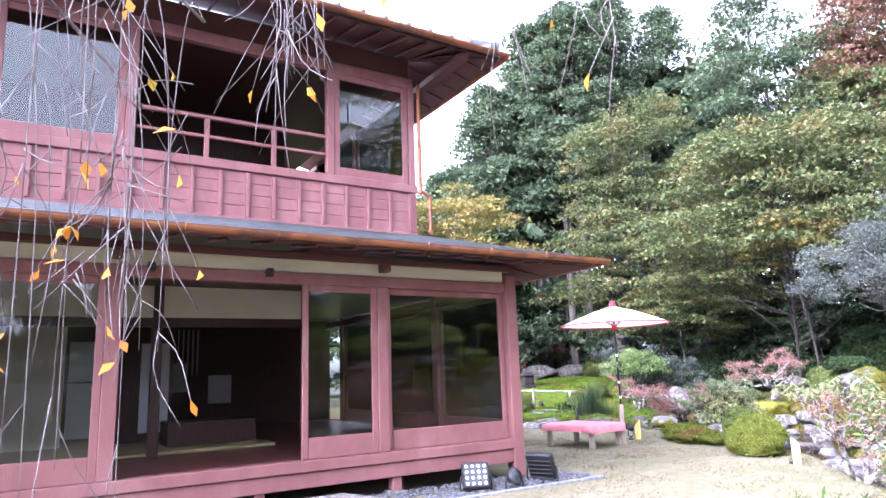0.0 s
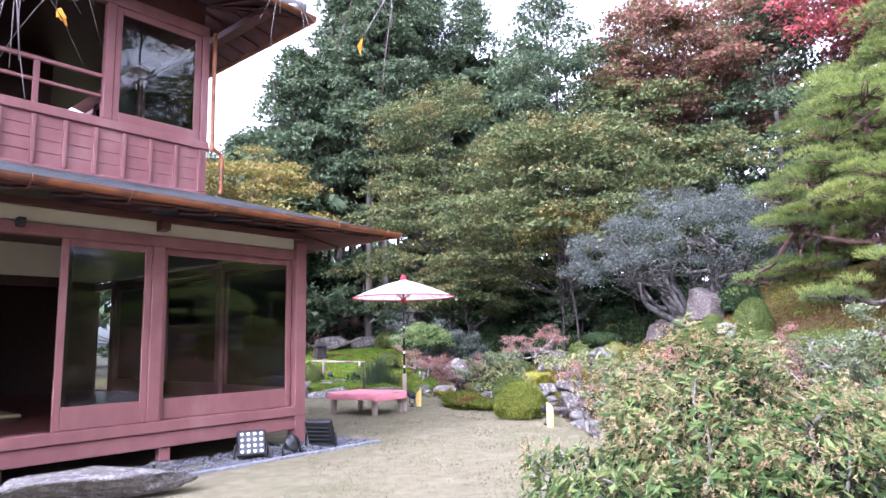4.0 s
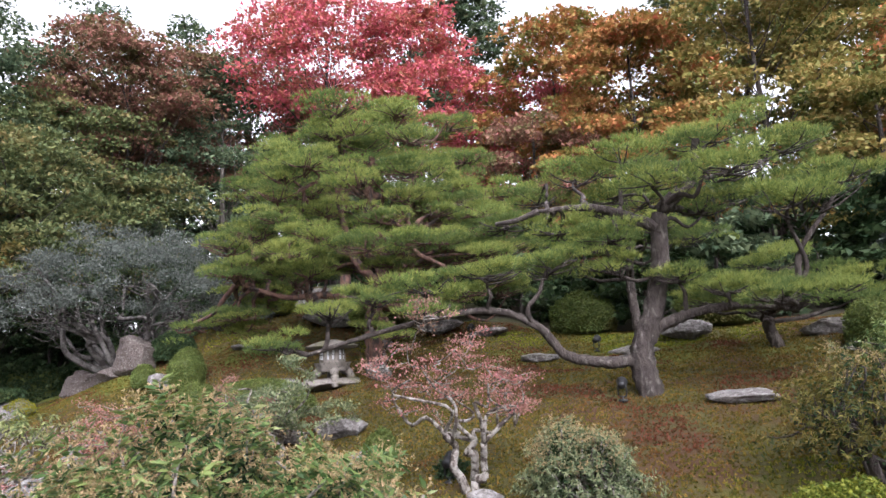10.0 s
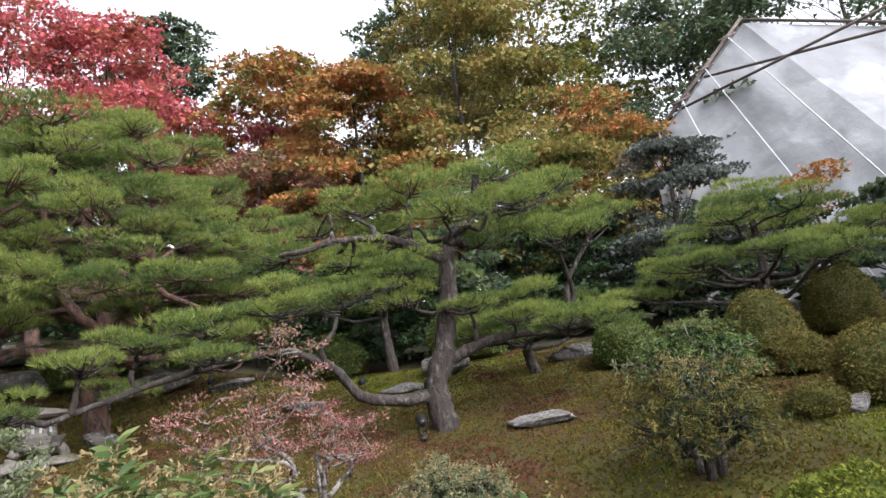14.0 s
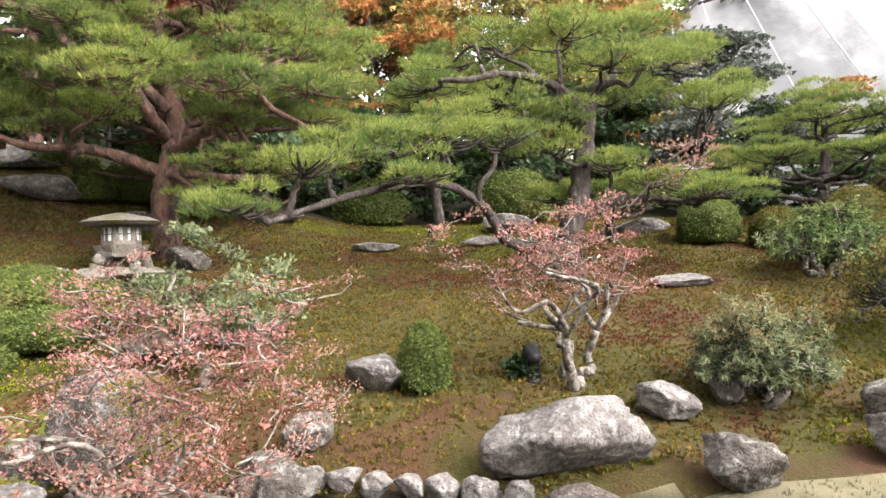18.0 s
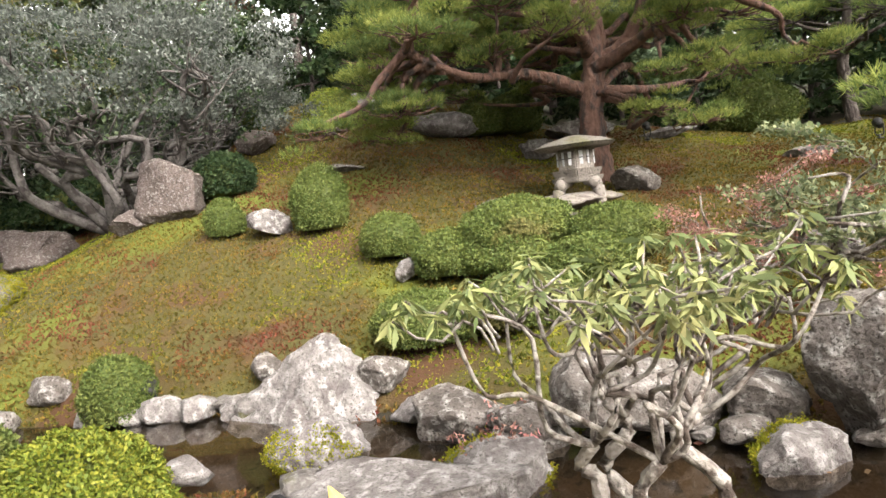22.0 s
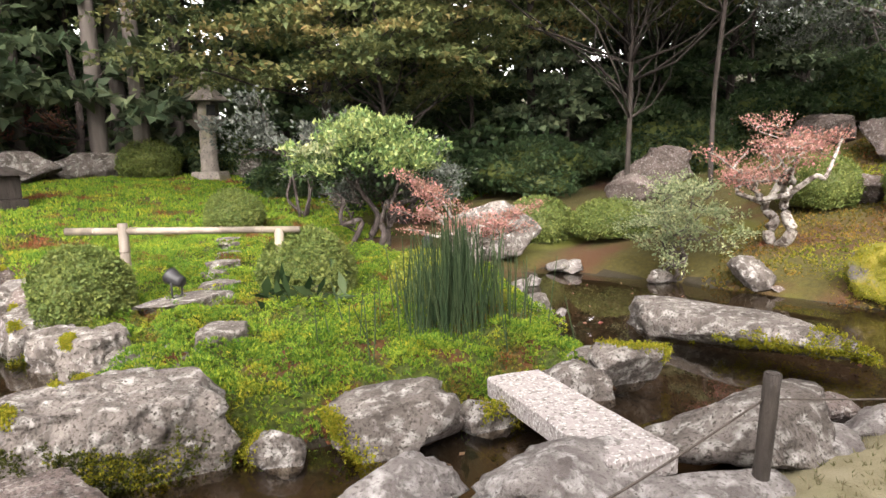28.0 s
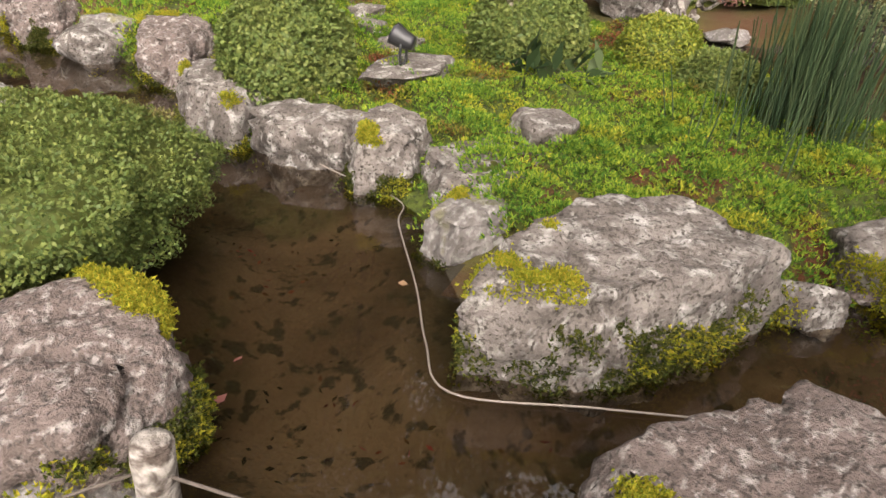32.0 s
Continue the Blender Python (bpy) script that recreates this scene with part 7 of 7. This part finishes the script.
# ---- the old grey tree on the hill ----
dome_tree(11.3, 16.5, 3.6, 3.2, 3.4, L_GREY, "wide old tree with silver-grey leaves and many crooked lichened limbs", seed=40, n=52000, size=0.056, stems=13, foot=0.40, girth=0.085, under=-0.06, inner=0.07, clumps=330)

# ---- trees round the garden ----
for i, (x, y, tall, r, mat, n, s, kw) in enumerate([
    (9.8, 21.8, 8.5, 4.6, L_MAPLE, 36000, 0.11, dict(low=0.42, clumps=150, bark=M_SHADEBARK, trunk_r=0.045, layered=0.22)),
    (7.0, 26.8, 11.5, 4.2, L_MAPLE, 40000, 0.10, dict(low=0.2, clumps=130, bark=M_SHADEBARK, trunk_r=0.10, layered=0.22)),
    (13.8, 23.5, 10.5, 4.4, L_MAPLE, 26000, 0.13, dict(low=0.36, clumps=120, bark=M_SHADEBARK, trunk_r=0.08, layered=0.22)),
    (-0.6, 24.2, 8.0, 2.8, L_MAPLE2, 11000, 0.11, dict(low=0.62, clumps=70, trunk_r=0.11, layered=0.22)),
    (-3.8, 27.0, 9.0, 3.2, L_MAPLE, 12000, 0.12, dict(low=0.6, clumps=70)),
    (16.3, 25.5, 13.5, 4.2, L_DULLRED, 14000, 0.15, dict(low=0.62, clumps=75)),
    (22.0, 23.0, 14.5, 4.8, L_DULLRED, 18000, 0.17, dict(low=0.5, clumps=90, layered=0.25)),
    (20.2, 17.0, 12.8, 4.2, L_RED, 18000, 0.14, dict(low=0.64, clumps=105, layered=0.25)),
    (23.8, 15.2, 12.0, 3.6, L_RED, 14000, 0.16, dict(low=0.5, clumps=70, layered=0.25)),
    (27.5, 10.0, 12.5, 4.4, L_ORANGE, 24000, 0.18, dict(low=0.25, clumps=75)),
    (22.0, 9.2, 6.8, 3.2, L_DULLRED, 13000, 0.14, dict(low=0.2, clumps=60)),
    (23.0, 5.8, 10.2, 3.8, L_ORANGE, 24000, 0.16, dict(low=0.2, clumps=75)),
    (24.5, 1.9, 13.4, 4.6, L_MAPLE2, 32000, 0.16, dict(low=0.2, clumps=105)),
    (25.0, -2.6, 8.6, 3.4, L_ORANGE, 15000, 0.15, dict(low=0.25, clumps=66)),
    (20.5, -0.8, 6.0, 3.0, L_MAPLE2, 12000, 0.14, dict(low=0.2, clumps=55)),
    (29.5, 12.5, 9.5, 4.0, L_RED, 12000, 0.17, dict(low=0.4, clumps=60)),
    (17.0, -2.6, 4.6, 2.2, L_GREY, 12000, 0.11, dict(low=0.12, clumps=60)),
    (16.9, -5.9, 3.5, 0.85, L_ORANGE, 900, 0.10, dict(low=0.7, clumps=14, trunk_r=0.05)),
    (35.0, 2.6, 23.5, 4.2, L_CEDAR, 16000, 0.24, dict(low=0.3, clumps=90)),
    (31.0, -2.6, 21.5, 5.2, L_YGREEN, 24000, 0.21, dict(low=0.22, clumps=110)),
    (32.5, -10.3, 25.0, 6.5, L_MAPLE, 28000, 0.22, dict(low=0.15, clumps=130)),
    (28.0, -8.0, 14.0, 5.0, L_CEDAR, 16000, 0.22, dict(low=0.1, clumps=84)),
    (29.0, -16.5, 22.0, 6.0, L_CEDAR, 20000, 0.22, dict(low=0.2, clumps=95)),
    (34.5, 17.5, 19.0, 3.6, L_CEDAR, 12000, 0.22, dict(low=0.6, clumps=60)),
    (11.5, 25.2, 14.0, 3.4, L_CEDAR, 14000, 0.15, dict(low=0.45, clumps=80, trunk_r=0.10, bark=M_SHADEBARK)),
    (15.5, 22.6, 13.5, 3.6, L_DULLRED, 16000, 0.14, dict(low=0.68, clumps=60, trunk_r=0.10, bark=M_SHADEBARK)),
    (12.8, 30.5, 9.0, 4.0, L_MAPLE, 12000, 0.16, dict(low=0.3, clumps=66)),
    (7.2, 25.2, 4.4, 2.2, L_MAPLE, 14000, 0.075, dict(low=0.45, clumps=46, bark=M_SHADEBARK, trunk_r=0.05, layered=0.2)),
    (9.7, 20.3, 4.9, 1.5, L_MAPLE2, 3000, 0.10, dict(low=0.72, clumps=24, lean=(-0.8, -0.6), trunk_r=0.04, bark=M_SHADEBARK)),
]):
    words = {id(L_MAPLE): "green maple just starting to turn yellow", id(L_MAPLE2): "maple turning yellow and orange", id(L_YGREEN): "tall yellow-green tree", id(L_RED): "bright red autumn maple", id(L_ORANGE): "orange-brown autumn maple", id(L_DULLRED): "dull red-brown autumn maple", id(L_GREY): "grey-green evergreen tree", id(L_CEDAR): "tall dark evergreen tree"}[id(mat)]
    crown_tree(x, y, tall, r, mat, words + " behind the garden", seed=200 + i, n=n, size=s, **kw)
for i, (x, y, tall, r) in enumerate(((3.06, 32.6, 18, 2.6), (3.7, 33.5, 18, 2.6), (4.3, 31.3, 18, 2.6), (5.22, 32.6, 19, 2.6), (5.13, 31.0, 18, 2.8), (6.9, 33.6, 18, 2.8), (7.6, 34.3, 20, 3.2), (1.0, 32.0, 14.5, 2.8), (10.5, 34.5, 19, 3.2), (14.5, 33.0, 20, 3.4), (18.5, 30.5, 20, 3.4), (-1.5, 33.0, 11.5, 2.6), (-5.5, 34.0, 10.5, 2.8), (22.5, 28.0, 18, 3.2), (26.0, 23.5, 15, 3), (18.5, 21.0, 12, 2.6), (-9.0, 33.0, 11, 3))):
    crown_tree(x, y, tall, r, L_CEDAR, "tall straight cypress with dark sprays", seed=300 + i, n=18000 if x < 12 else 13000, size=0.16, clumps=110, low=0.16 if x > 16 else (0.44 if -2 < x < 8 else 0.34), shape="column", trunk_r=0.2, bark=M_TRUNK, layered=0.8, name="cypress_tree")
g = np.random.default_rng(77)
# crowns coarse and dense, their tops unseen, to keep light off the wood
for i in range(30):
    x, y = g.uniform(-7, 15), g.uniform(31.5, 42)
    crown_tree(x, y, g.uniform(13, 16) if x > 1.5 else g.uniform(9, 11), 3.2, L_CEDAR, "straight grey-brown cypress in the dark wood", seed=400 + i, n=3000, size=0.5, clumps=34, low=0.5, trunk_r=g.uniform(0.14, 0.24), bark=M_TRUNK, layered=0.8, name="cypress_tree", shape="column", lean=(g.normal() * 0.3, g.normal() * 0.3))
for i in range(30):
    a = radians(-38 + i * 6.2)
    d = g.uniform(44, 52)
    x, y = 6 + math.sin(a) * d, 2 + math.cos(a) * d
    crown_tree(x, y, (g.uniform(8, 10) if a < 0.1 else g.uniform(13, 17)) if a < 1.2 else g.uniform(6, 8), 5.0, L_CEDAR, "dark evergreen of the far wood", seed=500 + i, n=3600, size=0.5, clumps=44, low=0.03, trunk_r=0.25, bark=M_TRUNK, layered=0.9, name="far_tree", shape="column")
# dark evergreen understorey that closes the hill, and trees behind the path
for i, (x, y) in enumerate([(17.0 + 0.9 * math.sin(k * 1.7), -7.5 + k * 1.75) for k in range(15)] + [(20.0 + math.sin(k), -4 + k * 3.0) for k in range(9)] + [(16.5 - k * 1.6, 20.5 + k * 1.3) for k in range(5)]):
    crown_tree(x, y, g.uniform(2.4, 3.4), 1.5, L_DARK if i % 3 else L_CEDAR, "dark broadleaf evergreen of the understorey", seed=600 + i, n=3200, size=0.15, clumps=30, low=0.05, trunk_r=0.06, layered=0.7, name="evergreen_bush", category="bush")
for i in range(26):
    a = radians(-18 + i * 4.6)
    d = g.uniform(24, 29)
    x, y = 4 + math.sin(a) * d, 8 + math.cos(a) * d
    crown_tree(x, y, (g.uniform(3.6, 4.6) if a < 0.1 else g.uniform(5, 7)) if a < 1.3 else g.uniform(3.5, 4.5), 2.4, L_DARK if i % 2 else L_CEDAR, "dense dark evergreen under the tall trees", seed=800 + i, n=4200, size=0.24, clumps=46, low=0.02, trunk_r=0.1, layered=0.8, name="evergreen_tree", shape="column")
for i, (x, y, t, mat) in enumerate(((-9, -3, 8, L_MAPLE), (-5, -8, 9, L_CEDAR), (0, -9, 9, L_MAPLE2), (5, -8, 8, L_MAPLE), (10, -9, 9, L_CEDAR), (-13, 1, 9, L_CEDAR), (-1.5, -6, 3, L_DARK), (9, -14, 8, L_MAPLE2), (3, -6.5, 3, L_DARK), (-6, -5.5, 4, L_DARK))):
    crown_tree(x, y, t, t * 0.42, mat, "garden tree standing behind the path", seed=700 + i, n=5000, size=0.2, clumps=50, low=0.1, trunk_r=0.14)

# ---- scaffold tent ----
tent = thing("scaffold_tent", pose(0, 0, 0), "roof repair scaffold wrapped in grey sheeting", "scaffold")
A, B, E = np.array([23.5, -8.9, 12.9]), np.array([23.8, -4.7, 8.7]), np.array([20.6, -16.7, 9.6])


def sheet(p, q, r, s, n=22):
    u, v = np.meshgrid(np.linspace(0, 1, n), np.linspace(0, 1, n), indexing="ij")
    u, v = u[..., None], v[..., None]
    G = p * (1 - u) * (1 - v) + q * u * (1 - v) + r * u * v + s * (1 - u) * v
    wrinkle = np.array([noise.fractal(Vector(w) * 0.9, 0.8, 2, 4) for w in G.reshape(-1, 3)]).reshape(n, n, 1) * 0.22
    G = G + wrinkle * np.array([-0.8, 0.3, -0.3])
    i, j = np.meshgrid(np.arange(n - 1), np.arange(n - 1), indexing="ij")
    return G.reshape(-1, 3), np.stack([i * n + j, (i + 1) * n + j, (i + 1) * n + j + 1, i * n + j + 1], -1).reshape(-1, 4), True


low1, low2 = np.array([23.0, -4.2, 2.0]), np.array([17.0, -11.5, 2.0])
part("sheet", sheet(A, B, low1, low2), M_SHEET, tent, "wrinkled grey plastic sheeting")
part("sheet", sheet(A, E, np.array([19.0, -17.5, 2.0]), low2), M_SHEET, tent)
part("sheet", sheet(B + np.array([0.1, 0.1, 0]), A + np.array([0.1, 0.1, 0]), np.array([30, -12, 11.0]), np.array([30, -6, 8.0])), M_SHEET, tent)
for p, q, r in ((A + [-0.1, 0.1, 0.15], B + [-0.15, 0.25, 0.05], 0.07), (A + [-0.1, 0, 0.1], E + [-0.1, 0, 0.1], 0.06), (A * 0.55 + B * 0.45 + [-0.2, 0, 0], np.array([17.2, -12.2, 9.2]), 0.05), (A * 0.3 + B * 0.7 + [-0.25, 0, 0], np.array([17.6, -11.4, 10.3]), 0.05)):
    part("pole", tube([p, q], r, r, 7, 2), M_STEEL, tent)
for k in (0.15, 0.4, 0.65, 0.9):
    p = A * (1 - k) + B * k + np.array([-0.25, 0.15, 0.1])
    q = low2 * (1 - k) + low1 * k + np.array([-0.25, 0.05, 0])
    part("upright", tube([p, q], 0.025, 0.025, 6, 2), M_PAPER, tent)
    part("rafter_end", tube([p + [-0.2, 0.45, -0.2], p + [0.1, -0.35, 0.15]], 0.045, 0.045, 6, 2), M_STEEL, tent)

# ---- weeping cherry over the path ----
wc = thing("weeping_cherry", pose(-2.1, 0.4, 0), "bare weeping cherry with long hanging twigs and last yellow leaves", "tree")
part("trunk", tube([(0, 0, -0.1), (0.05, 0.05, 1.2), (-0.1, 0.2, 2.4), (0.2, 0.6, 3.3)], 0.16, 0.07, 10, 18, 0.1), M_BARK, wc)
g = np.random.default_rng(31)
twigs, tips = [], []
arms = [((0.2, 0.6, 3.2), (0.7, 1.6, 3.55), (1.4, 2.4, 3.35), (2.0, 2.8, 3.1)), ((0.1, 0.5, 2.9), (0.6, 1.5, 3.2), (1.1, 2.4, 3.2), (1.55, 2.9, 2.8)), ((0, 0.4, 2.7), (0.5, 1.6, 3.1), (0.9, 2.6, 2.95), (1.25, 3.0, 2.5)), ((0.2, 0.6, 3.2), (1.0, 1.5, 3.8), (1.9, 2.2, 3.6), (2.8, 2.8, 3.1))]
for i, a in enumerate(arms):
    part("bough", tube(a, 0.016, 0.006, 6, 18), M_TWIG, wc)
    p = smooth_path(a, 30)
    for j in range(14):
        s = p[g.integers(8, 30)]
        drop = g.uniform(0.7, 2.1) if s[0] < 1.75 else g.uniform(0.3, 0.9)
        out = np.array([g.normal() * 0.16 + 0.05, g.normal() * 0.16, 0])
        e = s + out + np.array([0, 0, -drop])
        twigs.append(tube([s, s + out * 0.5 + np.array([0, 0, 0.04]), s + out * 0.9 + np.array([0, 0, -drop * 0.4]), e], 0.0038, 0.0018, 4, 12))
        for q in range(6):
            k = g.uniform(0.15, 0.95)
            b0 = s + out * min(1, k * 1.4) + np.array([0, 0, -drop * k])
            e2 = b0 + np.array([g.normal() * 0.15, g.normal() * 0.15, -g.uniform(0.1, 0.5)])
            twigs.append(tube([b0, (b0 + e2) / 2 + g.normal(size=3) * 0.02, e2], 0.0027, 0.0014, 4, 6))
            tips.append(e2)
part("hanging_twig", joined(*twigs), M_TWIG, wc, "pale hanging twigs")
tips = np.array(tips)
pick = tips[g.integers(0, len(tips), 60)]
part("leaves", leaves(pick, np.tile([[0, 0, -1.0]], (len(pick), 1)), 0.06, 0.032, 0.3, 0.5), L_OCHRE, wc, "last yellow leaves")


# ---- moss tips, grass and fallen leaves ----
def scatter(name, xs, ys, n, keep, make, mat, label, category):
    P = np.stack([RNG.uniform(*xs, n), RNG.uniform(*ys, n)], 1)
    P = P[keep(P[:, 0], P[:, 1])]
    Z = height(P[:, 0], P[:, 1])
    ob = part(name, make(np.column_stack([P, Z])), mat)
    return tagged(ob, label, category, kind="stuff")


def up(P, k=0.0):
    return np.tile([[0, 0, 1.0]], (len(P), 1))


def lumps(P):
    b = np.array([noise.fractal(Vector((x * 1.3, y * 1.3, 0)), 0.8, 2.0, 3) for x, y, _ in P])
    return P + np.column_stack([np.zeros((len(P), 2)), b * 0.055])


def carpet(x0, x1, y0, y1, step, amp, label):
    """A fine moss carpet of small cushions over the ground."""
    X, Y = np.meshgrid(np.arange(x0, x1, step), np.arange(y0, y1, step), indexing="ij")
    Z = height(X, Y)
    d = pond_distance(X, Y)
    h = np.array([noise.noise(Vector((x * 9, y * 9, 1))) + 0.6 * noise.noise(Vector((x * 20, y * 20, 2))) + 1.5 * noise.noise(Vector((x * 3.0, y * 3.0, 5))) for x, y in zip(X.ravel(), Y.ravel())]).reshape(X.shape)
    Z = Z + amp * (1.1 + h) * np.clip((d - 0.05) / 0.25, 0, 1) - 0.08 * (d < 0.08)
    a, b = X.shape
    i, j = np.meshgrid(np.arange(a - 1), np.arange(b - 1), indexing="ij")
    q = np.stack([i * b + j, (i + 1) * b + j, (i + 1) * b + j + 1, i * b + j + 1], -1).reshape(-1, 4)
    V = np.stack([X, Y, Z], -1).reshape(-1, 3)
    ok = (d.ravel()[q].min(1) > 0.01)
    used = np.unique(q[ok])
    remap = np.full(len(V), -1)
    remap[used] = np.arange(len(used))
    ob = part("moss_carpet", (V[used], remap[q[ok]], True), M_MOSSG)
    tagged(ob, label, "moss", kind="stuff")
    # rounded cushions; the darker carpet colour between them stands for shade in the gaps
    m = 2300
    C = V[RNG.choice(used, m, replace=False)]
    R = RNG.uniform(0.05, 0.17, m)
    k = RNG.choice(m, 105000, p=R**2 / (R**2).sum())
    th, q = RNG.uniform(0, 2 * np.pi, len(k)), np.sqrt(RNG.random(len(k)))
    P = C[k] + np.stack([np.cos(th) * q * R[k], np.sin(th) * q * R[k], (1 - q * q) * 0.7 * R[k] - 0.02], 1)
    way = np.stack([np.cos(th) * q, np.sin(th) * q, np.full(len(k), 0.9)], 1)
    ob = part("moss_tips", tufts(P, way, 3, 0.026, 0.0055, 0.5), L_MOSS)
    tagged(ob, "upright tips of green and rust star moss", "moss", kind="stuff")


# carpet colour darkened under the bright tips, as shade between cushions
M_MOSSG = material("star_moss", (0.030, 0.045, 0.005), (0.066, 0.085, 0.009), 26, 0.95, 1.0, c3=(0.085, 0.028, 0.010), scale3=1.9, edge3=(0.53, 0.63), bump_scale=130, c4=(0.018, 0.026, 0.005), scale4=34, edge4=(0.50, 0.68))
carpet(0.85, 5.0, 18.15, 23.6, 0.03, 0.055, "lush cushions of green and rust star moss")
scatter("moss_tips", (0.8, 6), (23.4, 25), 9000, lambda x, y: is_moss(x, y) & (pond_distance(x, y) > 0.12), lambda P: tufts(lumps(P), up(P), 6, 0.055, 0.007, 0.55), L_MOSS, "cushions of green and rust star moss", "moss")
scatter("moss_tips", (5.3, 15.5), (-3, 19), 140000, lambda x, y: (is_moss(x, y) | (pond_distance(x, y) < 0.5)) & (pond_distance(x, y) > -0.02), lambda P: tufts(lumps(P), up(P), 3, 0.034, 0.013, 0.9), L_MOSSH, "short brown-green moss on the hill", "moss")
scatter("moss_tips", (0.5, 10), (25, 31), 22000, lambda x, y: x > 0, lambda P: tufts(lumps(P), up(P), 4, 0.07, 0.012, 0.6), L_MOSS, "green moss sloping to the wood", "moss")
scatter("grass_blades", (-1.5, 5.3), (2, 17.5), 40000, lambda x, y: ~is_moss(x, y) & (pond_distance(x, y) > 0.1) & ((x > 0.9) | (y < 7)), lambda P: tufts(P - np.array([0, 0, 0.01]), up(P), 3, 0.035, 0.004, 0.6), L_GRASS, "short dry lawn grass", "grass")
n = 260
P = np.stack([RNG.uniform(-0.6, 6.8, n), RNG.uniform(5, 21, n)], 1)
P = P[pond_distance(P[:, 0], P[:, 1]) < -0.05]
lv = part("fallen_leaves", leaves(np.column_stack([P, np.full(len(P), WATER + 0.004)]), RNG.normal(size=(len(P), 3)) * np.array([1, 1, 0.02]), 0.05, 0.035, 0.02, 0.0), L_DULLRED)
tagged(lv, "small fallen leaves floating on the pond", "leaves", kind="stuff")
n = 15000
P = np.stack([RNG.uniform(-0.8, 6.8, n), RNG.uniform(5, 22, n)], 1)
P = P[(pond_distance(P[:, 0], P[:, 1]) < -0.12) & ((P[:, 1] > 17) | (RNG.random(n) < 0.35))]
P = P[np.array([noise.noise(Vector((x * 1.6, y * 1.6, 3))) > -0.12 for x, y in P])]
lt = part("leaf_litter", leaves(np.column_stack([P, height(P[:, 0], P[:, 1]) + 0.016]), RNG.normal(size=(len(P), 3)) * np.array([1, 1, 0.05]), 0.032, 0.014, 0.05, 0.0), L_LITTER)
tagged(lt, "dark sodden leaves and twigs on the pond bed", "leaves", kind="stuff")
